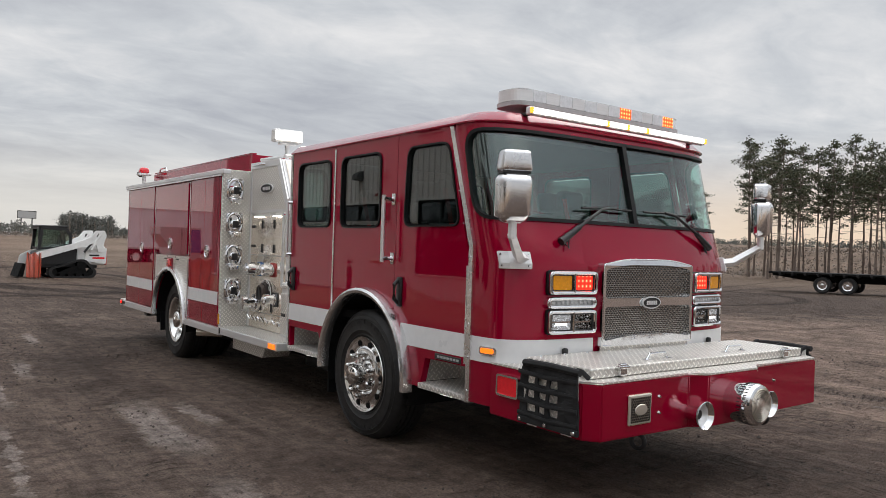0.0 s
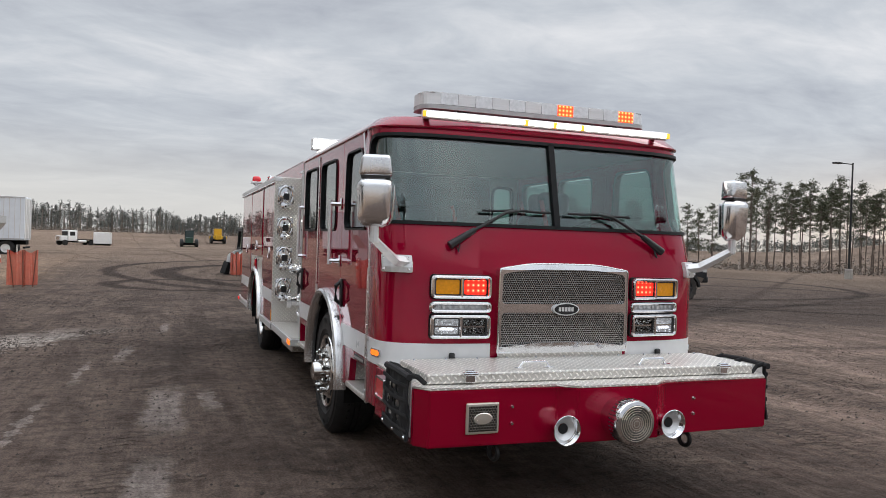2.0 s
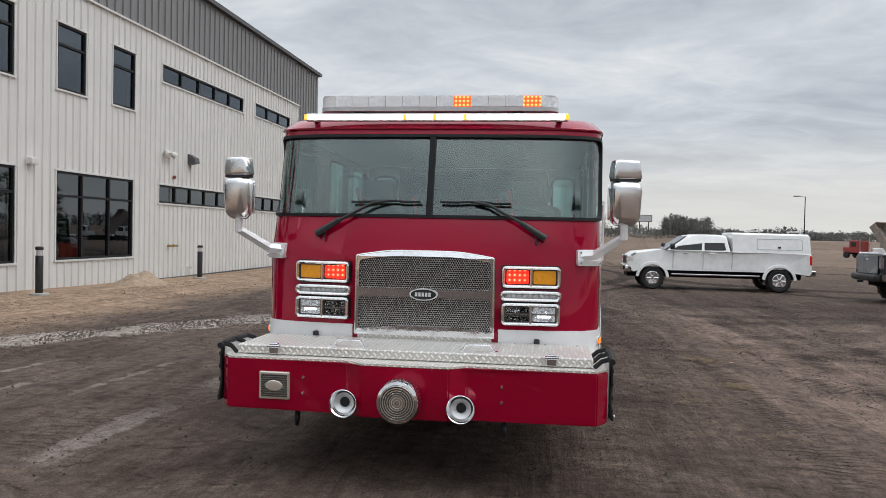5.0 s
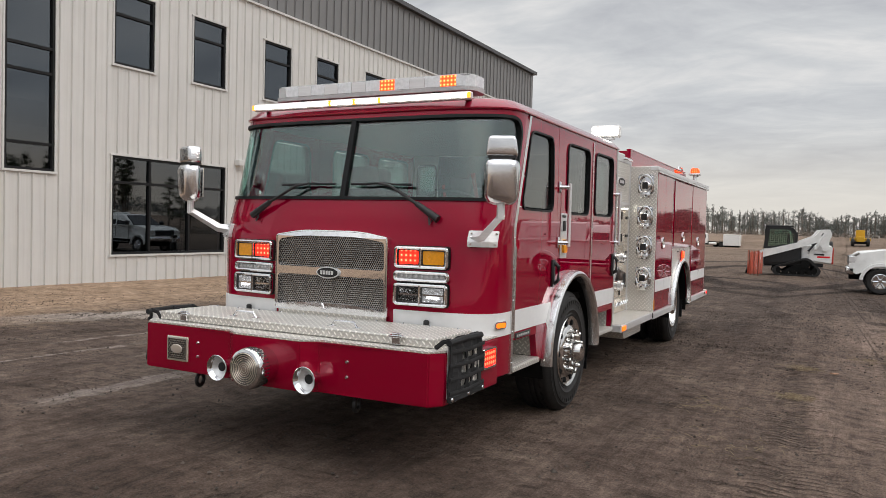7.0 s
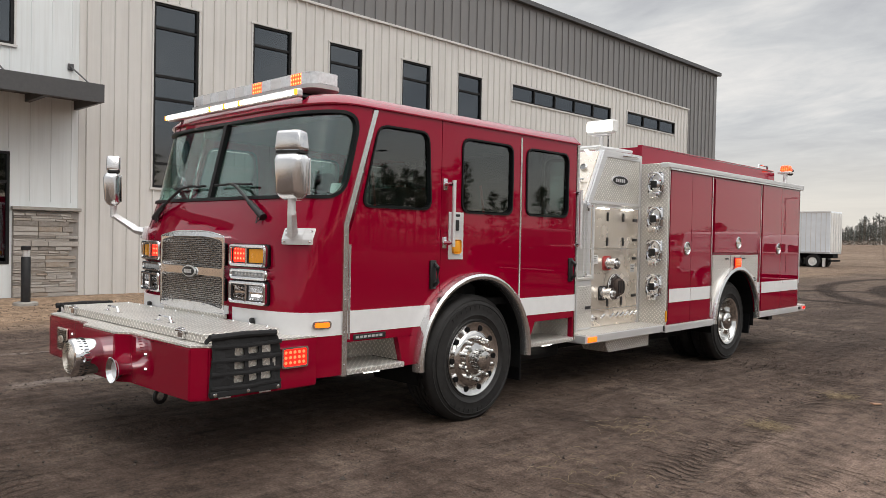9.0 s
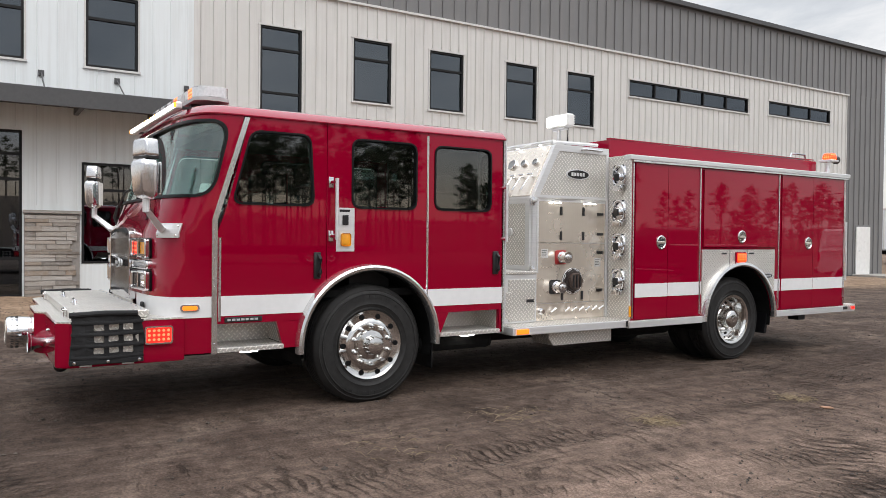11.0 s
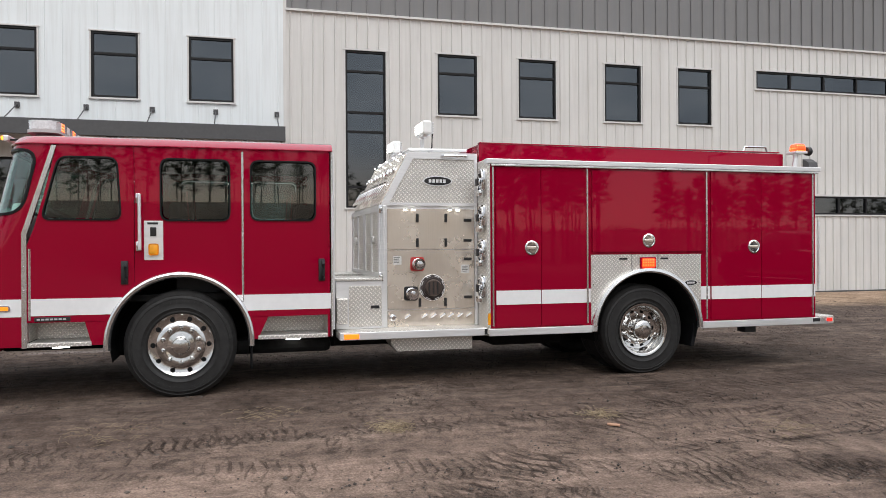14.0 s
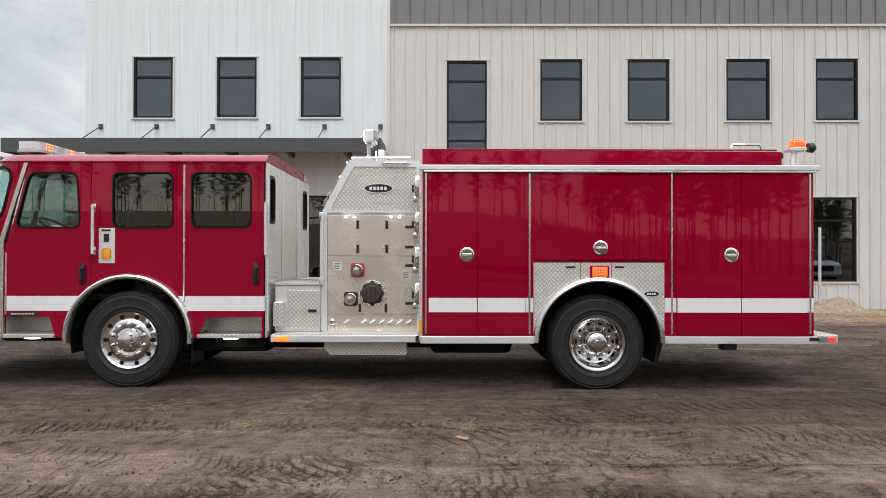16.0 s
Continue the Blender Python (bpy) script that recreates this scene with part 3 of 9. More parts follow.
def ball(bm, c, r, seg=12, scale=(1, 1, 1)):
    bmesh.ops.create_uvsphere(bm, u_segments=seg, v_segments=max(6, seg * 2 // 3), radius=r, matrix=Matrix.Translation(c) @ Matrix.Diagonal((*scale, 1)))
    return bm


def lathe(bm, profile, centre, axis, seg=32, close=False):
    """Turns (radius, height) pairs about an axis through centre."""
    q = Vector(axis).to_track_quat("Z", "Y").to_matrix()
    rings = []
    for r, h in profile:
        rings.append([bm.verts.new(Vector(centre) + q @ Vector((r * math.cos(a), r * math.sin(a), h))) for a in [2 * math.pi * i / seg for i in range(seg)]])
    pairs = list(zip(rings, rings[1:])) + ([(rings[-1], rings[0])] if close else [])
    for a, b in pairs:
        for i in range(seg):
            j = (i + 1) % seg
            bm.faces.new((a[i], a[j], b[j], b[i]))
    if not close:
        for ring in (rings[0], rings[-1]):
            bm.faces.new(ring)
    return bm


def tube(bm, pts, r, seg=8, flat_ratio=1.0):
    pts = [Vector(p) for p in pts]
    rings = []
    for i, p in enumerate(pts):
        d = (pts[min(i + 1, len(pts) - 1)] - pts[max(i - 1, 0)]).normalized()
        q = d.to_track_quat("Z", "Y").to_matrix()
        rr = r[i] if isinstance(r, (list, tuple)) else r
        rings.append([bm.verts.new(p + q @ Vector((rr * math.cos(a) * flat_ratio, rr * math.sin(a), 0))) for a in [2 * math.pi * k / seg for k in range(seg)]])
    for a, b in zip(rings, rings[1:]):
        for k in range(seg):
            bm.faces.new((a[k], a[(k + 1) % seg], b[(k + 1) % seg], b[k]))
    bm.faces.new(rings[0])
    bm.faces.new(rings[-1])
    return bm


def rpoly(pts, r, seg=5):
    """A polygon with its corners rounded."""
    out, n = [], len(pts)
    for i in range(n):
        p, a, b = Vector(pts[i]), Vector(pts[i - 1]), Vector(pts[(i + 1) % n])
        da, db = (a - p), (b - p)
        rr = r[i] if isinstance(r, (list, tuple)) else r
        rr = min(rr, da.length * 0.48, db.length * 0.48)
        if rr <= 0:
            out.append(tuple(p))
            continue
        s, e = p + da.normalized() * rr, p + db.normalized() * rr
        for k in range(seg + 1):
            t = k / seg
            out.append(tuple((1 - t) ** 2 * s + 2 * t * (1 - t) * p + t * t * e))
    return out


def rrect(u0, v0, u1, v1, r, seg=5):
    return rpoly([(u0, v0), (u1, v0), (u1, v1), (u0, v1)], r, seg)


def slab(outer, holes, depth, f, cuts=(), vcuts=()):
    """A sheet of the given depth, outlined in the plane (u, v), with holes through it, laid into space by f(u, v, n)."""
    bm = bmesh.new()
    for lp in [outer] + list(holes):
        vs = [bm.verts.new((u, v, 0)) for u, v in lp]
        for i in range(len(vs)):
            bm.edges.new((vs[i - 1], vs[i]))
    bmesh.ops.triangle_fill(bm, use_beauty=True, use_dissolve=False, edges=bm.edges[:], normal=(0, 0, 1))
    for c in cuts:
        bmesh.ops.bisect_plane(bm, geom=bm.verts[:] + bm.edges[:] + bm.faces[:], plane_co=(c, 0, 0), plane_no=(1, 0, 0))
    for c in vcuts:
        bmesh.ops.bisect_plane(bm, geom=bm.verts[:] + bm.edges[:] + bm.faces[:], plane_co=(0, c, 0), plane_no=(0, 1, 0))
    faces = bm.faces[:]
    border = [ed for ed in bm.edges if len(ed.link_faces) == 1]
    twin = {v: bm.verts.new((v.co.x, v.co.y, -depth)) for v in bm.verts[:]}
    for fc in faces:
        bm.faces.new([twin[v] for v in reversed(fc.verts)])
    for ed in border:
        a, b = ed.verts
        bm.faces.new((a, b, twin[b], twin[a]))
    for v in bm.verts:
        v.co = f(v.co.x, v.co.y, v.co.z)
    return bm


def join(bm, other):
    me = bpy.data.meshes.new("tmp")
    other.to_mesh(me)
    other.free()
    bm.from_mesh(me)
    bpy.data.meshes.remove(me)
    return bm


def arc(cx, cy, r, a0, a1, n):
    return [(cx + r * math.cos(radians(a0 + (a1 - a0) * i / n)), cy + r * math.sin(radians(a0 + (a1 - a0) * i / n))) for i in range(n + 1)]


def ring_tube(bm, outline, r, f, seg=8):
    """A round bead run all the way round an outline laid into space by f(u, v)."""
    pts = [f(u, v) for u, v in outline]
    rings, n = [], len(pts)
    for i in range(n):
        d = (pts[(i + 1) % n] - pts[i - 1]).normalized()
        q = d.to_track_quat("Z", "Y").to_matrix()
        up = Vector((0, -1, 0))
        a_ = (up - d * up.dot(d)).normalized()
        b_ = d.cross(a_)
        rings.append([bm.verts.new(pts[i] + a_ * r * math.cos(2 * math.pi * k / seg) + b_ * r * math.sin(2 * math.pi * k / seg)) for k in range(seg)])
    for i in range(n):
        for k in range(seg):
            bm.faces.new((rings[i - 1][k], rings[i - 1][(k + 1) % seg], rings[i][(k + 1) % seg], rings[i][k]))
    return bm

# ---- ground ----
def smooth01(t):
    t = min(1.0, max(0.0, t))
    return t * t * (3 - 2 * t)


def ground_z(x, y):
    """Height of the yard: level under the truck, falling gently to the north and towards the camera's side."""
    z = 0.0 - 0.17 * smooth01((y - 6) / 22) - 0.07 * smooth01((x - 6.5) / 3.0) + 0.03 * smooth01((-5 - x) / 2)
    r = math.hypot(x - 6, y - 6)
    z -= 1.2 * smooth01((r - 60) / 110)
    z += 2.9 * smooth01((r - 140) / 85)
    # a low rise to the east, mostly unseen, added to lift the reflected treeline
    return z + max(5.6 * smooth01((x - 42) / 26) * smooth01((x - 2.5 * y - 6) / 30), 3.8 * smooth01((x - 80) / 34) * smooth01((x - y - 2) / 34))


def ground():
    def axis(lo, hi, step, far):
        near = list(np.arange(lo, hi + 1e-6, step))
        out, d, a = [], step, hi
        while a < far:
            d *= 1.22
            a += d
            out.append(a)
        out2, d, a = [], step, lo
        while a > -far:
            d *= 1.22
            a -= d
            out2.append(a)
        return out2[::-1] + near + out
    xs, ys = axis(-5, 13.2, 0.065, 2400), axis(-2.5, 15.5, 0.075, 2400)
    verts = []
    for y in ys:
        for x in xs:
            z = ground_z(x, y)
            if -40 < x < 50 and -30 < y < 70:
                p = Vector((x, y, 0))
                bend = x + 0.12 * y + 0.25 * noise.noise(Vector((x * 0.15, y * 0.22, 8)))
                rut = noise.noise(Vector((bend * 1.3, y * 0.12, 3))) * 0.018 + noise.noise(Vector((bend * 3.6, y * 0.25, 5))) * 0.016
                lug = noise.noise(p * 2.6) * 0.010 + noise.noise(Vector((x * 7.0, y * 3.0, 2))) * 0.008
                z += rut + lug + noise.noise(p * 0.45) * 0.012
            verts.append((x, y, z))
    nx, ny = len(xs), len(ys)
    faces = [(j * nx + i, j * nx + i + 1, (j + 1) * nx + i + 1, (j + 1) * nx + i) for j in range(ny - 1) for i in range(nx - 1)]
    me = bpy.data.meshes.new("ground")
    me.from_pydata(verts, [], faces)
    me.materials.append(GROUND)
    me.shade_smooth()
    return tagged(new("ground", me), "packed brown dirt yard with tyre ruts and pale stone", "ground", kind="structure")


ground()

# ---- the building beside the yard ----
XW = -7.42
building = thing("office_building", (-14, 18, 0), "two-storey metal-clad building in pale grey, white and charcoal panels", "building", kind="structure")
building.rotation_euler = (0, 0, -0.0095)
building.location = (-13.92, 18.05, 0)


def fw(off=0.0):
    return lambda u, v, n: Vector((XW + off + n, u, v))


def rect(y0, z0, y1, z1):
    return [(y0, z0), (y1, z0), (y1, z1), (y0, z1)]


WHITE_WINS = [(0.07, 5.27, 1.18, 6.98), (2.43, 5.29, 3.55, 6.98), (4.80, 5.29, 5.93, 6.98)]
TAN_WINS = [(11.56, 5.20, 12.74, 6.94), (14.02, 5.20, 15.20, 6.94), (16.80, 5.21, 18.02, 6.95), (19.31, 5.22, 20.50, 6.96)]
TALL = (8.92, 2.52, 10.05, 6.90)
BIG = [(11.54, 0.66, 15.26, 3.03), (16.8, 0.68, 20.45, 3.05)]
STRIPS = [((22.15, 6.46, 28.68, 7.03), 5), ((29.98, 6.53, 34.25, 7.08), 3), ((22.0, 2.42, 28.68, 3.02), 6), ((30.05, 2.42, 34.42, 3.03), 4)]
SIDEWIN = (4.72, 0.74, 5.88, 3.08)
ENTRY = (-0.6, 0.0, 3.52, 3.72)
GREY_Z, ROOF_Z, Y0, YS, YG, Y1 = 7.93, 10.0, -1.31, 7.27, 35.6, 38.6
ZB = -0.35

wall_white = part("wall", slab(rect(Y0, ZB, YS, 9.4), [rect(*w) for w in WHITE_WINS + [SIDEWIN, ENTRY]], 0.25, fw()), WALL_WHITE, building, "white vertical metal panel wall")
tan_holes = [rect(*w) for w in TAN_WINS + [TALL] + BIG] + [rect(*s[0]) for s in STRIPS]
wall_tan = part("wall", slab(rect(YS + 0.002, ZB, YG, GREY_Z), tan_holes, 0.25, fw(-0.05)), WALL_TAN, building, "pale warm grey ribbed metal siding wall")
wall_grey = part("wall", slab([(YG + 0.002, ZB), (Y1, ZB), (Y1, ROOF_Z), (YS + 0.002, ROOF_Z), (YS + 0.002, GREY_Z + 0.002), (YG + 0.002, GREY_Z + 0.002)], [], 0.25, fw(-0.03)), WALL_GREY, building, "charcoal standing-seam metal wall")


def ribs(parent, name, ys, z0, z1, holes, off, w, d, mat):
    """Upright ribs that stop at the openings, each an object on a shared mesh."""
    cache = {}
    for y in ys:
        spans = [(z0, z1)]
        for hy0, hz0, hy1, hz1 in holes:
            if hy0 - 0.04 < y < hy1 + 0.04:
                nxt = []
                for a, b in spans:
                    if hz0 - 0.07 > a:
                        nxt.append((a, min(b, hz0 - 0.07)))
                    if hz1 + 0.07 < b:
                        nxt.append((max(a, hz1 + 0.07), b))
                spans = nxt
        for a, b in spans:
            key = round(b - a, 2)
            if key < 0.05:
                continue
            if key not in cache:
                bm = B()
                prof = [(-w, 0), (-w * 0.45, d), (w * 0.45, d), (w, 0)]
                lo = [bm.verts.new((p[1], p[0], 0)) for p in prof]
                hi = [bm.verts.new((p[1], p[0], key)) for p in prof]
                for i in range(3):
                    bm.faces.new((lo[i], lo[i + 1], hi[i + 1], hi[i]))
                bm.faces.new(lo[::-1])
                bm.faces.new(hi)
                bmesh.ops.recalc_face_normals(bm, faces=bm.faces[:])
                me = bpy.data.meshes.new(name)
                bm.to_mesh(me)
                bm.free()
                me.materials.append(mat)
                cache[key] = me
            ob = new(name, cache[key])
            ob.parent = parent
            ob.location = Vector((XW + off, y, a)) - BASE[parent]


allh = [w for w in TAN_WINS + [TALL] + BIG] + [s[0] for s in STRIPS]
ribs(wall_tan, "rib", np.arange(YS + 0.15, YG - 0.05, 0.305), ZB, GREY_Z - 0.03, allh, -0.0505, 0.022, 0.046, WALL_TAN)
ribs(wall_grey, "seam", np.arange(YS + 0.2, Y1, 0.41), GREY_Z + 0.02, ROOF_Z - 0.1, [], -0.0305, 0.014, 0.045, WALL_GREY)
ribs(wall_grey, "seam", np.arange(YG + 0.15, Y1, 0.41), ZB, GREY_Z, [(36.3, 0, 37.5, 2.1)], -0.0305, 0.014, 0.045, WALL_GREY)
ribs(wall_white, "joint", np.arange(Y0 + 0.2, YS - 0.1, 0.41), ZB, 9.4, WHITE_WINS + [SIDEWIN, ENTRY, (3.5, 0, 7.3, 2.0)], -0.0005, 0.010, 0.012, WALL_WHITE)


def window(parent, w, cols=(), rows=(), off=0.0, sill=True):
    """A framed window with its panes; cols and rows are the places of the bars."""
    y0, z0, y1, z1 = w
    t = 0.055
    fr = slab(rect(y0, z0, y1, z1), [rect(y0 + t, z0 + t, y1 - t, z1 - t)], 0.10, fw(off + 0.012))
    for c in cols:
        box(fr, XW + off - 0.085, XW + off + 0.010, c - 0.03, c + 0.03, z0 + t, z1 - t)
    for r in rows:
        box(fr, XW + off - 0.083, XW + off + 0.008, y0 + t, y1 - t, r - 0.03, r + 0.03)
    win = part("window", fr, FRAMEM, parent, "black-framed window with grey reflective glass")
    ys = [y0 + t, *cols, y1 - t]
    zs = [z0 + t, *rows, z1 - t]
    for a, b in zip(ys, ys[1:]):
        for c, d in zip(zs, zs[1:]):
            p = part("pane", bx(XW + off - 0.055, XW + off - 0.045, a, b, c, d), WINGLASS, win)
            p.visible_shadow = False
    if sill:
        s = B()
        box(s, XW + off + 0.002, XW + off + 0.055, y0 - 0.06, y1 + 0.06, z0 - 0.05, z0 - 0.002)
        box(s, XW + off + 0.002, XW + off + 0.045, y0 - 0.06, y1 + 0.06, z1 + 0.002, z1 + 0.035)
        box(s, XW + off + 0.002, XW + off + 0.035, y0 - 0.04, y0 - 0.002, z0, z1)
        box(s, XW + off + 0.002, XW + off + 0.035, y1 + 0.002, y1 + 0.04, z0, z1)
        part("flashing", s, SILLM, win, "pale metal window flashing")


for w in WHITE_WINS:
    window(building, w, (), (6.42,))
for w in TAN_WINS:
    window(building, w, (), (6.40,), -0.05)
window(building, TALL, (), (3.10, 4.64, 5.18, 6.32), -0.05)
for w in BIG:
    window(building, w, (w[0] + 1.13, w[0] + 2.42), (2.40,), -0.05)
for w, n in STRIPS:
    window(building, w, tuple(w[0] + (w[2] - w[0]) * i / n for i in range(1, n)), (), -0.05)
window(building, SIDEWIN, (), (2.45,), 0.0, False)
window(building, ENTRY, (1.40, 2.70), (2.63, 3.19), -0.05, False)
part("entrance_door", slab(rect(1.46, 0.02, 2.62, 2.58), [rect(1.58, 0.28, 2.48, 2.46)], 0.06, fw(-0.04)), FRAMEM, building, "black-framed glass entrance door")
part("low_rail", bx(XW - 0.10, XW - 0.03, 2.76, 3.50, 0.84, 0.90), FRAMEM, building)
part("plywood", bx(XW - 0.14, XW - 0.12, 1.48, 2.64, 2.68, 3.14), simple("plywood_sheet", (0.42, 0.27, 0.12), 0.8, var=0.2), building, "plywood sheet behind the entrance glass")
part("trim", bx(XW - 0.05, XW + 0.03, YS, YG, GREY_Z - 0.06, GREY_Z), SILLM, building, "pale flashing between the wall claddings")
part("trim", bx(XW - 0.052, XW + 0.014, YS - 0.04, YS + 0.05, ZB, 9.4), WALL_TAN, building)
part("trim", bx(XW - 0.1, XW + 0.012, YS, Y1, ZB + 0.12, -0.10), CANOPY, building, "dark base flashing")

# roof, ends and the rooms behind the glass, their dimness painted in
rf = B()
box(rf, -23, XW + 0.16, YS - 0.1, Y1 + 0.12, ROOF_Z, ROOF_Z + 0.16)
part("roof", rf, CANOPY, building, "low-pitched dark metal roof")
part("roof", bx(-23, XW + 0.08, Y0 - 0.06, YS - 0.11, 9.402, 9.55), SILLM, building)
part("wall", bx(-23, XW - 0.26, Y1 - 0.25, Y1, ZB, ROOF_Z - 0.002), WALL_GREY, building)
part("wall", bx(-23, XW - 0.26, Y0, Y0 + 0.25, ZB, 9.398), WALL_WHITE, building)
part("wall", bx(-23.3, -23.05, Y0, Y1, ZB, 9.398), WALL_TAN, building)
part("wall", bx(-23, XW - 0.26, YS - 0.09, YS + 0.09, 9.57, ROOF_Z - 0.002), WALL_GREY, building)
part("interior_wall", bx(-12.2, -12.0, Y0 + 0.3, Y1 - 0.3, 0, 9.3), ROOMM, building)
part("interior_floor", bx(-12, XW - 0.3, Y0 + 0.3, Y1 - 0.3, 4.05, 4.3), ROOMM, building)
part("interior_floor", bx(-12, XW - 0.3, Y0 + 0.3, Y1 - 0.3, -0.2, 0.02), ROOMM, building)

# entrance canopy with its tie rods
can = B()
box(can, -5.97, -5.90, -2.8, 7.2, 4.10, 4.47, 0.006)
box(can, XW + 0.003, -5.972, -2.8, 7.2, 4.30, 4.40)
box(can, XW + 0.003, -5.972, 7.13, 7.198, 4.10, 4.47)
box(can, XW + 0.003, -5.972, -2.8, -2.732, 4.10, 4.47)
for k in range(6):
    y = -1.8 + 1.6 * k
    box(can, XW + 0.003, -5.972, y - 0.05, y + 0.05, 4.14, 4.298)
canopy = part("canopy", can, CANOPY, building, "dark grey flat metal entrance canopy")
for k in range(6):
    y = -0.85 + 1.58 * k
    b = B()
    tube(b, [(XW + 0.05, y, 5.02), (-6.15, y, 4.44)], 0.016, 6)
    box(b, XW + 0.004, XW + 0.05, y - 0.06, y + 0.06, 4.95, 5.09, 0.01)
    part("tie_rod", b, CANOPY, canopy)

# stone facing under the canopy
for ya, yb in ((5.93, 7.24), (3.56, 4.68)):
    st = part("stone_facing", bx(XW + 0.002, XW + 0.05, ya, yb, ZB, 1.86), simple("mortar", (0.30, 0.28, 0.26), 0.95), building, "stacked ledge-stone facing in greys and tans")
    m = Nodes("ledge_stone")
    oi = m.n("ObjectInfo")
    cst = m.ramp(oi.outputs["Random"], (0.0, (0.16, 0.14, 0.125)), (0.25, (0.36, 0.32, 0.28)), (0.7, (0.46, 0.43, 0.40)), (1.0, (0.30, 0.23, 0.17)))
    cst = m.mix(m.grey(m.noise(16, 6), 0.35, 0.7, 0, 0.4), cst, (0.5, 0.47, 0.44))
    stone_m = m.bsdf(Base_Color=cst, Roughness=0.9, Normal=m.bump(m.noise(28, 6), 0.8, 0.02))
    rr = random.Random(5 + int(ya))
    meshes = []
    for wd in (0.22, 0.34, 0.48, 0.62):
        for hh in (0.055, 0.085, 0.115):
            b = B()
            box(b, 0, 0.05, 0, wd - 0.006, 0, hh - 0.005, 0.006, 1)
            for v in b.verts:
                if v.co.x > 0.03:
                    v.co.x += rr.uniform(-0.012, 0.012)
                v.co.y += rr.uniform(-0.003, 0.003)
            me = bpy.data.meshes.new("stone")
            b.to_mesh(me)
            b.free()
            me.materials.append(stone_m)
            meshes.append((wd, hh, me))
    z = -0.12
    while z < 1.80:
        hh = rr.choice((0.055, 0.085, 0.115))
        y = ya + 0.004
        while y < yb - 0.05:
            fits = [q for q in meshes if q[1] == hh and y + q[0] <= yb + 0.01]
            if not fits:
                break
            wd, _, me = rr.choice(fits)
            ob = new("stone", me)
            ob.parent = st
            ob.location = Vector((XW + 0.04 + rr.uniform(0, 0.03), y, z)) - BASE[st]
            y += wd
        z += hh
    part("cap_stone", bx(XW + 0.002, XW + 0.15, ya - 0.03, yb + 0.03, 1.88, 1.95, 0.008), CONC, building, "grey cap stone")

# wall lamps and small fittings
for y, z in ((15.75, 3.2), (34.9, 3.2)):
    b = B()
    box(b, XW - 0.03, XW + 0.16, y - 0.14, y + 0.14, z - 0.09, z + 0.09, 0.03)
    part("wall_lamp", b, CANOPY if y > 16 else SILLM, building, "small wall-mounted lamp housing")
b = B()
box(b, XW - 0.02, XW + 0.06, 22.28, 22.58, 4.02, 4.20, 0.02)
tl = part("flood_fixture", b, SILLM, building, "white twin-head flood fixture")
for y in (22.27, 22.62):
    part("head", lathe(B(), [(0.05, -0.06), (0.10, 0.0), (0.115, 0.10), (0.10, 0.13)], (XW + 0.12, y, 4.08), (0.6, 0.35 if y > 22.4 else -0.35, -0.45), 16), SILLM, tl, smooth=True)
part("wall_pack", slab(rpoly([(0.0, 3.86), (0.30, 3.92), (0.26, 4.10), (0.0, 4.24)], 0.03), [], 0.34, lambda u, v, n: Vector((XW + u, 24.22 + n, v))), CANOPY, building, "dark wedge-shaped wall lamp")
part("alarm", lathe(B(), [(0.06, -0.02), (0.06, 0.04), (0.04, 0.05)], (XW, 22.95, 3.33), (1, 0, 0), 18), simple("dull_red_enamel", (0.22, 0.03, 0.03), 0.5), building, "round red alarm bell", smooth=True)
for y in (22.62, 22.99):
    part("hose_bib", lathe(B(), [(0.05, -0.02), (0.05, 0.02), (0.03, 0.03), (0.03, 0.10), (0.042, 0.11), (0.042, 0.14)], (XW, y, 0.98), (1, 0, 0), 16), simple("dull_brass", (0.42, 0.30, 0.14), 0.4, 0.9), building, "brass hose connection", smooth=True)
part("pipe_stub", tube(B(), [(XW - 0.02, 24.06, 0.2), (XW + 0.12, 24.06, 0.2), (XW + 0.14, 24.06, 0.12)], 0.035, 8), SILLM, building, smooth=True)
dr = part("door", bx(XW - 0.01, XW + 0.04, 36.35, 37.45, -0.1, 2.08, 0.006), WHITEPAINT, building, "plain white steel side door")
part("handle", ball(B(), (XW + 0.09, 36.5, 1.0), 0.035), CHROME, dr)
part("landing", bx(XW + 0.05, XW + 2.2, 36.0, 38.2, -0.4, -0.06, 0.02), CONC, building, "concrete landing slab")


def bollard(x, y):
    z = ground_z(x, y)
    t = thing("bollard_light", (x, y, z), "black bollard light on a round concrete foot", "bollard", "bollards by the building")
    part("post", lathe(B(), [(0.085, 0.05), (0.085, 0.92), (0.08, 0.93)], (x, y, z), (0, 0, 1), 20), BLACK, t, smooth=True)
    part("lens", lathe(B(), [(0.068, 0.93), (0.068, 1.06)], (x, y, z), (0, 0, 1), 20), LENS_CLEAR, t, "clear lamp lens", smooth=True)
    part("cap", lathe(B(), [(0.09, 1.06), (0.09, 1.12), (0.07, 1.14)], (x, y, z), (0, 0, 1), 20), BLACK, t, smooth=True)
    part("foot", lathe(B(), [(0.22, -0.15), (0.22, 0.04), (0.19, 0.055)], (x, y, z), (0, 0, 1), 20), CONC, t, "round concrete foot", smooth=True)


for bxy in ((-6.0, 5.75), (-6.25, 14.6), (-6.3, 22.9), (-5.93, 31.7)):
    bollard(*bxy)


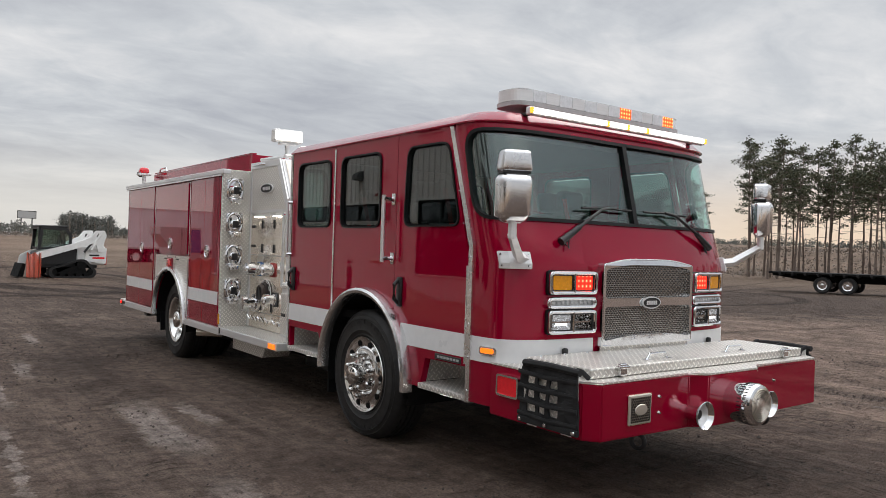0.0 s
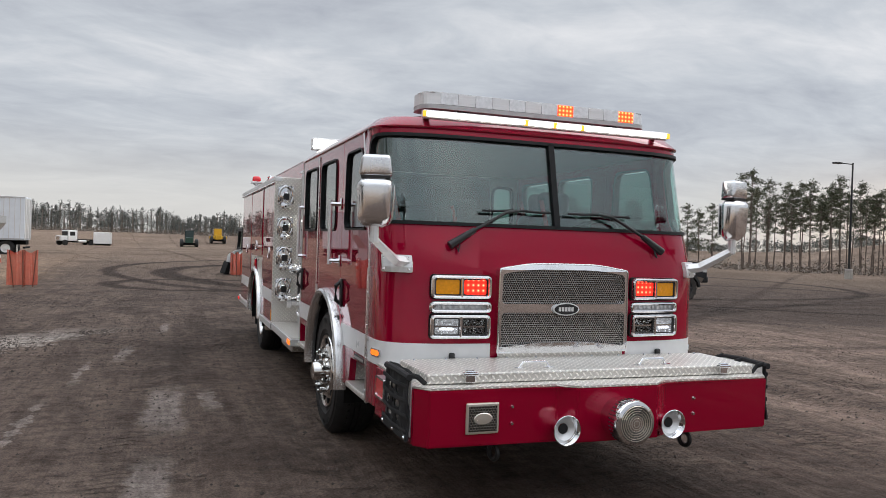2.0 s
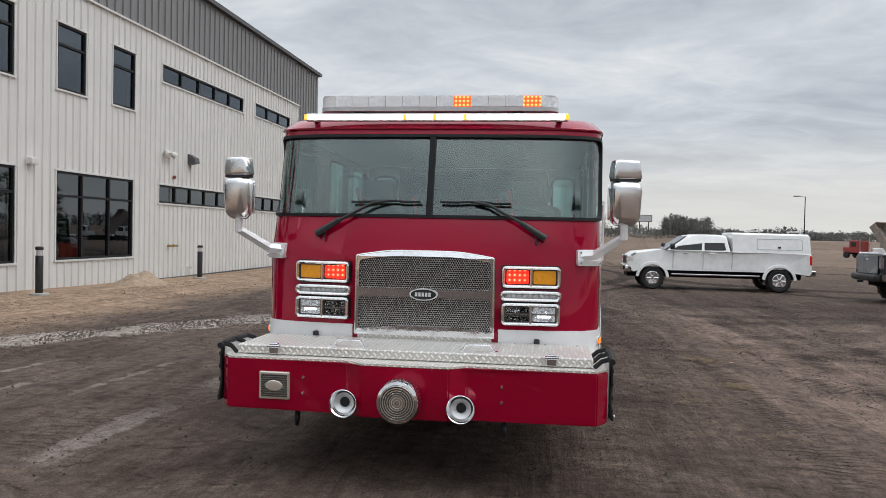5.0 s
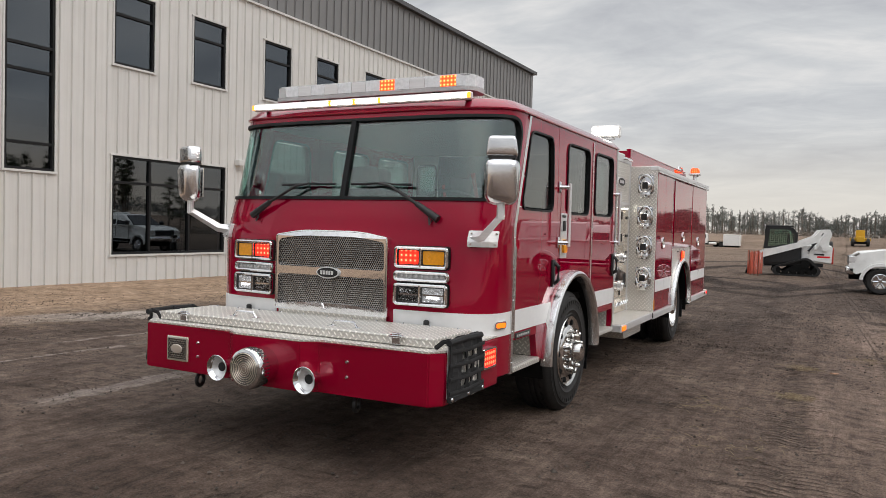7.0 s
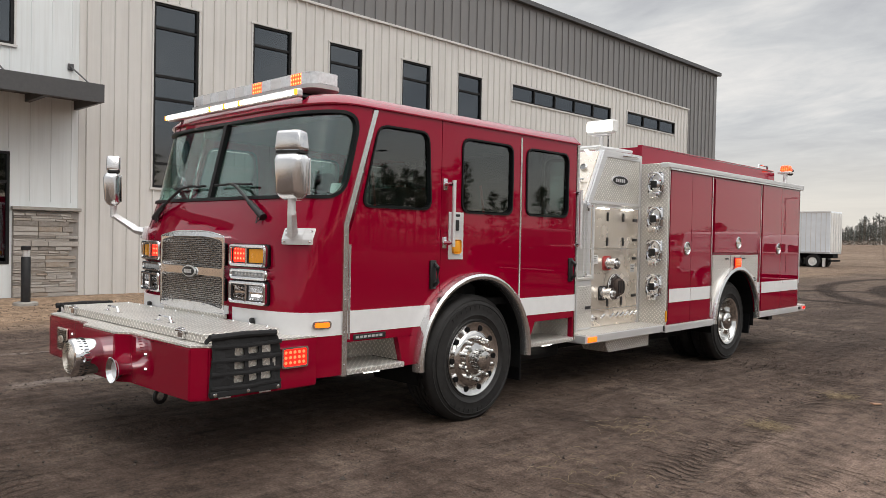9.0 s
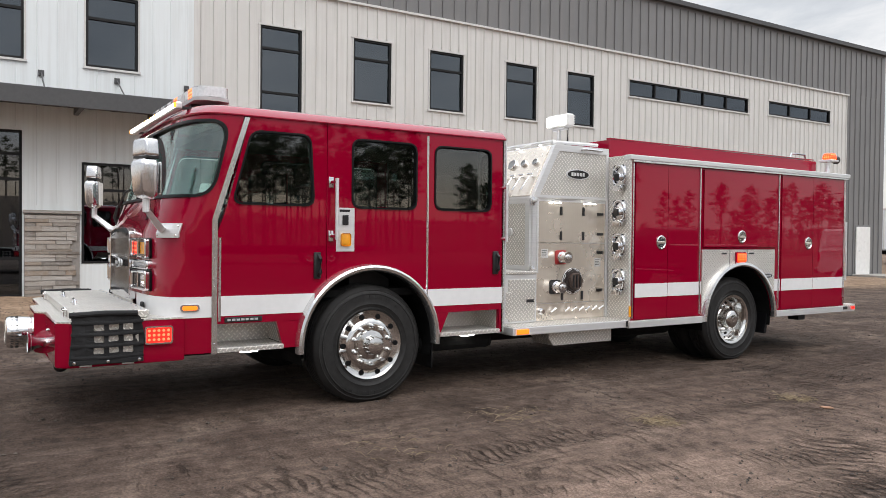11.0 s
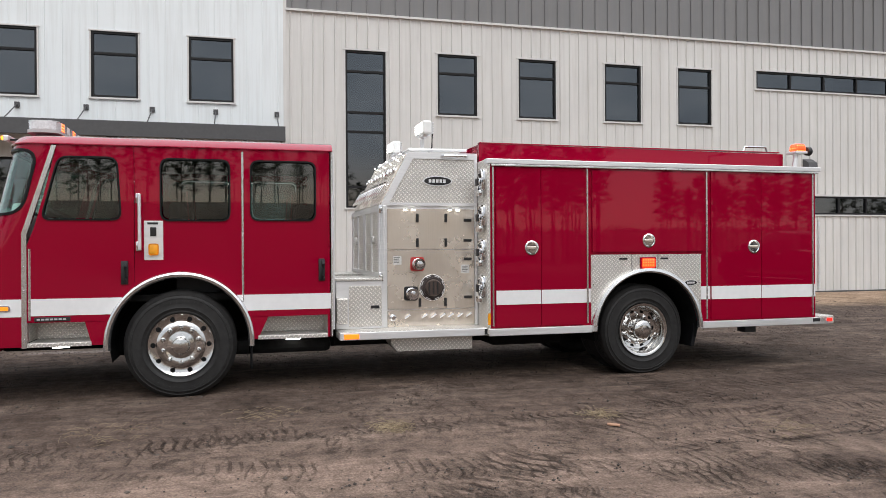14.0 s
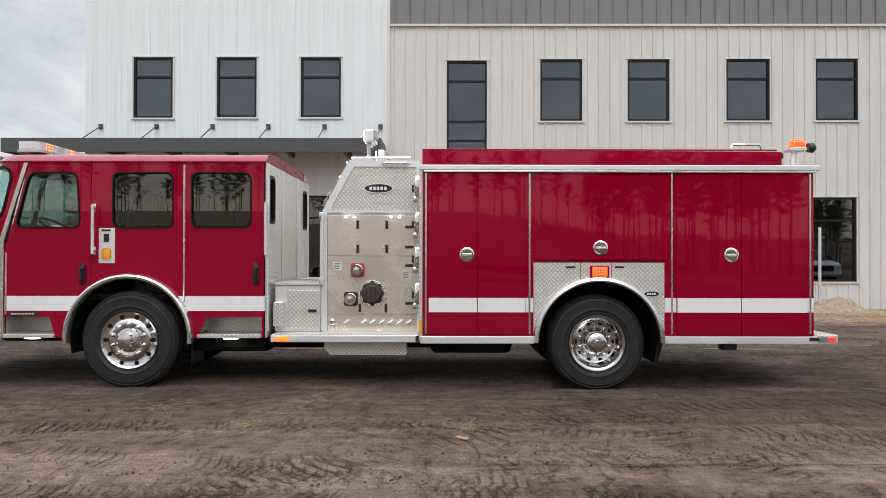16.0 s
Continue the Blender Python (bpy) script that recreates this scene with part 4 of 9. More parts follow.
def soil_mound(x, y, rx, ry, h):
    """A low heap of dug soil with a crumbled outline."""
    b = B()
    rings = []
    for k in range(9):
        r = k / 8
        ring = []
        for i in range(28):
            a = 2 * math.pi * i / 28
            px, py = x + rx * r * math.cos(a), y + ry * r * math.sin(a)
            wob = noise.noise(Vector((px * 2.3, py * 2.3, 5))) * 0.16 * (1 - r) + noise.noise(Vector((px * 7, py * 7, 9))) * 0.05
            ring.append(b.verts.new((px + 0.08 * noise.noise(Vector((a * 2, r, 1))), py, ground_z(px, py) + h * 0.5 * (1 + math.cos(math.pi * r)) * (1 + 0.18 * math.cos(2 * a) * r) + wob - (0.06 if k == 8 else 0))))
        rings.append(ring)
    for a, c in zip(rings, rings[1:]):
        for i in range(28):
            b.faces.new((a[i - 1], a[i], c[i], c[i - 1]))
    bmesh.ops.remove_doubles(b, verts=b.verts[:], dist=0.004)
    part("soil_mound", b, SANDPILE, None, smooth=True, tags=dict(label="low heap of tan dug soil beside the wall", category="soil mound"))


soil_mound(-6.4, 19.35, 0.75, 1.15, 0.38)

# ---- the fire truck: nose to the south, driver's side to the east ----
CX, HW, BW = 4.64, 1.215, 1.27
truck = thing("fire_truck", (CX, 8.0, 0.0), "crimson fire engine with white stripe and chrome, parked on dirt", "fire truck")


def fs(s, half=HW):
    return lambda u, v, n: Vector((CX + s * (half + n), u, v))


def ramped(z, *pts):
    for (a, p), (b, q) in zip(pts, pts[1:]):
        if z <= b:
            return p + (q - p) * max(0.0, (z - a) / (b - a))
    return pts[-1][1]


def sy(z):
    """How far the nose leans back at a height."""
    return ramped(z, (1.45, 0.0), (1.71, 0.09), (2.40, 0.255))


# plan of the nose: a boxy superellipse, walked by arc length
NOSE = []
for i in range(401):
    a = math.pi * (0.5 - i / 800)
    NOSE.append((HW * math.cos(a) ** 0.5, 4.10 - 0.42 * math.sin(a) ** 0.5))
NLEN = [0.0]
for p, q in zip(NOSE, NOSE[1:]):
    NLEN.append(NLEN[-1] + math.hypot(q[0] - p[0], q[1] - p[1]))
U = NLEN[-1]


def nose(u, z, n=0.0):
    t = min(abs(u), U - 1e-6)
    i = max(0, min(399, int(np.searchsorted(NLEN, t)) - 1))
    f = (t - NLEN[i]) / max(1e-9, NLEN[i + 1] - NLEN[i])
    (x0, y0), (x1, y1) = NOSE[i], NOSE[i + 1]
    dx, dy = x1 - x0, y1 - y0
    ln = math.hypot(dx, dy)
    x, y = x0 + f * dx, y0 + f * dy
    nx, ny = dy / ln, -dx / ln
    sg = 1 if u >= 0 else -1
    return Vector((CX + sg * (x + nx * n), y + ny * n + sy(z), z))


def nose_slab(outer, holes, depth, off=0.0, fine=0.05):
    us = [p[0] for p in outer]
    cuts = [c for c in np.arange(-U, U, fine) if min(us) < c < max(us)]
    vs = [p[1] for p in outer]
    return slab(outer, holes, depth, lambda u, v, n: nose(u, v, n + off), cuts, [c for c in (1.45, 1.71) if min(vs) < c < max(vs)])


# -- cab shell
WS = rrect(-(U - 0.085), 1.725, U - 0.085, 2.335, 0.17, 8)
WSI = rrect(-(U - 0.108), 1.748, U - 0.108, 2.313, 0.15, 8)
cab = part("cab_front", nose_slab(rect(-U, 0.53, U, 2.39), [WS], 0.05), RED, truck, "glossy crimson cab nose", smooth=True)
part("windscreen_gasket", nose_slab(WS, [WSI], 0.05, 0.012), RUBBER, cab, "black rubber windscreen gasket", smooth=True)
ws = part("windscreen", nose_slab(rrect(-(U - 0.105), 1.745, U - 0.105, 2.318, 0.15, 8), [], 0.008, -0.012), CABGLASS, cab, "green-tinted wrap-round windscreen", smooth=True)
ws.visible_shadow = False
part("windscreen_divider", nose_slab(rect(-0.021, 1.735, 0.021, 2.325), [], 0.04, 0.012), RUBBER, cab)
for sgn in (-1, 1):
    a, b = (-U + 0.002, -0.515) if sgn < 0 else (0.515, U - 0.002)
    part("white_stripe", nose_slab(rect(a, 0.805, b, 0.965), [], 0.004, 0.004), WHITE_STRIPE, cab, "white reflective stripe", smooth=True)

rb = B()
rings = []
plan = [(nose(u, 2.38).x - CX, nose(u, 2.38).y) for u in np.linspace(-U, U, 41)] + [(HW, 6.90), (-HW, 6.90)]
for zz_, gx, fy, ry in ((2.372, 0.0, 0.0, 0.0), (2.375, 0.016, 0.02, 0.0), (2.384, 0.017, 0.021, 0.0), (2.390, 0.013, 0.017, 0.0), (2.446, -0.046, -0.035, 0.0), (2.455, -0.065, -0.05, 0.0), (2.476, -0.17, -0.15, 0.0), (2.495, -0.36, -0.40, 0.0)):
    rings.append([rb.verts.new((CX + x * (HW + gx) / HW, y - fy * (1 if y < 5 else 0) * max(0.0, 1 - (y - 3.9) / 0.7) + ry, zz_)) for x, y in plan])
for a, b in zip(rings, rings[1:]):
    for i in range(len(a)):
        rb.faces.new((a[i - 1], a[i], b[i], b[i - 1]))
rb.faces.new(rings[-1])
rb.faces.new(rings[0])
part("roof", rb, REDROOF, truck, "crimson cab roof with sloping edge", smooth=True)

AC, AR = (5.46, 0.52), 0.665


def ang_y(y):
    return math.degrees(math.acos((y - AC[0]) / AR))


A745 = 180 - math.degrees(math.asin(0.225 / AR))
a1, a2 = ang_y(5.05), ang_y(6.03)
FRONT_DOOR = [(4.14, 0.75)] + arc(*AC, AR, A745, a1, 8) + [(5.048, 2.375), (4.145 + sy(2.375), 2.375), (4.145 + sy(1.9), 1.9), (4.145 + sy(1.6), 1.6), (4.14, 1.45)]
MIDDLE = arc(*AC, AR, a1 - 0.4, a2 + 0.4, 14) + [(6.028, 2.375), (5.054, 2.375)]
REAR_DOOR = arc(*AC, AR, a2, 180 - A745, 6) + [(6.885, 0.75), (6.885, 2.375), (6.034, 2.375)]
WIN1 = [(4.255, 1.685), (4.94, 1.685), (4.905, 2.27), (4.405, 2.27)]
WIN2 = [(5.28, 1.68), (5.915, 1.68), (5.915, 2.27), (5.28, 2.27)]
WIN3 = [(6.105, 1.685), (6.735, 1.685), (6.735, 2.27), (6.105, 2.27)]


def inset(poly, d):
    c = Vector((sum(p[0] for p in poly) / len(poly), sum(p[1] for p in poly) / len(poly)))
    return [tuple(c + Vector(((p[0] - c.x) * (1 - d / abs(poly[1][0] - poly[0][0]) * 2), (p[1] - c.y) * (1 - d / abs(poly[2][1] - poly[1][1]) * 2)))) for p in poly]


def cab_panel(s, name, outline, win, label):
    p = part(name, slab(outline, [rpoly(win, 0.085)], 0.045, fs(s)), RED, truck, label)
    part("gasket", slab(rpoly(inset(win, -0.004), 0.09), [rpoly(inset(win, 0.010), 0.081)], 0.06, lambda u, v, n: fs(s)(u, v, n + 0.012)), RUBBER, p, "black rubber window gasket")
    g = part("glass", slab(rpoly(inset(win, 0.02), 0.08), [], 0.006, lambda u, v, n: fs(s)(u, v, n - 0.012)), SIDEGLASS, p, "tinted side glass")
    g.visible_shadow = False
    return p


def stripe(s, y0, y1, z0, z1, parent, half=HW, poly=None):
    part("white_stripe", slab(poly or rect(y0, z0, y1, z1), [], 0.003, lambda u, v, n: fs(s, half)(u, v, n + 0.003)), WHITE_STRIPE, parent, "white reflective stripe")


def handle_black(s, y, z, parent, half=HW):
    b = B()
    box(b, CX + s * half, CX + s * (half + 0.02), y - 0.032, y + 0.032, z - 0.11, z + 0.11, 0.008)
    tube(b, [(CX + s * (half + 0.015), y + 0.012, z + 0.085), (CX + s * (half + 0.05), y + 0.012, z + 0.055), (CX + s * (half + 0.05), y + 0.012, z - 0.055), (CX + s * (half + 0.015), y + 0.012, z - 0.085)], 0.016, 8)
    part("door_handle", b, BLACK, parent, "black door handle", smooth=True)


def grab_rail(s, y, z0, z1, half, parent, reach=0.085, r=0.016):
    b = B()
    x = CX + s * (half + reach)
    tube(b, [(x, y, z0 - 0.02), (x, y, z1 + 0.02)], r, 10)
    part("grab_rail", b, ALU, parent, "ribbed aluminium grab rail", smooth=True)
    for z in (z0 + 0.01, z1 - 0.01):
        b = B()
        box(b, CX + s * half, CX + s * (half + 0.012), y - 0.022 - 0.02, y + 0.022 - 0.02, z - 0.045, z + 0.045, 0.004)
        tube(b, [(CX + s * half, y - 0.02, z), (CX + s * (half + reach), y, z)], 0.018, 8)
        part("rail_bracket", b, CHROME, parent, smooth=True)


def studs(parent, pts, axis, r=0.007, mat=None):
    b = B()
    for p in pts:
        cyl(b, p, tuple(Vector(p) + Vector(axis) * r), r, r * 0.6, 8)
    return part("rivets", b, mat or CHROME, parent)


for s in (-1, 1):
    fd = cab_panel(s, "door", FRONT_DOOR, WIN1, "crimson front cab door with tinted window")
    mp = cab_panel(s, "side_panel", MIDDLE, WIN2, "crimson cab side panel over the wheel")
    rd = cab_panel(s, "door", REAR_DOOR, WIN3, "crimson rear cab door with tinted window")
    za, zb = 0.81, 0.965
    yl = [AC[0] - math.sqrt(AR ** 2 - (z - AC[1]) ** 2) for z in (za, zb)]
    yr = [AC[0] + math.sqrt(AR ** 2 - (z - AC[1]) ** 2) for z in (za, zb)]
    stripe(s, 0, 0, 0, 0, fd, poly=[(4.15, za), (yl[0] - 0.004, za), (yl[1] - 0.004, zb), (4.15, zb)])
    stripe(s, 0, 0, 0, 0, rd, poly=[(yr[0] + 0.004, za), (6.88, za), (6.88, zb), (yr[1] + 0.004, zb)])
    handle_black(s, 4.965, 1.195, fd)
    handle_black(s, 6.79, 1.20, rd)
    # bright pillar trim, bent at the belt line
    tr = slab([(4.098, 0.52), (4.14, 0.52), (4.142, 1.55), (4.145 + sy(2.365), 2.365), (4.105 + sy(2.365), 2.365), (4.10, 1.56)], [], 0.03, lambda u, v, n: fs(s)(u, v, n + 0.014))
    pt = part("pillar_trim", tr, ALU_TRIM, truck, "bright aluminium pillar trim")
    studs(pt, [(CX + s * (HW + 0.014), 4.119 + sy(z) * (1 if z > 1.5 else 0), z) for z in np.arange(0.6, 2.35, 0.22)], (s, 0, 0))
    # hinge strips between the doors
    for y, z0, z1 in ((6.031, 0.9, 2.35), (4.162, 0.77, 1.42)):
        b = B()
        box(b, CX + s * (HW + 0.001), CX + s * (HW + 0.007), y - 0.010, y + 0.010, z0, z1, 0.002, 1)
        cyl(b, (CX + s * (HW + 0.007), y, z0), (CX + s * (HW + 0.007), y, z1), 0.006, 0.006, 8)
        part("hinge", b, ALU_TRIM, rd if y > 5 else fd, "long aluminium piano hinge")
    grab_rail(s, 5.105, 1.43, 1.90, HW, mp)
    grab_rail(s, 6.895, 1.42, 1.93, HW - 0.02, truck, 0.06)
    # model plate on the door: plain bars
    b = bx(CX + s * (HW + 0.001), CX + s * (HW + 0.007), 4.20, 4.50, 0.758, 0.798, 0.003, 1)
    npl = part("name_plate", b, BLACK, fd, "black name plate")
    b = B()
    for k in range(7):
        box(b, CX + s * (HW + 0.008), CX + s * (HW + 0.010), 4.222 + 0.036 * k, 4.248 + 0.036 * k, 0.770, 0.786)
    part("lettering", b, GREYBOX, npl, "pale bars of lettering")
    # lower sills and step wells
    for sill_poly in ([(4.10, 0.53), (4.14, 0.53), (4.14, 0.749), (4.10, 0.749)], [(4.68, 0.53), (4.795, 0.53), (4.833, 0.749), (4.62, 0.749)],
                      [(6.09, 0.749), (6.125, 0.53), (6.17, 0.53), (6.27, 0.749)], [(6.85, 0.53), (6.885, 0.53), (6.885, 0.749), (6.85, 0.749)]):
        part("sill", slab(sill_poly, [], 0.05, fs(s)), RED, truck, "crimson lower sill")
    for y0, y1 in ((4.14, 4.68), (6.17, 6.85)):
        b = B()
        box(b, CX + s * 0.86, CX + s * (HW + 0.02), y0 + 0.002, y1 - 0.002, 0.525, 0.565, 0.006)
        stp = part("step", b, TREAD, truck, "diamond-plate cab step")
        b = B()
        box(b, CX + s * 0.84, CX + s * 0.86, y0, y1, 0.53, 0.90)
        box(b, CX + s * 0.86, CX + s * (HW - 0.05), y0 - 0.012, y0, 0.567, 0.80)
        box(b, CX + s * 0.86, CX + s * (HW - 0.05), y1, y1 + 0.012, 0.567, 0.80)
        part("step_well", b, TREAD, stp)
        part("step_lamp", bx(CX + s * (HW - 0.10), CX + s * (HW - 0.03), (y0 + y1) / 2 - 0.07, (y0 + y1) / 2 + 0.07, 0.508, 0.523, 0.005), LED_WHITE, stp, "lit white step lamp")
    # rolled bright wheel-arch trim
    b = B()
    pts = [(AC[0] + 0.655 * math.cos(radians(t)), AC[1] + 0.655 * math.sin(radians(t))) for t in np.linspace(184, -4, 49)]
    prof = [(-0.035, -0.01), (-0.036, 0.05), (-0.022, 0.075), (0.0, 0.082), (0.018, 0.07), (0.026, 0.03), (0.026, 0.002), (0.02, -0.01)]
    rows_ = []
    for (y, z), t in zip(pts, np.linspace(184, -4, 49)):
        rows_.append([b.verts.new((CX + s * (HW + pn), y + pr * math.cos(radians(t)), z + pr * math.sin(radians(t)))) for pr, pn in prof])
    for ra, rbb in zip(rows_, rows_[1:]):
        for k in range(len(prof)):
            b.faces.new((ra[k - 1], ra[k], rbb[k], rbb[k - 1]))
    b.faces.new(rows_[0])
    b.faces.new(rows_[-1])
    part("wheel_arch", b, ALU_TRIM, truck, "polished rolled wheel-arch trim", smooth=True)
    # dark liner of the front wheel well
    b = B()
    ra = [[b.verts.new((CX + s * xx, AC[0] + 0.63 * math.cos(radians(t)), AC[1] + 0.63 * math.sin(radians(t)))) for t in np.linspace(195, -15, 25)] for xx in (HW - 0.01, 0.70)]
    for k in range(24):
        b.faces.new((ra[0][k], ra[0][k + 1], ra[1][k + 1], ra[1][k]))
    b.faces.new([v for v in ra[1]])
    part("wheel_well", b, UNDER, truck, "black wheel-well liner")
    # mud flap behind the front wheel
    b = bx(CX + s * 0.80, CX + s * 1.19, 6.10, 6.118, 0.24, 0.70, 0.006)
    part("mud_flap", b, RUBBER, truck, "black rubber mud flap")
    # amber side marker and its bezel on the nose corner
    um = s * (U - 0.16)
    mk = part("side_marker", nose_slab(rpoly([(um - 0.052, 0.866), (um + 0.052, 0.866), (um + 0.052, 0.898), (um - 0.052, 0.898)], 0.015), [], 0.02, 0.018), LED_AMBER, truck, "lit amber side marker lamp")
    part("bezel", nose_slab(rpoly([(um - 0.068, 0.856), (um + 0.068, 0.856), (um + 0.068, 0.908), (um - 0.068, 0.908)], 0.025), [rpoly([(um - 0.053, 0.865), (um + 0.053, 0.865), (um + 0.053, 0.899), (um - 0.053, 0.899)], 0.015)], 0.016, 0.014), CHROME, mk)

# driver's-side key pad plate with its yellow button
pl = part("switch_plate", bx(CX + HW + 0.001, CX + HW + 0.006, 5.135, 5.305, 1.31, 1.68, 0.002, 1), ALU, truck, "aluminium switch plate with yellow button")
part("button", bx(CX + HW + 0.006, CX + HW + 0.022, 5.175, 5.265, 1.355, 1.465, 0.02, 3), simple("yellow_button", (0.85, 0.36, 0.02), 0.4), pl, "square yellow push button", smooth=True)
part("latch", bx(CX + HW + 0.006, CX + HW + 0.018, 5.19, 5.245, 1.535, 1.62, 0.006), BLACK, pl)
part("label", bx(CX + HW + 0.006, CX + HW + 0.0075, 5.165, 5.26, 1.645, 1.665), BLACK, pl)

# -- cab rear wall with ribbed sheet, and the inside of the cab
b = B()
join(b, slab(rect(-HW, 0.53, HW, 2.38), [rrect(0.86, 1.74, 1.12, 2.25, 0.08), rrect(-1.12, 1.74, -0.86, 2.25, 0.08)], 0.03, lambda u, v, n: Vector((CX + u, 6.90 + n, v))))
rear = part("rear_wall", b, TREAD, truck, "diamond-plate rear wall of the cab")
b = B()
for x in (-0.45, 0.45, -HW + 0.02, HW - 0.02):
    box(b, CX + x - 0.025, CX + x + 0.025, 6.903, 6.918, 0.6, 2.37)
part("batten", b, ALU, rear)
for x in (-0.99, 0.99):
    part("gasket", slab(rrect(x - 0.135, 1.735, x + 0.135, 2.255, 0.085), [rrect(x - 0.105, 1.765, x + 0.105, 2.225, 0.06)], 0.05, lambda u, v, n: Vector((CX + u, 6.912 + n, v))), RUBBER, rear)
    g = part("glass", slab(rrect(x - 0.12, 1.75, x + 0.12, 2.24, 0.07), [], 0.006, lambda u, v, n: Vector((CX + u, 6.89 + n, v))), SIDEGLASS, rear)
    g.visible_shadow = False
b = B()
box(b, CX - HW + 0.06, CX + HW - 0.06, 3.95, 6.86, 0.92, 0.98)
part("cab_floor", b, UNDER, truck)
b = B()
box(b, CX - HW + 0.06, CX + HW - 0.06, 4.35, 6.86, 2.345, 2.38)
part("headliner", b, LINER, truck, "grey cab headliner")
part("rear_lining", bx(CX - 0.83, CX + 0.83, 6.835, 6.86, 0.99, 2.34, 0.01), LINER, truck, "dark lining of the cab rear wall")
b = B()
box(b, CX - 1.05, CX + 1.05, 3.86, 4.20, 1.50, 1.735, 0.06, 3)
box(b, CX - 1.1, CX + 1.1, 3.84, 4.12, 1.0, 1.52, 0.04)
box(b, CX - 0.33, CX + 0.33, 4.15, 5.25, 0.98, 1.52, 0.08, 3)
part("dashboard", b, DASH, truck, "grey dashboard and engine cover", smooth=True)
b = B()
lathe(b, [(0.235 + 0.014 * math.cos(radians(t)), 0.014 * math.sin(radians(t))) for t in range(0, 360, 45)], (CX + 0.62, 4.42, 1.70), (0, 0.55, 1), 28, close=True)
tube(b, [(CX + 0.62, 4.42, 1.70), (CX + 0.62, 4.22, 1.40)], 0.03, 8)
tube(b, [(CX + 0.40, 4.42, 1.70), (CX + 0.84, 4.42, 1.70)], 0.014, 6)
part("steering_wheel", b, BLACK, truck, "black steering wheel", smooth=True)


def seat(x, y, face=1):
    b = B()
    box(b, CX + x - 0.24, CX + x + 0.24, y - 0.25, y + 0.25, 1.18, 1.36, 0.05, 3)
    box(b, CX + x - 0.23, CX + x + 0.23, y + face * 0.2 - 0.07, y + face * 0.2 + 0.07, 1.36, 1.88, 0.06, 3)
    box(b, CX + x - 0.14, CX + x + 0.14, y + face * 0.22 - 0.06, y + face * 0.22 + 0.06, 1.90, 2.08, 0.05, 3)
    box(b, CX + x - 0.2, CX + x + 0.2, y - 0.2, y + 0.2, 0.98, 1.18)
    st = part("seat", b, SEATM, truck, "dark grey high-backed cab seat", smooth=True)
    b = B()
    tube(b, [(CX + x - 0.17, y + face * 0.12, 2.0), (CX + x - 0.1, y + face * 0.1, 1.7), (CX + x + 0.15, y + face * 0.02, 1.40)], 0.022, 6, 0.3)
    part("seat_belt", b, BELT, st, "red seat belt")


seat(0.66, 4.85)
seat(-0.66, 4.85)
seat(0.72, 5.6, -1)
seat(-0.72, 5.6, -1)
seat(0.45, 6.45)
seat(-0.45, 6.45)

# -- front bumper with its deck
b = B()
pl_ = [(-1.217, 3.90), (-1.217, 3.12), (-1.15, 3.03), (-0.37, 3.03), (-0.27, 2.955), (0.27, 2.955), (0.37, 3.03), (1.15, 3.03), (1.217, 3.12), (1.217, 3.90)]
lo = [b.verts.new((CX + x, y, 0.49)) for x, y in pl_]
hi = [b.verts.new((CX + x, y, 0.803)) for x, y in pl_]
for i in range(len(pl_)):
    b.faces.new((lo[i - 1], lo[i], hi[i], hi[i - 1]))
b.faces.new(lo[::-1])
b.faces.new(hi)
bmesh.ops.bevel(b, geom=b.edges[:], offset=0.008, segments=2, affect="EDGES")
bumper = part("bumper", b, RED, truck, "deep crimson steel bumper with centre bulge")
b = slab([(CX + x * 0.995, y + (0.006 if y < 3.5 else 0)) for x, y in pl_], [], 0.012, lambda u, v, n: Vector((u, v, 0.817 + n)))
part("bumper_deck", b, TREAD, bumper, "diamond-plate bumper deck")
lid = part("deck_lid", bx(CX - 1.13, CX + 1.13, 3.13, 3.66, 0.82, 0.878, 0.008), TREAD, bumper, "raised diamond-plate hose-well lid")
for x in (-0.42, 0.42):
    b = B()
    tube(b, [(CX + x - 0.10, 3.23, 0.879), (CX + x - 0.075, 3.23, 0.915), (CX + x + 0.075, 3.23, 0.915), (CX + x + 0.10, 3.23, 0.879)], 0.009, 8)
    box(b, CX + x - 0.125, CX + x - 0.08, 3.21, 3.25, 0.878, 0.884)
    box(b, CX + x + 0.08, CX + x + 0.125, 3.21, 3.25, 0.878, 0.884)
    part("lift_handle", b, CHROME, bumper, "chrome lift handle", smooth=True)
for x in (-0.88, 0.88):
    b = B()
    box(b, CX + x - 0.03, CX + x + 0.03, 3.105, 3.13, 0.825, 0.895, 0.005)
    box(b, CX + x - 0.045, CX + x + 0.045, 3.095, 3.13, 0.868, 0.884, 0.004)
    part("latch", b, CHROME, bumper, "spring latch")
studs(bumper, [(CX + x, y, 0.878) for x in np.arange(-1.05, 1.1, 0.21) for y in (3.62,)], (0, 0, 1), 0.009)
part("stop_block", bx(CX - 0.8, CX - 0.76, 3.66, 3.69, 0.82, 0.91, 0.012), BLACK, bumper)
part("stop_block", bx(CX + 0.76, CX + 0.80, 3.66, 3.69, 0.82, 0.91, 0.012), BLACK, bumper)
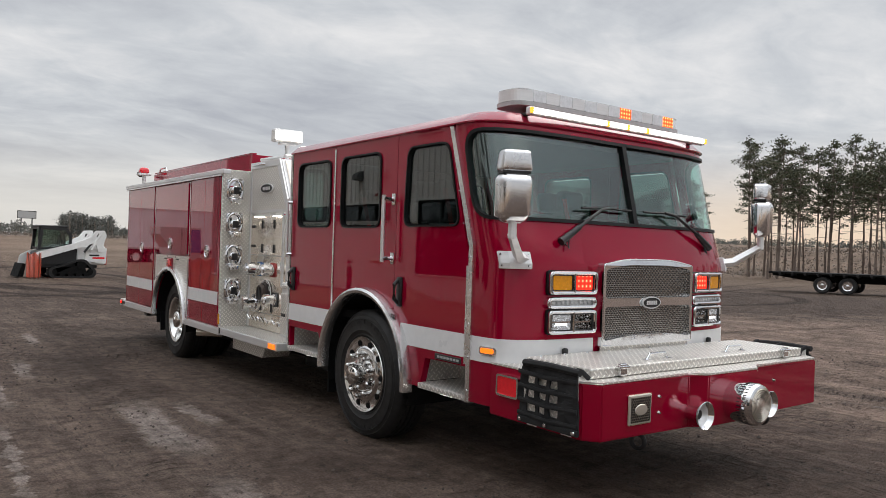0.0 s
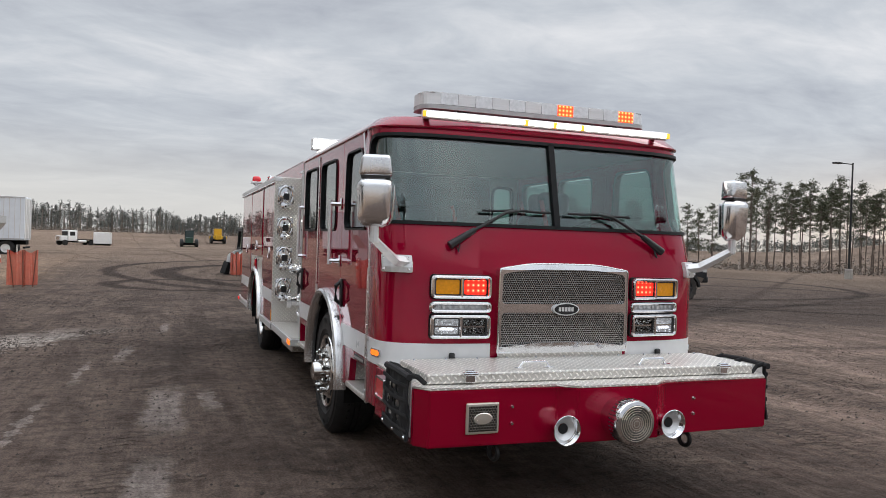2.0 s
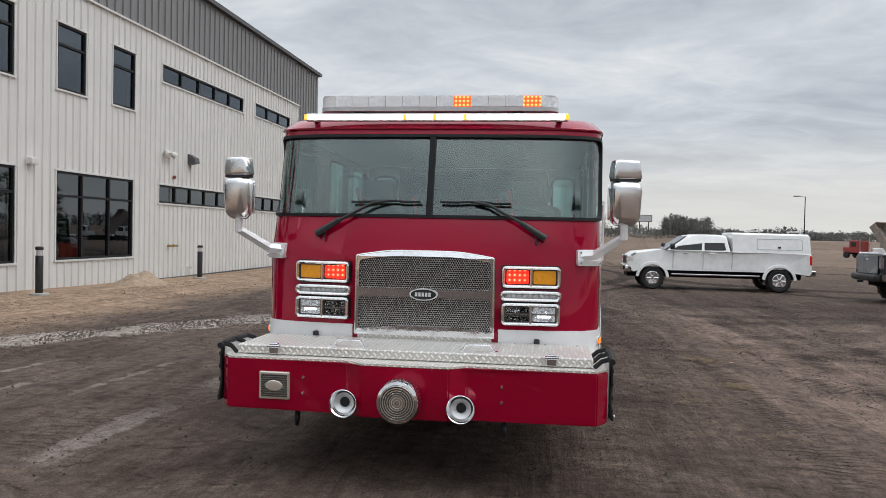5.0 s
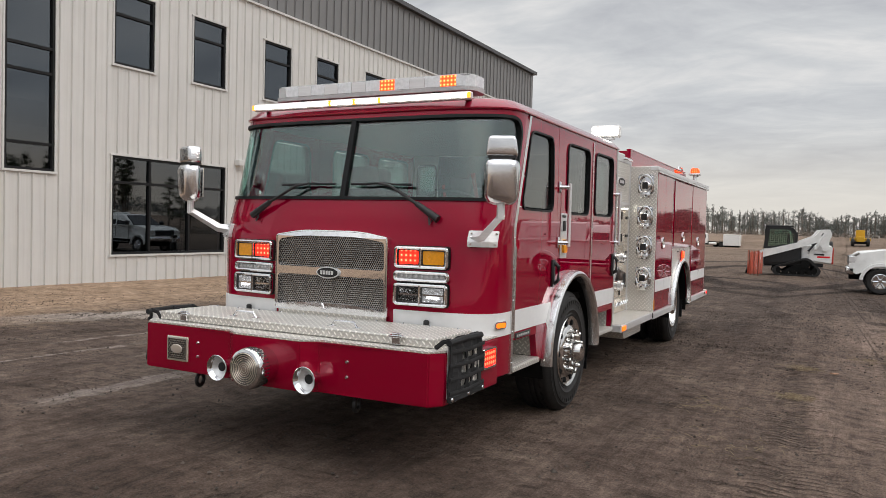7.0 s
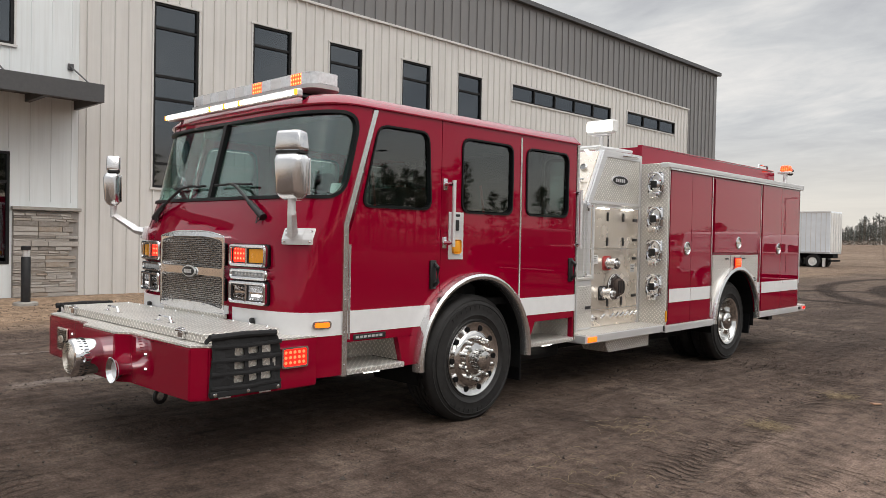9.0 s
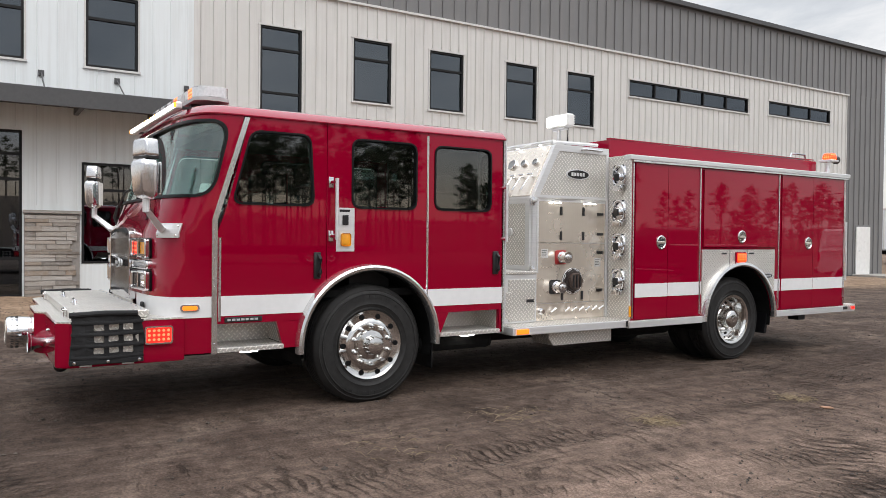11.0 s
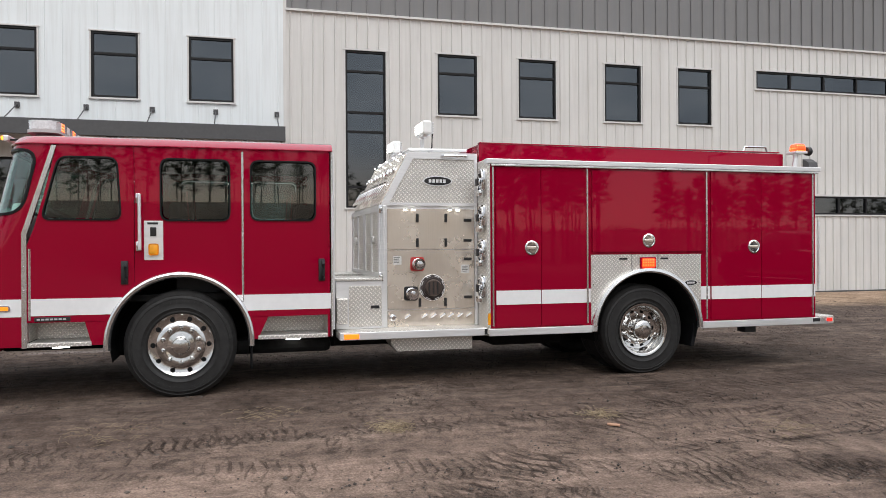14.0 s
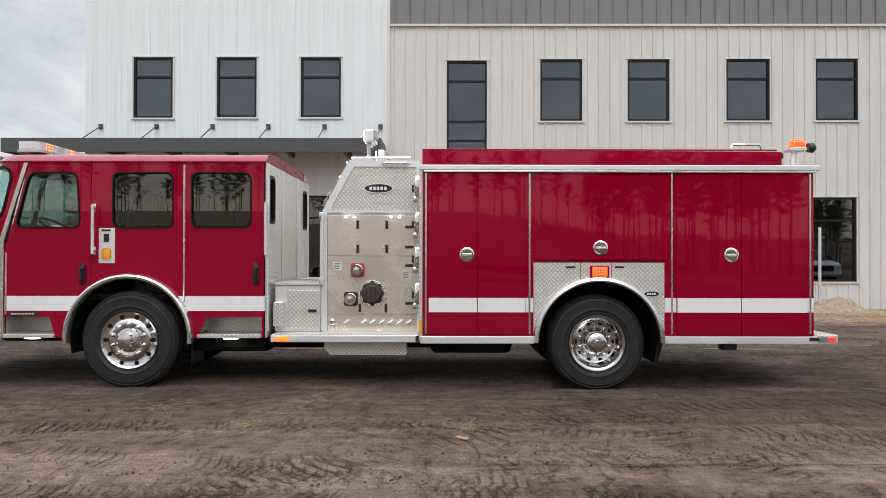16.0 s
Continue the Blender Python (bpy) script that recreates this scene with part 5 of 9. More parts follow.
for s in (-1, 1):
    # end tray with a black webbing net
    b = B()
    box(b, CX + s * 1.214, CX + s * 1.222, 3.14, 3.575, 0.53, 0.86)
    part("tray", b, ALU, bumper, "aluminium hose tray")
    x0 = 1.236
    sag = lambda u, v: 0.012 * math.sin((u - 3.1) * 9.0) * math.sin((v - 0.5) * 8.0) + 0.006 * math.sin(u * 41 + v * 23)
    holes_ = [rpoly([(3.265 + 0.098 * i_ + 0.006 * ((i_ + k) % 2), 0.585 + 0.082 * k), (3.338 + 0.098 * i_, 0.582 + 0.082 * k + 0.006 * (i_ % 2)),
                     (3.336 + 0.098 * i_ - 0.005 * (k % 2), 0.640 + 0.082 * k), (3.268 + 0.098 * i_, 0.638 + 0.082 * k)], 0.010, 2) for i_ in range(3) for k in range(3)]
    edge_ = rpoly([(3.105, 0.512), (3.30, 0.522), (3.60, 0.528), (3.612, 0.70), (3.58, 0.845), (3.52, 0.872), (3.13, 0.872), (3.125, 0.70)], 0.02, 3)
    b = slab(edge_, holes_, 0.010, lambda u, v, n: Vector((CX + s * (x0 + sag(u, v) + n + 0.006), u, v)), np.arange(3.15, 3.6, 0.06), np.arange(0.56, 0.86, 0.06))
    tube(b, [(CX + s * (x0 + 0.004), 3.11, 0.866), (CX + s * (x0 + 0.010), 3.34, 0.874), (CX + s * (x0 + 0.004), 3.56, 0.866)], 0.020, 8)
    for y in (3.14, 3.34, 3.53):
        tube(b, [(CX + s * x0, y, 0.878), (CX + s * (x0 - 0.055), y + 0.01, 0.862), (CX + s * (x0 - 0.10), y, 0.822)], 0.016, 6, 0.4)
    box(b, CX + s * (x0 + 0.004), CX + s * (x0 + 0.02), 3.11, 3.60, 0.512, 0.548, 0.004, 1)
    for k in range(4):
        z = 0.565 + 0.082 * k
        tube(b, [(CX + s * (x0 + 0.012), 3.12, z), (CX + s * (x0 + 0.026), 3.36, z - 0.006), (CX + s * (x0 + 0.012), 3.60, z)], 0.014, 6, 0.3)
    part("net", b, WEB, bumper, "black webbing net strapped over the end")
    for y in (3.14, 3.36, 3.57):
        part("net_eyelet", lathe(B(), [(0.014, 0.0), (0.012, 0.006), (0.004, 0.008)], (CX + s * (x0 + 0.021), y, 0.53), (s, 0, 0), 10), CHROME, bumper, smooth=True)
    part("hose_well", bx(CX + s * 1.223, CX + s * 1.228, 3.16, 3.57, 0.545, 0.865), TREAD, bumper, "tread-plate wall behind the net")
    for y in (3.22, 3.50):
        part("tag", bx(CX + s * 1.222, CX + s * 1.226, y - 0.04, y + 0.04, 0.497, 0.512), ALU, bumper, "small pale tag")
    # red side flasher
    b = B()
    join(b, slab(rrect(3.61, 0.628, 3.81, 0.762, 0.02), [rrect(3.622, 0.64, 3.798, 0.75, 0.015)], 0.03, fs(s, 1.245)))
    fl = part("flasher_bezel", b, CHROME, bumper, "chrome flasher bezel")
    part("flasher_lens", slab(rrect(3.622, 0.64, 3.798, 0.75, 0.015), [], 0.02, fs(s, 1.238)), LENS_RED if s < 0 else LED_RED, fl, "red warning flasher")
    if s > 0:
        b = B()
        for i in range(5):
            for k in range(3):
                lathe(b, [(0.011, 0.0), (0.009, 0.004), (0.0, 0.005)], (CX + 1.238, 3.642 + 0.034 * i, 0.662 + 0.033 * k), (1, 0, 0), 8)
        part("led_dots", b, LED_HOT, fl, "rows of lit red LEDs")
b = B()
lathe(b, [(0.118, -0.20), (0.128, -0.06), (0.13, -0.02), (0.122, 0.0), (0.105, 0.006), (0.10, -0.006), (0.045, -0.004), (0.04, 0.008), (0.0, 0.01)], (CX - 0.005, 2.775, 0.63), (0, -1, 0), 40)
part("siren", b, CHROME, bumper, "round chrome mechanical siren with mesh face", smooth=True)
b = B()
for k in range(7):
    r = 0.018 + 0.0135 * k
    lathe(b, [(r + 0.003 * math.cos(radians(t)), 0.004 + 0.003 * math.sin(radians(t))) for t in range(0, 360, 60)], (CX - 0.005, 2.772, 0.63), (0, -1, 0), 32, close=True)
for k in range(16):
    a = math.pi * k / 8
    box(b, CX - 0.008 + 0.06 * math.cos(a), CX - 0.002 + 0.06 * math.cos(a), 2.764, 2.768, 0.628 + 0.06 * math.sin(a), 0.632 + 0.06 * math.sin(a))
part("siren_grille", b, STEEL, bumper, smooth=True)
part("siren_mesh", lathe(B(), [(0.102, 0.0), (0.102, 0.003), (0.0, 0.003)], (CX - 0.005, 2.7735, 0.63), (0, -1, 0), 32), simple("dark_siren_mesh", (0.06, 0.06, 0.06), 0.5, 0.7, var=0.4, scale=220), bumper, "dark siren mesh")
b = B()
for k in range(36):
    a = 2 * math.pi * k / 36
    for y0_, y1_ in ((2.800, 2.822), (2.836, 2.858)):
        m_ = Matrix.Translation((CX - 0.005, 0, 0.63)) @ Matrix.Rotation(a, 4, "Y")
        q_ = bx(-0.0028, 0.0028, y0_, y1_, 0.122, 0.1300)
        bmesh.ops.transform(q_, verts=q_.verts[:], matrix=m_)
        join(b, q_)
part("slots", b, BLACK, bumper, "dark slots round the siren drum")
for x in (-0.365, 0.35):
    b = B()
    lathe(b, [(0.040, -0.12), (0.045, -0.04), (0.070, 0.015), (0.083, 0.03), (0.086, 0.028), (0.078, 0.022), (0.060, 0.0), (0.036, -0.06), (0.03, -0.10), (0.0, -0.10)], (CX + x, 2.935, 0.578), (0, -1, 0), 32)
    hn = part("air_horn", b, CHROME, bumper, "flush chrome air horn", smooth=True)
    mouth = lathe(B(), [(0.068, 0.006), (0.048, -0.006), (0.032, -0.020), (0.030, -0.024)], (CX + x, 2.935, 0.578), (0, -1, 0), 32)
    bmesh.ops.delete(mouth, geom=[f for f in mouth.faces if len(f.verts) > 8], context="FACES_ONLY")
    part("bell", mouth, ALU, hn, "polished horn mouth", smooth=True)
    # black disc added in place of the shade deep inside the horn
    part("throat", lathe(B(), [(0.029, 0.0), (0.0, 0.001)], (CX + x, 2.954, 0.578), (0, -1, 0), 24), BLACK, hn)
sg_ = part("speaker_grille", bx(CX - 0.938, CX - 0.738, 3.014, 3.029, 0.558, 0.732, 0.008), STEEL, bumper, "square steel siren speaker grille")
part("grille_mesh", bx(CX - 0.922, CX - 0.754, 3.0105, 3.0135, 0.574, 0.716), SCREEN, sg_, "dark perforated speaker mesh")
b = B()
lathe(b, [(0.0, 0.004), (0.030, 0.003), (0.033, 0.0)], (CX - 0.838, 3.008, 0.645), (0, -1, 0), 20)
for v in b.verts:
    v.co.x = CX - 0.838 + (v.co.x - CX + 0.838) * 1.7
part("badge", b, STEEL, sg_)
studs(bumper, [(CX + x, 3.029, z) for x in (-0.655, 0.585) for z in (0.605, 0.70)], (0, -1, 0), 0.012)
for x in (-0.72, 0.6):
    b = B()
    lathe(b, [(0.042 + 0.014 * math.cos(radians(t)), 0.014 * math.sin(radians(t))) for t in range(0, 360, 45)], (CX + x, 3.12, 0.425), (1, 0.2, 0), 20, close=True)
    tube(b, [(CX + x, 3.12, 0.47), (CX + x, 3.14, 0.53)], 0.02, 8)
    part("tow_eye", b, BLACK, bumper, "black tow eye", smooth=True)

# -- grille
GO = rpoly([(-0.49, 0.905), (0.49, 0.905), (0.485, 1.46), (0.25, 1.498), (-0.25, 1.498), (-0.485, 1.46)], [0.01, 0.01, 0.02, 0.1, 0.1, 0.02])
GU = rpoly([(-0.462, 1.228), (-0.12, 1.228), (0.12, 1.228), (0.462, 1.228), (0.458, 1.425), (0.25, 1.456), (-0.25, 1.456), (-0.458, 1.425)], [0.03, 0.02, 0.02, 0.03, 0.03, 0.1, 0.1, 0.03])
GL = rpoly([(-0.462, 0.945), (-0.22, 0.972), (0.22, 0.972), (0.462, 0.945), (0.462, 1.172), (-0.462, 1.172)], [0.02, 0.1, 0.1, 0.02, 0.03, 0.03])
gr = part("grille", nose_slab(GO, [GU, GL], 0.06, 0.055, 0.1), CHROME, truck, "polished stainless grille surround")
bead = ring_tube(B(), rpoly([(-0.482, 0.913), (0.482, 0.913), (0.477, 1.455), (0.25, 1.491), (-0.25, 1.491), (-0.477, 1.455)], [0.01, 0.01, 0.02, 0.1, 0.1, 0.02]), 0.007, lambda u, v: nose(u, v, 0.050))
part("surround_bead", bead, CHROME, gr, smooth=True)
part("mesh", nose_slab(GU, [], 0.01, 0.022, 0.1), SCREEN, gr, "perforated steel grille mesh")
part("mesh", nose_slab(GL, [], 0.01, 0.022, 0.1), SCREEN, gr, "perforated steel grille mesh")
part("kick_plate", nose_slab(rect(-0.47, 0.82, 0.47, 0.93), [], 0.01, 0.03, 0.1), TREAD, gr, "diamond-plate kick plate")


def oval_badge(parent, cx, cz, a, bb, f, bars=5):
    """A dark oval badge with a chrome rim and plain bars."""
    el = [(cx + a * math.cos(t), cz + bb * math.sin(t)) for t in np.linspace(0, 2 * math.pi, 33)[:-1]]
    el2 = [(cx + a * 0.9 * math.cos(t), cz + bb * 0.82 * math.sin(t)) for t in np.linspace(0, 2 * math.pi, 33)[:-1]]
    bd = part("badge", slab(el, [], 0.012, f), ALU, parent, "oval badge with chrome rim")
    part("badge_face", slab(el2, [], 0.004, lambda u, v, n: f(u, v, n + 0.003)), BLACK, bd)
    bm = B()
    for k in range(bars):
        w = a * 1.15 / bars
        join(bm, slab(rect(cx - a * 0.6 + k * (a * 1.2 / bars), cz - bb * 0.33, cx - a * 0.6 + k * (a * 1.2 / bars) + w * 0.75, cz + bb * 0.33), [], 0.003, lambda u, v, n: f(u, v, n + 0.0055)))
    part("lettering", bm, ALU, bd, "pale bars of lettering")


oval_badge(gr, 0.0, 1.195, 0.098, 0.042, lambda u, v, n: nose(u, v, n + 0.07))

# -- headlamp stacks
for s in (-1, 1):
    ui, uo = 0.535, 0.925
    for z0, z1, kind in ((1.258, 1.405, "turn"), (1.003, 1.154, "head")):
        a, b2 = sorted((s * ui, s * uo))
        hz_ = part("lamp_bezel", nose_slab(rrect(a, z0, b2, z1, 0.025), [rrect(a + 0.022, z0 + 0.02, (a + b2) / 2 - 0.008, z1 - 0.02, 0.012), rrect((a + b2) / 2 + 0.008, z0 + 0.02, b2 - 0.022, z1 - 0.02, 0.012)], 0.05, 0.045), CHROME, truck, "rectangular chrome lamp bezel")
        for q0, q1 in ((a + 0.022, (a + b2) / 2 - 0.008), ((a + b2) / 2 + 0.008, b2 - 0.022)):
            outer = abs(q0 + q1) / 2 > 0.73
            if kind == "turn":
                lens = part("turn_lamp" if outer else "warning_lamp", nose_slab(rrect(q0 + 0.006, z0 + 0.026, q1 - 0.006, z1 - 0.026, 0.012), [], 0.02, 0.032), LENS_AMBER if outer else LED_FLASH, hz_, "amber turn lamp" if outer else "lit red warning lamp")
                part("lens_frame", nose_slab(rrect(q0 + 0.001, z0 + 0.021, q1 - 0.001, z1 - 0.021, 0.012), [rrect(q0 + 0.007, z0 + 0.027, q1 - 0.007, z1 - 0.027, 0.012)], 0.03, 0.036), BLACK, hz_)
            else:
                part("reflector", nose_slab(rrect(q0, z0 + 0.02, q1, z1 - 0.02, 0.01), [], 0.01, 0.002), REFLECTOR if outer else DIM_REFLECTOR, hz_, "bright fluted headlamp reflector" if outer else "unlit dark headlamp reflector")
                zm_, um_ = (z0 + z1) / 2, (q0 + q1) / 2
                for k, (za_, zb_2, na_, nb_) in enumerate(((z0 + 0.024, zm_ - 0.006, 0.030, 0.006), (zm_ + 0.006, z1 - 0.024, 0.006, 0.030))):
                    tilt_ = lambda u, v, n: nose(u, v, n + na_ + (nb_ - na_) * (v - za_) / (zb_2 - za_))
                    part("facet", slab(rrect(q0 + 0.006, za_, q1 - 0.006, zb_2, 0.006, 2), [], 0.003, tilt_), REFLECTOR if outer else DIM_REFLECTOR, hz_)
                part("shelf", nose_slab(rrect(q0 + 0.004, zm_ - 0.005, q1 - 0.004, zm_ + 0.005, 0.003, 2), [], 0.018, 0.030), CHROME, hz_)
                if outer:
                    part("led_lens", nose_slab(rrect(um_ - 0.045, zm_ - 0.024, um_ + 0.045, zm_ - 0.008, 0.006), [], 0.006, 0.030), HEADLAMP, hz_, "lit headlamp lens")
                gl_ = part("lens", nose_slab(rrect(q0, z0 + 0.02, q1, z1 - 0.02, 0.012), [], 0.004, 0.036), CLEARGLASS, hz_, "clear headlamp lens")
                gl_.visible_shadow = False
                part("lens_rim", nose_slab(rrect(q0 + 0.001, z0 + 0.021, q1 - 0.001, z1 - 0.021, 0.012), [rrect(q0 + 0.006, z0 + 0.026, q1 - 0.006, z1 - 0.026, 0.012)], 0.012, 0.040), BLACK, hz_)
        bead = ring_tube(B(), rrect(a + 0.009, z0 + 0.009, b2 - 0.009, z1 - 0.009, 0.022), 0.012, lambda u, v: nose(u, v, 0.044))
        join(bead, tube(B(), [tuple(nose((a + b2) / 2, z0 + 0.012, 0.042)), tuple(nose((a + b2) / 2, z1 - 0.012, 0.042))], 0.009, 8))
        part("bezel_bead", bead, CHROME, hz_, smooth=True)
        part("gasket", nose_slab(rrect(a - 0.007, z0 - 0.007, b2 + 0.007, z1 + 0.007, 0.03), [rrect(a + 0.01, z0 + 0.01, b2 - 0.01, z1 - 0.01, 0.02)], 0.018, 0.02), RUBBER, hz_)
    a, b2 = sorted((s * 0.525, s * 0.935))
    mb = part("light_bar_bezel", nose_slab(rrect(a, 1.166, b2, 1.238, 0.034, 6), [rrect(a + 0.03, 1.184, b2 - 0.03, 1.220, 0.017, 6)], 0.04, 0.036), CHROME, truck, "slim chrome warning-lamp bezel")
    part("lens", nose_slab(rrect(a + 0.03, 1.184, b2 - 0.03, 1.220, 0.017, 6), [], 0.01, 0.016), GREYBOX, mb)
    part("bezel_bead", ring_tube(B(), rrect(a + 0.012, 1.176, b2 - 0.012, 1.228, 0.026, 6), 0.012, lambda u, v: nose(u, v, 0.034)), CHROME, mb, smooth=True)
    for k in range(9):
        u = a + 0.055 + k * (b2 - a - 0.11) / 8
        p0, p1 = nose(u, 1.202, 0.014), nose(u, 1.202, 0.034)
        part("led", lathe(B(), [(0.014, 0), (0.013, 0.008), (0.006, 0.012)], p0, p1 - p0, 10), LENS_CLEAR, mb)

# -- pale sticker low in the windscreen corner
part("sticker", nose_slab(rrect(1.27, 1.765, 1.36, 1.835, 0.02), [], 0.002, -0.022), SILLM, truck, "small pale windscreen sticker")

# -- wipers
for ux, ud in ((-0.80, 1), (0.82, -1)):
    b = B()
    p0 = nose(ux, 1.595, 0.03)
    p1 = nose(ux + ud * 0.17, 1.70, 0.055)
    p2 = nose(ux + ud * 0.40, 1.825, 0.055)
    tube(b, [tuple(p0), tuple(p1)], [0.028, 0.019], 10)
    tube(b, [tuple(p1), tuple(p2), tuple(nose(ux + ud * 0.50, 1.842, 0.04))], 0.011, 8)
    wp = part("wiper_arm", b, BLACK, truck, "black windscreen wiper arm", smooth=True)
    ua, ub = ux + ud * 0.24, ux + ud * 0.74
    b = B()
    tube(b, [tuple(nose(ua + (ub - ua) * k / 8, 1.832 + 0.006 * k / 8 + (0.006 if 2 < k < 6 else 0), 0.028)) for k in range(9)], 0.009, 6)
    part("blade", b, RUBBER, wp)
    b = B()
    tube(b, [tuple(nose(ux + ud * 0.05, 1.585, 0.01)), tuple(nose(ux + ud * 0.055, 1.555, 0.03)), tuple(nose(ux + ud * 0.07, 1.62, 0.03))], 0.006, 6)
    part("hose", b, BLACK, wp)

# -- mirrors on their arms
MIRROR_GLASS = simple("mirror_glass", (0.85, 0.86, 0.87), 0.03, 1.0, var=0.0)
for s in (-1, 1):
    mx, my = CX + s * 1.335, 3.60
    turn = Matrix.Translation((mx, my, 0)) @ Matrix.Rotation(radians(20 * s), 4, "Z") @ Matrix.Translation((-mx, -my, 0))

    def turned(bm):
        bmesh.ops.transform(bm, verts=bm.verts[:], matrix=turn)
        return bm

    b = B()
    box(b, mx - 0.118, mx + 0.118, my - 0.085, my + 0.055, 1.69, 1.99, 0.062, 6)
    for v in b.verts:
        k = max(0.0, (1.80 - v.co.z) / 0.11)
        v.co.x = mx + (v.co.x - mx) * (1 - 0.16 * k)
        if v.co.y < my:
            v.co.y += 0.03 * k
            v.co.x = mx + (v.co.x - mx) * 0.9
    head = part("mirror_head", turned(b), SATIN_CHROME, truck, "large chrome mirror housing", smooth=True)
    b = B()
    box(b, mx - 0.098, mx + 0.098, my - 0.06, my + 0.05, 1.996, 2.125, 0.022, 3)
    for v in b.verts:
        k = (v.co.z - 2.0) / 0.12
        v.co.x = mx + (v.co.x - mx) * (1.05 - 0.18 * k)
    part("upper_mirror", turned(b), SATIN_CHROME, head, "small convex upper mirror housing", smooth=True)
    part("joint", turned(bx(mx - 0.088, mx + 0.088, my - 0.05, my + 0.045, 1.984, 2.0)), BLACK, head)
    part("mirror_glass", turned(bx(mx - 0.095, mx + 0.095, my + 0.055, my + 0.062, 1.73, 1.96, 0.002, 1)), MIRROR_GLASS, head, "mirror glass")
    b = B()
    tube(b, [(mx, my, 1.70), (mx, my, 1.60)], 0.026, 10)
    tube(b, [(mx + s * 0.01, my - 0.005, 1.625), (CX + s * 1.16, 3.73, 1.49), (CX + s * 1.05, 3.78, 1.475)], [0.027, 0.034, 0.036], 4)
    part("mirror_arm", b, ALU, head, "cast aluminium mirror arm")
    ua, ub = sorted((s * (U - 0.43), s * (U - 0.235)))
    bk_ = part("mirror_bracket", nose_slab(rrect(ua, 1.415, ub, 1.525, 0.01), [], 0.03, 0.03), ALU, truck, "aluminium mirror bracket")
    studs(bk_, [tuple(nose(uu, zz2, 0.031)) for uu in (ua + 0.02, ub - 0.02) for zz2 in (1.435, 1.505)], tuple(nose(ua, 1.45, 1.0) - nose(ua, 1.45, 0.0)), 0.009)

# -- roof light bar and brow light
lb = thing("roof_light_bar", (CX - 0.005, 4.20, 2.54))
lb.parent = truck
lb.location = Vector((CX - 0.005, 4.20, 2.54)) - BASE[truck]
b = B()
join(b, slab(rrect(CX - 0.905, 4.055, CX + 0.895, 4.345, 0.11, 8), [], 0.03, lambda u, v, n: Vector((u, v, 2.556 + n))))
part("base", b, GREYBOX, lb, "grey light-bar base")
N = 14
kinds = {8: LED_ORANGE, 12: LED_ORANGE}
for k in range(N):
    xa, xb = CX - 0.905 + 1.8 * k / N, CX - 0.905 + 1.8 * (k + 1) / N
    if k in (0, N - 1):
        e0, e1 = (xa, xb) if k == 0 else (xb, xa)
        outl = rpoly([(e1, 4.055), (e0, 4.10), (e0, 4.30), (e1, 4.345)], [0, 0.09, 0.09, 0])
    else:
        outl = rect(xa + 0.001, 4.055, xb - 0.001, 4.345)
    b = slab(outl, [], 0.078, lambda u, v, n: Vector((u, v, 2.636 + n)))
    part("module", b, kinds.get(k, LENS_CLEAR if k % 2 else ALU), lb, "lit warning module" if k in kinds else "clear light-bar module")
part("top_cover", slab(rrect(CX - 0.895, 4.065, CX + 0.885, 4.335, 0.10, 8), [], 0.006, lambda u, v, n: Vector((u, v, 2.643 + n))), LENS_CLEAR, lb)
for x in (-0.6, 0.6):
    part("foot", bx(CX + x - 0.04, CX + x + 0.04, 4.08, 4.32, 2.470, 2.527), BLACK, lb)
bl = part("brow_light", bx(CX - 0.955, CX + 0.965, 3.885, 3.935, 2.425, 2.482, 0.012), ALU, truck, "full-width brow light housing")
for xa, xb in ((-0.94, -0.22), (-0.195, 0.0), (0.025, 0.22), (0.245, 0.94)):
    part("led_strip", bx(CX + xa, CX + xb, 3.872, 3.886, 2.438, 2.468, 0.005), LED_WHITE, bl, "lit white LED strip")
for x in (-0.948, -0.207, 0.012, 0.232, 0.955):
    part("amber_led", bx(CX + x - 0.012, CX + x + 0.012, 3.870, 3.886, 2.434, 2.472, 0.004), LED_YEL, bl, "amber marker LED")
for x in (-0.9, 0.9):
    part("bracket", bx(CX + x - 0.02, CX + x + 0.02, 3.93, 4.06, 2.435, 2.452), BLACK, bl)

# -- pump house between cab and body
PH = 0.965
ph = part("pump_house", slab([(7.44, 0.56), (8.50, 0.56), (8.50, 2.425), (7.735, 2.425), (7.44, 1.86)], [], 2 * PH - 0.03, lambda u, v, n: Vector((CX + PH - 0.015 + n, u, v))), ALU, truck, "aluminium pump house with sloping front")
SLOPE_N = Vector((0, -0.886, 0.463))


def slope(x, t, n=0.0):
    """A point on the sloping operator panel, t up the slope, n out of it."""
    return Vector((x, 7.44 + 0.295 * t, 1.86 + 0.565 * t)) + SLOPE_N * n


part("gauge_panel", slab(rect(-PH + 0.05, 0.03, PH - 0.05, 0.97), [], 0.012, lambda u, v, n: slope(CX + u, v, 0.014 + n)), STEEL, ph, "brushed steel gauge panel")
for k in range(9):
    x, rad = CX - 0.80 + 0.20 * k, (0.062 if k in (2, 6) else 0.040)
    g = part("gauge", lathe(B(), [(rad, 0.0), (rad, 0.022), (rad * 0.86, 0.028), (rad * 0.82, 0.016), (0.004, 0.016)], slope(x, 0.66, 0.014), SLOPE_N, 24), CHROME, ph, "round chrome pressure gauge", smooth=True)
    part("gauge_face", lathe(B(), [(rad * 0.8, 0.017), (rad * 0.8, 0.019), (0.003, 0.019)], slope(x, 0.66, 0.014), SLOPE_N, 20), DASH, g, "grey gauge face")
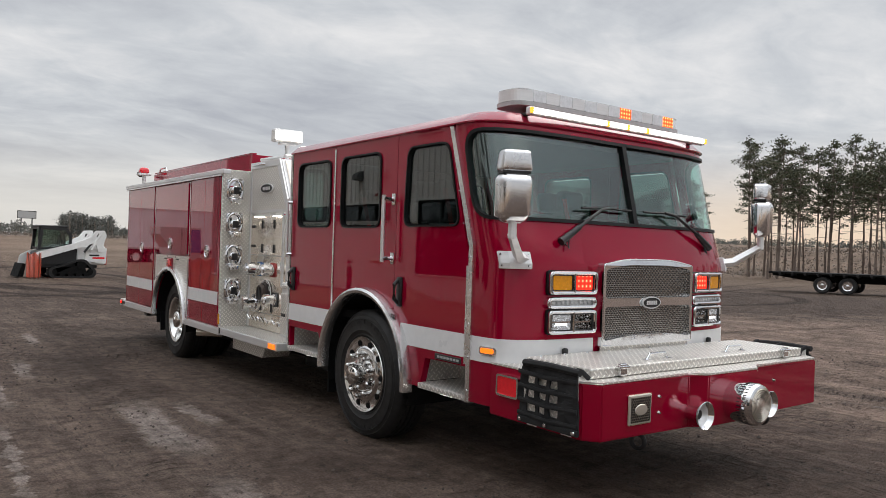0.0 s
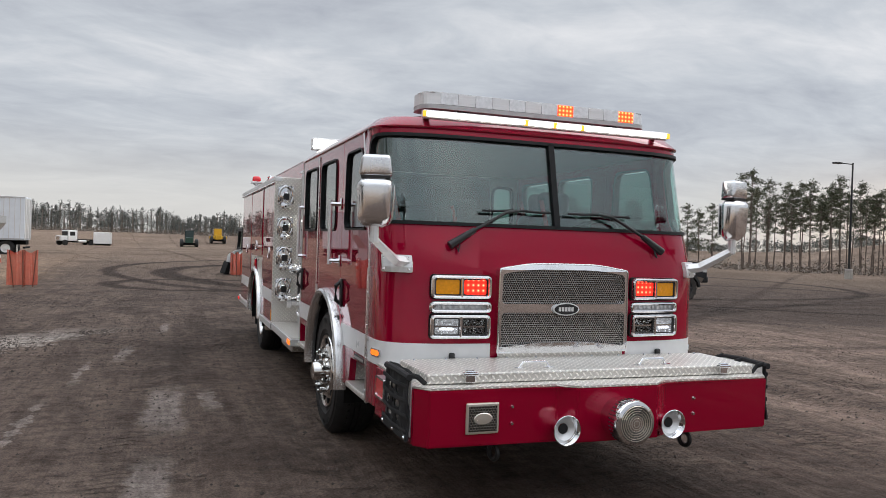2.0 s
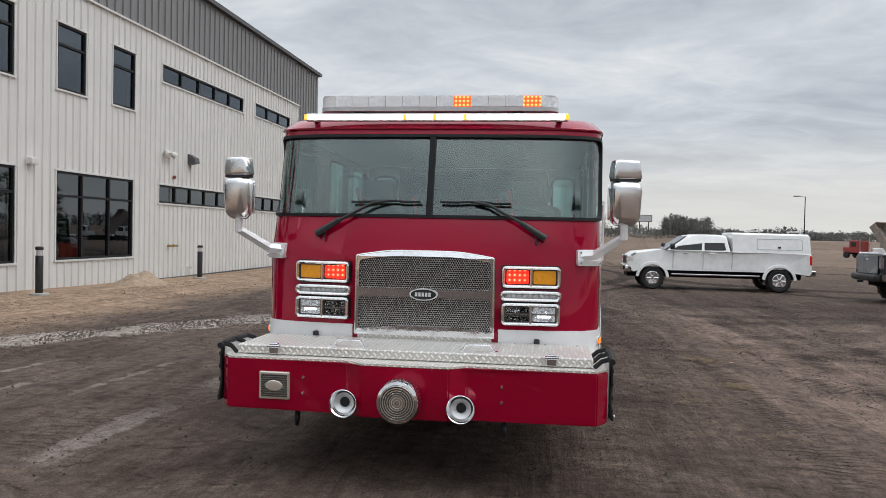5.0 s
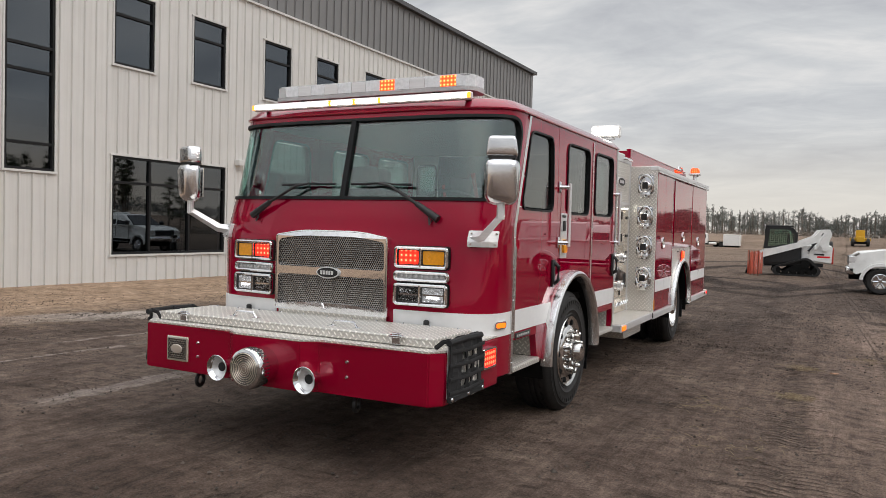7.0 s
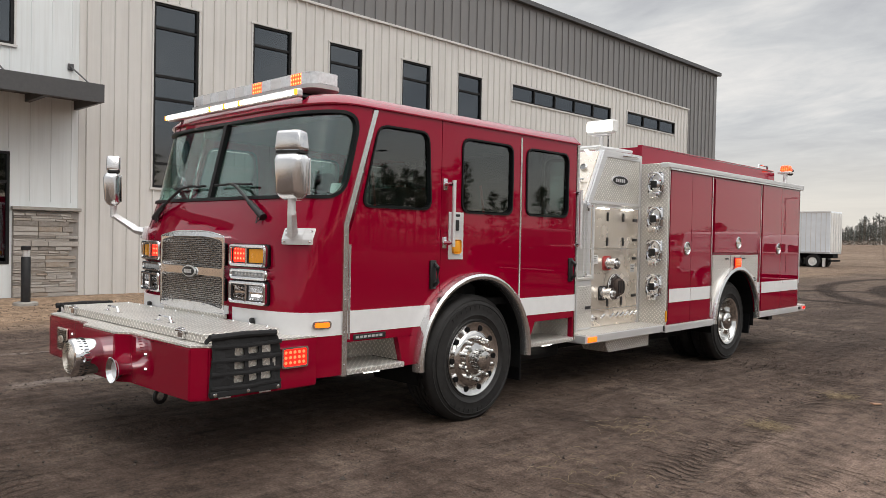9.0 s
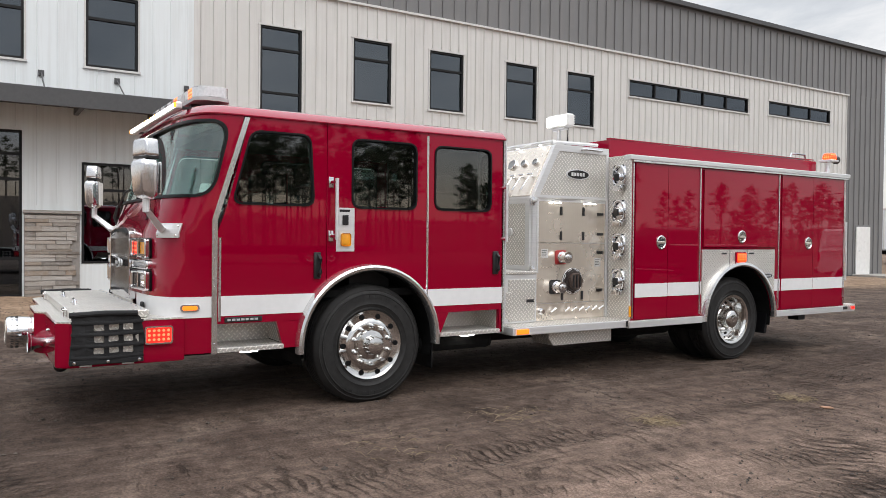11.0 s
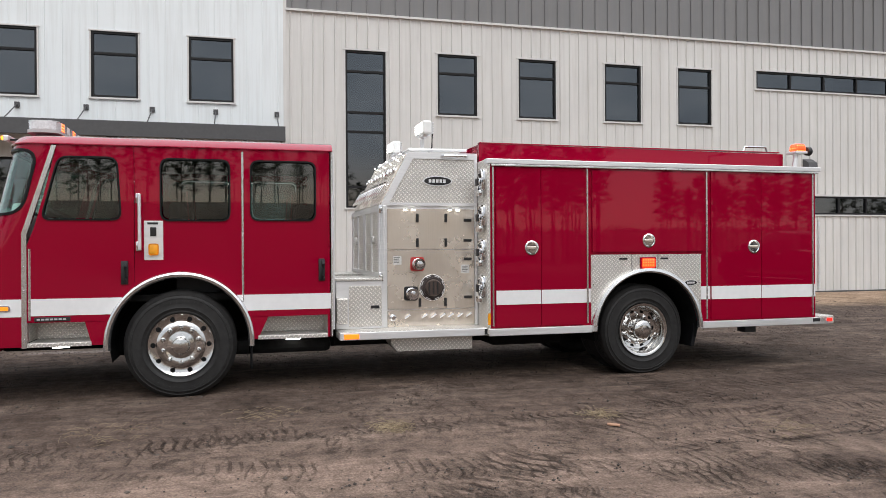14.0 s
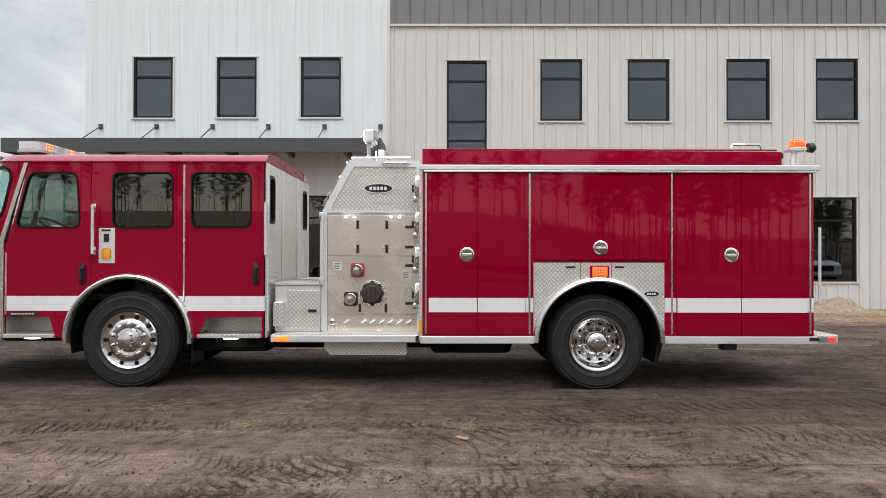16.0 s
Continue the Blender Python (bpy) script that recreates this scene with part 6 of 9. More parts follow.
for k in range(12):
    x = CX - 0.82 + 0.15 * k
    b = tube(B(), [tuple(slope(x, 0.40, 0.012)), tuple(slope(x, 0.36, 0.05)), tuple(slope(x - 0.03, 0.10, 0.06))], 0.009, 8)
    tube(b, [tuple(slope(x - 0.04, 0.41, 0.05)), tuple(slope(x + 0.04, 0.41, 0.05))], 0.010, 8)
    part("valve_lever", b, CHROME, ph, "chrome valve lever", smooth=True)
for k in range(5):
    x = CX - 0.78 + 0.39 * k
    part("gauge_lamp", slab(rrect(x - 0.018, 0.962, x + 0.018, 0.980, 0.006, 2), [], 0.02, lambda u, v, n: slope(u, v, 0.05 + n)), LED_WHITE, ph, "lit white panel lamp")
pale_cuts = [rrect(u, 1.15, u + 0.37, 1.80, 0.02) for u in (-0.88, -0.45, 0.08, 0.51)]
ff = part("front_frame", slab(rect(-PH + 0.015, 1.105, PH - 0.015, 1.858), pale_cuts, 0.02, lambda u, v, n: Vector((CX + u, 7.416 - n, v))), ALU, ph, "satin aluminium door frame")
for cut in pale_cuts:
    part("front_door", slab(cut, [], 0.006, lambda u, v, n: Vector((CX + u, 7.430 - n, v))), TREAD, ff, "diamond-plate compartment door")
for x in (-0.62, 0.62):
    part("vent", lathe(B(), [(0.045, 0.0), (0.045, 0.02), (0.036, 0.024), (0.0, 0.02)], (CX + x, 7.424, 1.50), (0, -1, 0), 24), SILLM, ff, "round white vent", smooth=True)


def disc(c, axis, prof, seg=28):
    return lathe(B(), prof, c, axis, seg)


def pump_panel(s):
    f = lambda u, v, n: Vector((CX + s * (PH + n), u, v))
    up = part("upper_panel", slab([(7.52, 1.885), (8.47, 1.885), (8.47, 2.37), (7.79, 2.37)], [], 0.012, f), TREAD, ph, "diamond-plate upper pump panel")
    fr = slab([(7.44, 1.86), (8.50, 1.86), (8.50, 2.43), (7.735, 2.43)], [[(7.53, 1.89), (8.465, 1.89), (8.465, 2.36), (7.785, 2.36)]], 0.02, lambda u, v, n: f(u, v, n + 0.012))
    part("panel_frame", fr, ALU, up, "satin aluminium panel frame")
    oval_badge(up, 8.055, 2.125, 0.165, 0.055, lambda u, v, n: f(u, v, n + 0.012))
    b = tube(B(), [(CX + s * (PH + 0.012), 8.10, 2.395), (CX + s * (PH + 0.05), 8.12, 2.395), (CX + s * (PH + 0.05), 8.36, 2.395), (CX + s * (PH + 0.012), 8.38, 2.395)], 0.014, 8)
    part("grab_rail", b, CHROME, up, smooth=True)
    mid = part("valve_panel", slab(rect(7.505, 1.395, 8.465, 1.825), [], 0.010, f), STEEL, ph, "brushed stainless pump panel")
    mid2 = part("valve_panel", slab(rect(7.505, 0.76, 8.465, 1.385), [], 0.010, f), STEEL, ph, "brushed stainless pump panel")
    low = part("drain_panel", slab(rect(7.505, 0.575, 8.465, 0.75), [], 0.010, f), STEEL, ph, "stainless drain-valve panel")
    part("corner_post", bx(CX + s * (PH - 0.03), CX + s * (PH + 0.014), 7.435, 7.50, 0.575, 1.86, 0.006), ALU, ph)
    part("corner_post", bx(CX + s * (PH - 0.03), CX + s * (PH + 0.014), 8.47, 8.50, 0.575, 1.86, 0.004), ALU, ph)
    b = B()
    for y, z in ((7.83, 1.73), (8.145, 1.73), (7.83, 1.467), (8.145, 1.467), (7.855, 0.827), (8.137, 0.827)):
        box(b, CX + s * PH, CX + s * (PH + 0.012), y - 0.015, y + 0.015, z - 0.046, z + 0.046, 0.004, 1)
    for z in (1.707, 1.489, 1.288, 0.876):
        box(b, CX + s * PH, CX + s * (PH + 0.012), 8.345, 8.435, z - 0.015, z + 0.015, 0.004, 1)
    part("latches", b, BLACK, mid, "black panel latches")
    for y, z in ((7.61, 1.28), (8.36, 1.18)):
        lab = part("label", bx(CX + s * PH, CX + s * (PH + 0.003), y - 0.046, y + 0.046, z - 0.046, z + 0.046), SILLM, mid2, "small white instruction label")
        b = B()
        for k in range(4):
            box(b, CX + s * (PH + 0.003), CX + s * (PH + 0.0042), y - 0.036, y + 0.03 - 0.012 * (k % 2), z + 0.026 - 0.018 * k, z + 0.032 - 0.018 * k)
        part("lettering", b, BLACK, lab, "dark bars of writing")
    for y in (7.70, 7.79, 8.19, 8.28):
        part("panel_lamp", bx(CX + s * (PH + 0.004), CX + s * (PH + 0.04), y - 0.014, y + 0.014, 1.808, 1.820, 0.004), LED_WHITE, mid, "lit white panel lamp")
    ax = (s, 0, 0)

    def outlet(y, z, plate_m, rad=0.062, tip=0.13):
        pl2 = part("outlet_plate", slab(rrect(y - 0.075, z - 0.075, y + 0.075, z + 0.075, 0.03), [], 0.012, lambda u, v, n: f(u, v, n + 0.011)), plate_m, mid2, "square outlet plate")
        part("outlet", disc((CX + s * PH, y, z), ax, [(rad, 0), (rad, 0.03), (rad * 0.8, 0.035), (rad * 0.8, 0.075), (rad * 0.95, 0.08), (rad * 0.95, tip), (rad * 0.6, tip), (0, tip)]), CHROME, pl2, "chrome hose outlet", smooth=True)
        part("cap", disc((CX + s * (PH + tip), y, z), ax, [(rad * 0.55, 0), (rad * 0.5, 0.02), (0, 0.024)]), SATIN_CHROME, pl2, smooth=True)

    outlet(7.828, 1.238, simple("red_plate", (0.4, 0.03, 0.03), 0.5))
    outlet(7.757, 0.926, BLACK)
    part("intake_ring", disc((CX + s * PH, 7.99, 0.985), ax, [(0.135, 0), (0.135, 0.018), (0.105, 0.022), (0.105, 0.05), (0.0, 0.05)], 36), simple("dark_intake_ring", (0.045, 0.034, 0.032), 0.4, var=0.3), mid2, "dark suction intake ring with bright slots", smooth=True)
    b = B()
    for k in range(8):
        a = 2 * math.pi * (k + 0.5) / 8
        q_ = bx(-0.012, 0.0125, -0.026, 0.026, 0.118, 0.126)
        bmesh.ops.transform(q_, verts=q_.verts[:], matrix=Matrix.Translation((CX + s * (PH + 0.014), 7.99, 0.985)) @ Matrix.Rotation(a, 4, "X"))
        join(b, q_)
    part("slots", b, ALU, mid2, "bright slots round the intake ring")
    part("ring_edge", ring_tube(B(), [(7.99 + 0.136 * math.cos(2 * math.pi * k / 40), 0.985 + 0.136 * math.sin(2 * math.pi * k / 40)) for k in range(40)], 0.005, lambda u, v: Vector((CX + s * (PH + 0.014), u, v))), ALU, mid2, smooth=True)
    part("intake_cap", disc((CX + s * (PH + 0.05), 7.99, 0.985), ax, [(0.09, 0), (0.09, 0.025), (0.08, 0.04), (0, 0.04)], 32), simple("brown_intake_cap", (0.06, 0.04, 0.032), 0.5, var=0.25), mid2, "dull brown suction intake cap", smooth=True)
    b = B()
    for t in range(3):
        box(b, CX + s * (PH + 0.088), CX + s * (PH + 0.098), 7.93 + 0.045 * t, 7.945 + 0.045 * t, 0.92, 1.05)
    part("cap_ribs", b, BLACK, mid2)
    if s < 0:
        outlet(8.18, 1.235, BLUE, 0.07, 0.16)
        part("intake_valve", disc((CX + s * PH, 8.22, 0.86), ax, [(0.10, 0), (0.10, 0.05), (0.06, 0.06), (0.06, 0.14), (0.09, 0.15), (0.09, 0.2), (0, 0.2)], 28), CHROME, mid2, "large chrome intake valve", smooth=True)
    part("drain", disc((CX + s * PH, 7.557, 0.675), ax, [(0.036, 0), (0.036, 0.02), (0.02, 0.025), (0.02, 0.06), (0, 0.06)], 18), CHROME, low, smooth=True)
    for y in (7.715, 7.90, 7.998, 8.098, 8.192, 8.294, 8.39):
        b = tube(B(), [(CX + s * PH, y - 0.01, 0.68), (CX + s * (PH + 0.03), y - 0.01, 0.68), (CX + s * (PH + 0.035), y - 0.02, 0.68)], 0.012, 8)
        tube(b, [(CX + s * (PH + 0.032), y - 0.03, 0.665), (CX + s * (PH + 0.04), y + 0.025, 0.705)], [0.009, 0.013], 8)
        part("drain_lever", b, CHROME, low, smooth=True)
    grab_rail(s, 7.455, 1.10, 1.83, PH + 0.01, ph, 0.06, 0.014)
    # running board and what hangs under it
    b = B()
    box(b, CX + s * 0.93, CX + s * 1.295, 6.96, 8.50, 0.49, 0.568, 0.006)
    rbd = part("running_board", b, ALU, truck, "aluminium running board with tread-plate top")
    part("tread", bx(CX + s * (PH + 0.02), CX + s * 1.285, 6.98, 8.49, 0.569, 0.574), TREAD, rbd, "diamond-plate tread")
    part("marker_lamp", bx(CX + s * 1.29, CX + s * 1.305, 7.0, 7.15, 0.502, 0.552, 0.006), LED_AMBER, rbd, "lit amber running-board lamp")
    part("end_cap", bx(CX + s * 1.29, CX + s * 1.30, 8.47, 8.50, 0.50, 0.56), BLACK, rbd)
    ub = slab([(7.50, 0.42), (7.565, 0.345), (8.37, 0.345), (8.37, 0.488), (7.50, 0.488)], [], 0.30, lambda u, v, n: Vector((CX + s * (1.18 + n), u, v)))
    part("under_box", ub, TREAD, rbd, "diamond-plate box under the running board")
    # low locker between cab and pump house
    lk = part("locker", bx(CX + s * 0.30, CX + s * 1.04, 6.95, 7.432, 0.576, 1.075, 0.008), ALU, truck, "low aluminium locker with tread-plate door")
    part("locker_door", bx(CX + s * 1.04, CX + s * 1.052, 7.085, 7.425, 0.60, 1.02, 0.004, 1), TREAD, lk, "diamond-plate locker door")
    part("locker_top", bx(CX + s * 0.30, CX + s * 1.06, 6.94, 7.434, 1.076, 1.10, 0.004, 1), TREAD, lk)
    part("latch", bx(CX + s * 1.052, CX + s * 1.06, 7.31, 7.40, 0.785, 0.815), BLACK, lk)
    part("side_box", bx(CX + s * 1.041, CX + s * 1.14, 6.95, 7.06, 0.64, 0.90, 0.01), TREAD, lk)
    # side scene lamp on a short post
    y = 7.93
    x = CX + s * 0.80
    b = tube(B(), [(x, y, 2.42), (x, y, 2.64)], 0.022, 10)
    box(b, x - 0.05, x + 0.05, y - 0.04, y + 0.04, 2.425, 2.45)
    sc = part("scene_lamp", b, ALU, truck, "flood lamp on a short post", smooth=True)
    part("lamp_body", bx(x - 0.17, x + 0.17, y - 0.035, y + 0.07, 2.63, 2.775, 0.022), WHITEPAINT, sc, "white flood-lamp housing")
    part("lamp_face", bx(x - 0.155, x + 0.155, y - 0.046, y - 0.034, 2.652, 2.753, 0.006), LED_WHITE, sc, "lit white flood-lamp face")
    for k in range(5):
        part("fin", bx(x - 0.15, x + 0.15, y + 0.071, y + 0.095, 2.645 + 0.026 * k, 2.655 + 0.026 * k), ALU, sc)
    part("lamp_bracket", bx(x - 0.10, x + 0.10, y - 0.02, y + 0.04, 2.605, 2.632, 0.006), ALU, sc)
    b = tube(B(), [(x, y + 0.03, 2.70), (x + 0.02, y + 0.11, 2.66), (x + 0.03, y + 0.10, 2.50), (x + 0.02, y + 0.05, 2.43)], 0.009, 6)
    part("cable", b, BLACK, sc)


pump_panel(1)
pump_panel(-1)
b = B()
for x in (-0.9, 0.9):
    tube(b, [(CX + x, 7.75, 2.46), (CX + x, 8.40, 2.47)], 0.018, 8)
tube(b, [(CX - 0.9, 7.78, 2.47), (CX + 0.9, 7.78, 2.47)], 0.018, 8)
part("top_rail", b, ALU, ph, smooth=True)

# -- body with its lockers
RC, RR = (10.385, 0.49), 0.66
BODY = [(8.54, 0.558)] + [(9.70, 0.558)] + arc(*RC, RR, 174, 6, 22) + [(11.07, 0.558), (12.64, 0.558), (12.64, 2.30), (8.54, 2.30)]
for s in (-1, 1):
    f = lambda u, v, n, s=s: Vector((CX + s * (BW + n), u, v))
    bs = part("body_side", slab(BODY, [], 0.05, f), RED, truck, "glossy crimson body side")
    doors = ((8.605, 9.112), (9.118, 9.612), (11.205, 11.872), (11.878, 12.565))
    for y0, y1 in doors:
        d = part("locker_door", slab(rrect(y0, 0.575, y1, 2.262, 0.008, 2), [], 0.016, lambda u, v, n: f(u, v, n + 0.016)), RED, bs, "glossy crimson locker door")
        part("white_stripe", slab(rect(y0 + 0.001, 0.805, y1 - 0.001, 0.955), [], 0.003, lambda u, v, n: f(u, v, n + 0.019)), WHITE_STRIPE, d, "white reflective stripe")
    part("locker_door", slab(rrect(9.715, 1.355, 11.10, 2.245, 0.01, 2), [], 0.02, lambda u, v, n: f(u, v, n + 0.022)), RED, bs, "lift-up crimson locker door over the wheel")
    for y0, y1 in ((9.618, 9.70), (11.075, 11.198), (12.57, 12.638)):
        part("white_stripe", slab(rect(y0, 0.805, y1, 0.955), [], 0.003, lambda u, v, n: f(u, v, n + 0.003)), WHITE_STRIPE, bs)
    for y in (9.66, 11.15, 8.575, 12.60):
        part("hinge", bx(CX + s * BW, CX + s * (BW + 0.014), y - 0.009, y + 0.009, 0.58, 2.26), ALU_TRIM, bs)
    # wheel panel of tread plate round the arch
    wp_ = [(9.702, 0.56), (9.702, 1.325), (11.07, 1.325), (11.07, 0.56)] + arc(*RC, RR, 6, 174, 26)
    tp = part("wheel_panel", slab(wp_, [], 0.012, lambda u, v, n: f(u, v, n + 0.013)), TREAD, bs, "diamond-plate panel round the rear wheel")
    b = B()
    for y in (9.725 + 0.47, 10.52):
        box(b, CX + s * (BW + 0.012), CX + s * (BW + 0.016), y - 0.003, y + 0.003, 1.14, 1.325)
    for y in (10.09, 10.60):
        box(b, CX + s * (BW + 0.012), CX + s * (BW + 0.02), y - 0.05, y + 0.05, 1.268, 1.288, 0.004, 1)
    part("slots", b, BLACK, tp)
    oval_badge(tp, 10.935, 1.00, 0.085, 0.032, lambda u, v, n: f(u, v, n + 0.02), 4)
    for y in (9.725, 11.045):
        studs(tp, [(CX + s * (BW + 0.013), y, z) for z in (0.65, 0.8, 1.0, 1.2)], (s, 0, 0), 0.008)
    # arch lip
    b = B()
    prof = [(-0.025, 0.0), (-0.025, 0.045), (-0.01, 0.055), (0.022, 0.045), (0.03, 0.012), (0.03, 0.0)]
    rows_ = []
    for t in np.linspace(180, 0, 41):
        c_, s_ = math.cos(radians(t)), math.sin(radians(t))
        rows_.append([b.verts.new((CX + s * (BW + 0.012 + pn), RC[0] + (RR + pr) * c_, RC[1] + (RR + pr) * s_)) for pr, pn in prof])
    for ra, rbb in zip(rows_, rows_[1:]):
        for k in range(len(prof)):
            b.faces.new((ra[k - 1], ra[k], rbb[k], rbb[k - 1]))
    b.faces.new(rows_[0])
    b.faces.new(rows_[-1])
    part("wheel_arch", b, ALU_TRIM, truck, "polished rear wheel-arch trim", smooth=True)
    b = B()
    ra = [[b.verts.new((CX + s * xx, RC[0] + 0.645 * math.cos(radians(t)), RC[1] + 0.645 * math.sin(radians(t)))) for t in np.linspace(190, -10, 25)] for xx in (BW - 0.01, 0.55)]
    for k in range(24):
        b.faces.new((ra[0][k], ra[0][k + 1], ra[1][k + 1], ra[1][k]))
    b.faces.new(ra[1])
    part("wheel_well", b, UNDER, truck, "black rear wheel-well liner")
    b = B()
    join(b, slab([(10.98, 0.95), (11.05, 0.95), (11.10, 0.56), (11.02, 0.27), (10.98, 0.27), (11.04, 0.6)], [], 0.45, lambda u, v, n: f(u, v, n - 0.06)))
    part("mud_flap", b, RUBBER, truck, "black rear mud flap")
    # red flasher over the rear wheel
    fb = part("flasher_bezel", bx(CX + s * (BW + 0.013), CX + s * (BW + 0.03), 10.29, 10.49, 1.165, 1.295, 0.01), RED, tp, "red flasher housing")
    part("flasher_lens", bx(CX + s * (BW + 0.03), CX + s * (BW + 0.045), 10.31, 10.47, 1.18, 1.28, 0.012), LED_ORANGE if s > 0 else LENS_RED, tp, "lit orange-red flasher lens" if s > 0 else "red flasher lens", smooth=True)
    # round flush latches
    for y, z, off in ((9.005, 1.405, 0.016), (10.40, 1.478, 0.022), (11.77, 1.405, 0.016)):
        b = lathe(B(), [(0.078, 0), (0.078, 0.008), (0.066, 0.014), (0.058, 0.004), (0, 0.004)], (CX + s * (BW + off), y, z), (s, 0, 0), 30)
        lt = part("latch_ring", b, CHROME, bs, "round chrome flush latch", smooth=True)
        b = B()
        box(b, CX + s * (BW + off + 0.004), CX + s * (BW + off + 0.016), y - 0.052, y + 0.052, z - 0.014, z + 0.014, 0.006)
        part("latch_bar", b, STEEL, lt)
    # lower rails and top edge
    for y0, y1 in ((8.52, 9.705), (11.075, 12.86)):
        part("lower_rail", bx(CX + s * (BW - 0.1), CX + s * (BW + 0.03), y0, y1, 0.478, 0.555, 0.006), ALU, bs, "aluminium lower rail")
    part("drip_rail", bx(CX + s * (BW - 0.06), CX + s * (BW + 0.035), 8.50, 12.70, 2.29, 2.345, 0.008), ALU, bs, "aluminium drip rail")
    part("drip_lip", bx(CX + s * (BW + 0.018), CX + s * (BW + 0.04), 8.55, 12.66, 2.266, 2.286, 0.004), ALU_TRIM, bs)
    # bulkhead facing forward, with four chrome hose-tool brackets
    bk = part("bulkhead", bx(CX + s * 0.955, CX + s * (BW + 0.025), 8.505, 8.54, 0.5, 2.34, 0.004, 1), TREAD, truck, "diamond-plate bulkhead with chrome brackets")
    for z in (2.115, 1.735, 1.37, 0.99):
        c = (CX + s * 1.165, 8.495, z)
        b = B()
        tube(b, [(c[0] + 0.085 * math.sin(a), c[1] - 0.02, c[2] + 0.115 * math.cos(a)) for a in np.linspace(-2.35, 2.35, 23)], 0.017, 8)
        br = part("tool_bracket", b, CHROME, bk, "oval chrome hose-tool bracket", smooth=True)
        b = B()
        box(b, c[0] - 0.095, c[0] + 0.095, c[1] - 0.012, c[1] + 0.01, z - 0.11, z + 0.125, 0.03, 2)
        lathe(b, [(0.042, 0), (0.05, 0.03), (0.03, 0.05), (0.0, 0.055)], (c[0], c[1] - 0.01, z - 0.01), (0, -1, 0), 16)
        box(b, c[0] - 0.06, c[0] + 0.06, c[1] - 0.06, c[1] - 0.005, z - 0.16, z - 0.095, 0.012)
        part("bracket_plate", b, CHROME, br, smooth=True)
        b = B()
        box(b, c[0] - 0.035, c[0] + 0.035, c[1] - 0.07, c[1] - 0.05, z - 0.05, z + 0.03, 0.008)
        part("bracket_catch", b, BLACK, br)
    part("bulkhead_lamp", bx(CX + s * (BW + 0.0255), CX + s * (BW + 0.034), 8.508, 8.536, 0.60, 0.72), LENS_AMBER, bk)
    # hose-bed wall on top
    hbw = slab([(8.53, 2.30), (12.45, 2.30), (12.45, 2.535), (8.53, 2.545)], [], 0.05, lambda u, v, n: Vector((CX + s * (0.955 + n), u, v)))
    hb = part("hose_bed_wall", hbw, RED, truck, "crimson hose-bed side wall")
    part("hose_bed_cap", bx(CX + s * 0.90, CX + s * 0.962, 8.53, 12.40, 2.546, 2.56, 0.004, 1), RED, hb)
    part("top_deck", bx(CX + s * 0.957, CX + s * (BW - 0.06), 8.54, 12.63, 2.305, 2.335), TREAD, truck, "diamond-plate walk on the body top")
    # rear beacon on its stand
    x, y = CX + s * 1.09, 12.55
    b = B()
    box(b, x - 0.09, x + 0.09, y - 0.10, y + 0.07, 2.52, 2.55, 0.006)
    tube(b, [(x, y - 0.05, 2.34), (x, y - 0.02, 2.53)], 0.03, 10)
    bc = part("beacon", b, ALU, truck, "rear beacon on an aluminium stand")
    b = B()
    box(b, x - 0.07, x + 0.07, y - 0.075, y + 0.075, 2.552, 2.645, 0.03, 3)
    for v in b.verts:
        k = (v.co.z - 2.55) / 0.1
        v.co.x = x + (v.co.x - x) * (1.1 - 0.25 * k)
        v.co.y = y + (v.co.y - y) * (1.1 - 0.25 * k)
    part("beacon_lens", b, LED_ORANGE if s > 0 else LENS_RED, bc, "lit amber beacon lens" if s > 0 else "red beacon lens", smooth=True)
    b = B()
    lathe(b, [(0.05, 0), (0.055, 0.05), (0.03, 0.08)], (x, y + 0.12, 2.56), (0, 1, 0), 16)
    part("work_lamp", b, BLACK, bc, smooth=True)
    b = tube(B(), [(CX + s * 0.93, 11.90, 2.56), (CX + s * 0.93, 11.92, 2.615), (CX + s * 0.93, 12.22, 2.615), (CX + s * 0.93, 12.24, 2.56)], 0.013, 8)
    part("rail", b, CHROME, hb, smooth=True)

bf = B()
box(bf, CX - 0.95, CX + 0.95, 8.54, 8.58, 0.6, 2.54)
part("hose_bed_front", bf, RED, truck, "crimson hose-bed front wall")
part("hose_bed_cover", bx(CX - 0.90, CX + 0.90, 8.58, 12.5, 2.47, 2.53, 0.01), simple("black_vinyl_cover", (0.02, 0.02, 0.021), 0.7, bump=0.3), truck, "black vinyl hose-bed cover")
part("roof_hatch", bx(CX + 0.2, CX + 0.75, 10.2, 10.8, 2.53, 2.575, 0.015), BLACK, truck)
rw = B()
box(rw, CX - BW + 0.01, CX + BW - 0.01, 12.60, 12.645, 0.56, 2.30)
rear_w = part("body_rear", rw, TREAD, truck, "diamond-plate rear wall of the body")
for s in (-1, 1):
    for z, mm in ((1.25, LENS_RED), (1.05, LENS_AMBER), (0.85, LENS_CLEAR)):
        part("tail_lamp", bx(CX + s * 1.0, CX + s * 1.2, 12.646, 12.67, z - 0.075, z + 0.075, 0.01), mm, rear_w)
    part("rear_rail", tube(B(), [(CX + s * 1.24, 12.72, 0.9), (CX + s * 1.24, 12.72, 1.7)], 0.016, 8), ALU, rear_w)
tb = part("tailboard", bx(CX - 1.30, CX + 1.30, 12.66, 12.88, 0.48, 0.575, 0.01), TREAD, truck, "diamond-plate tailboard")
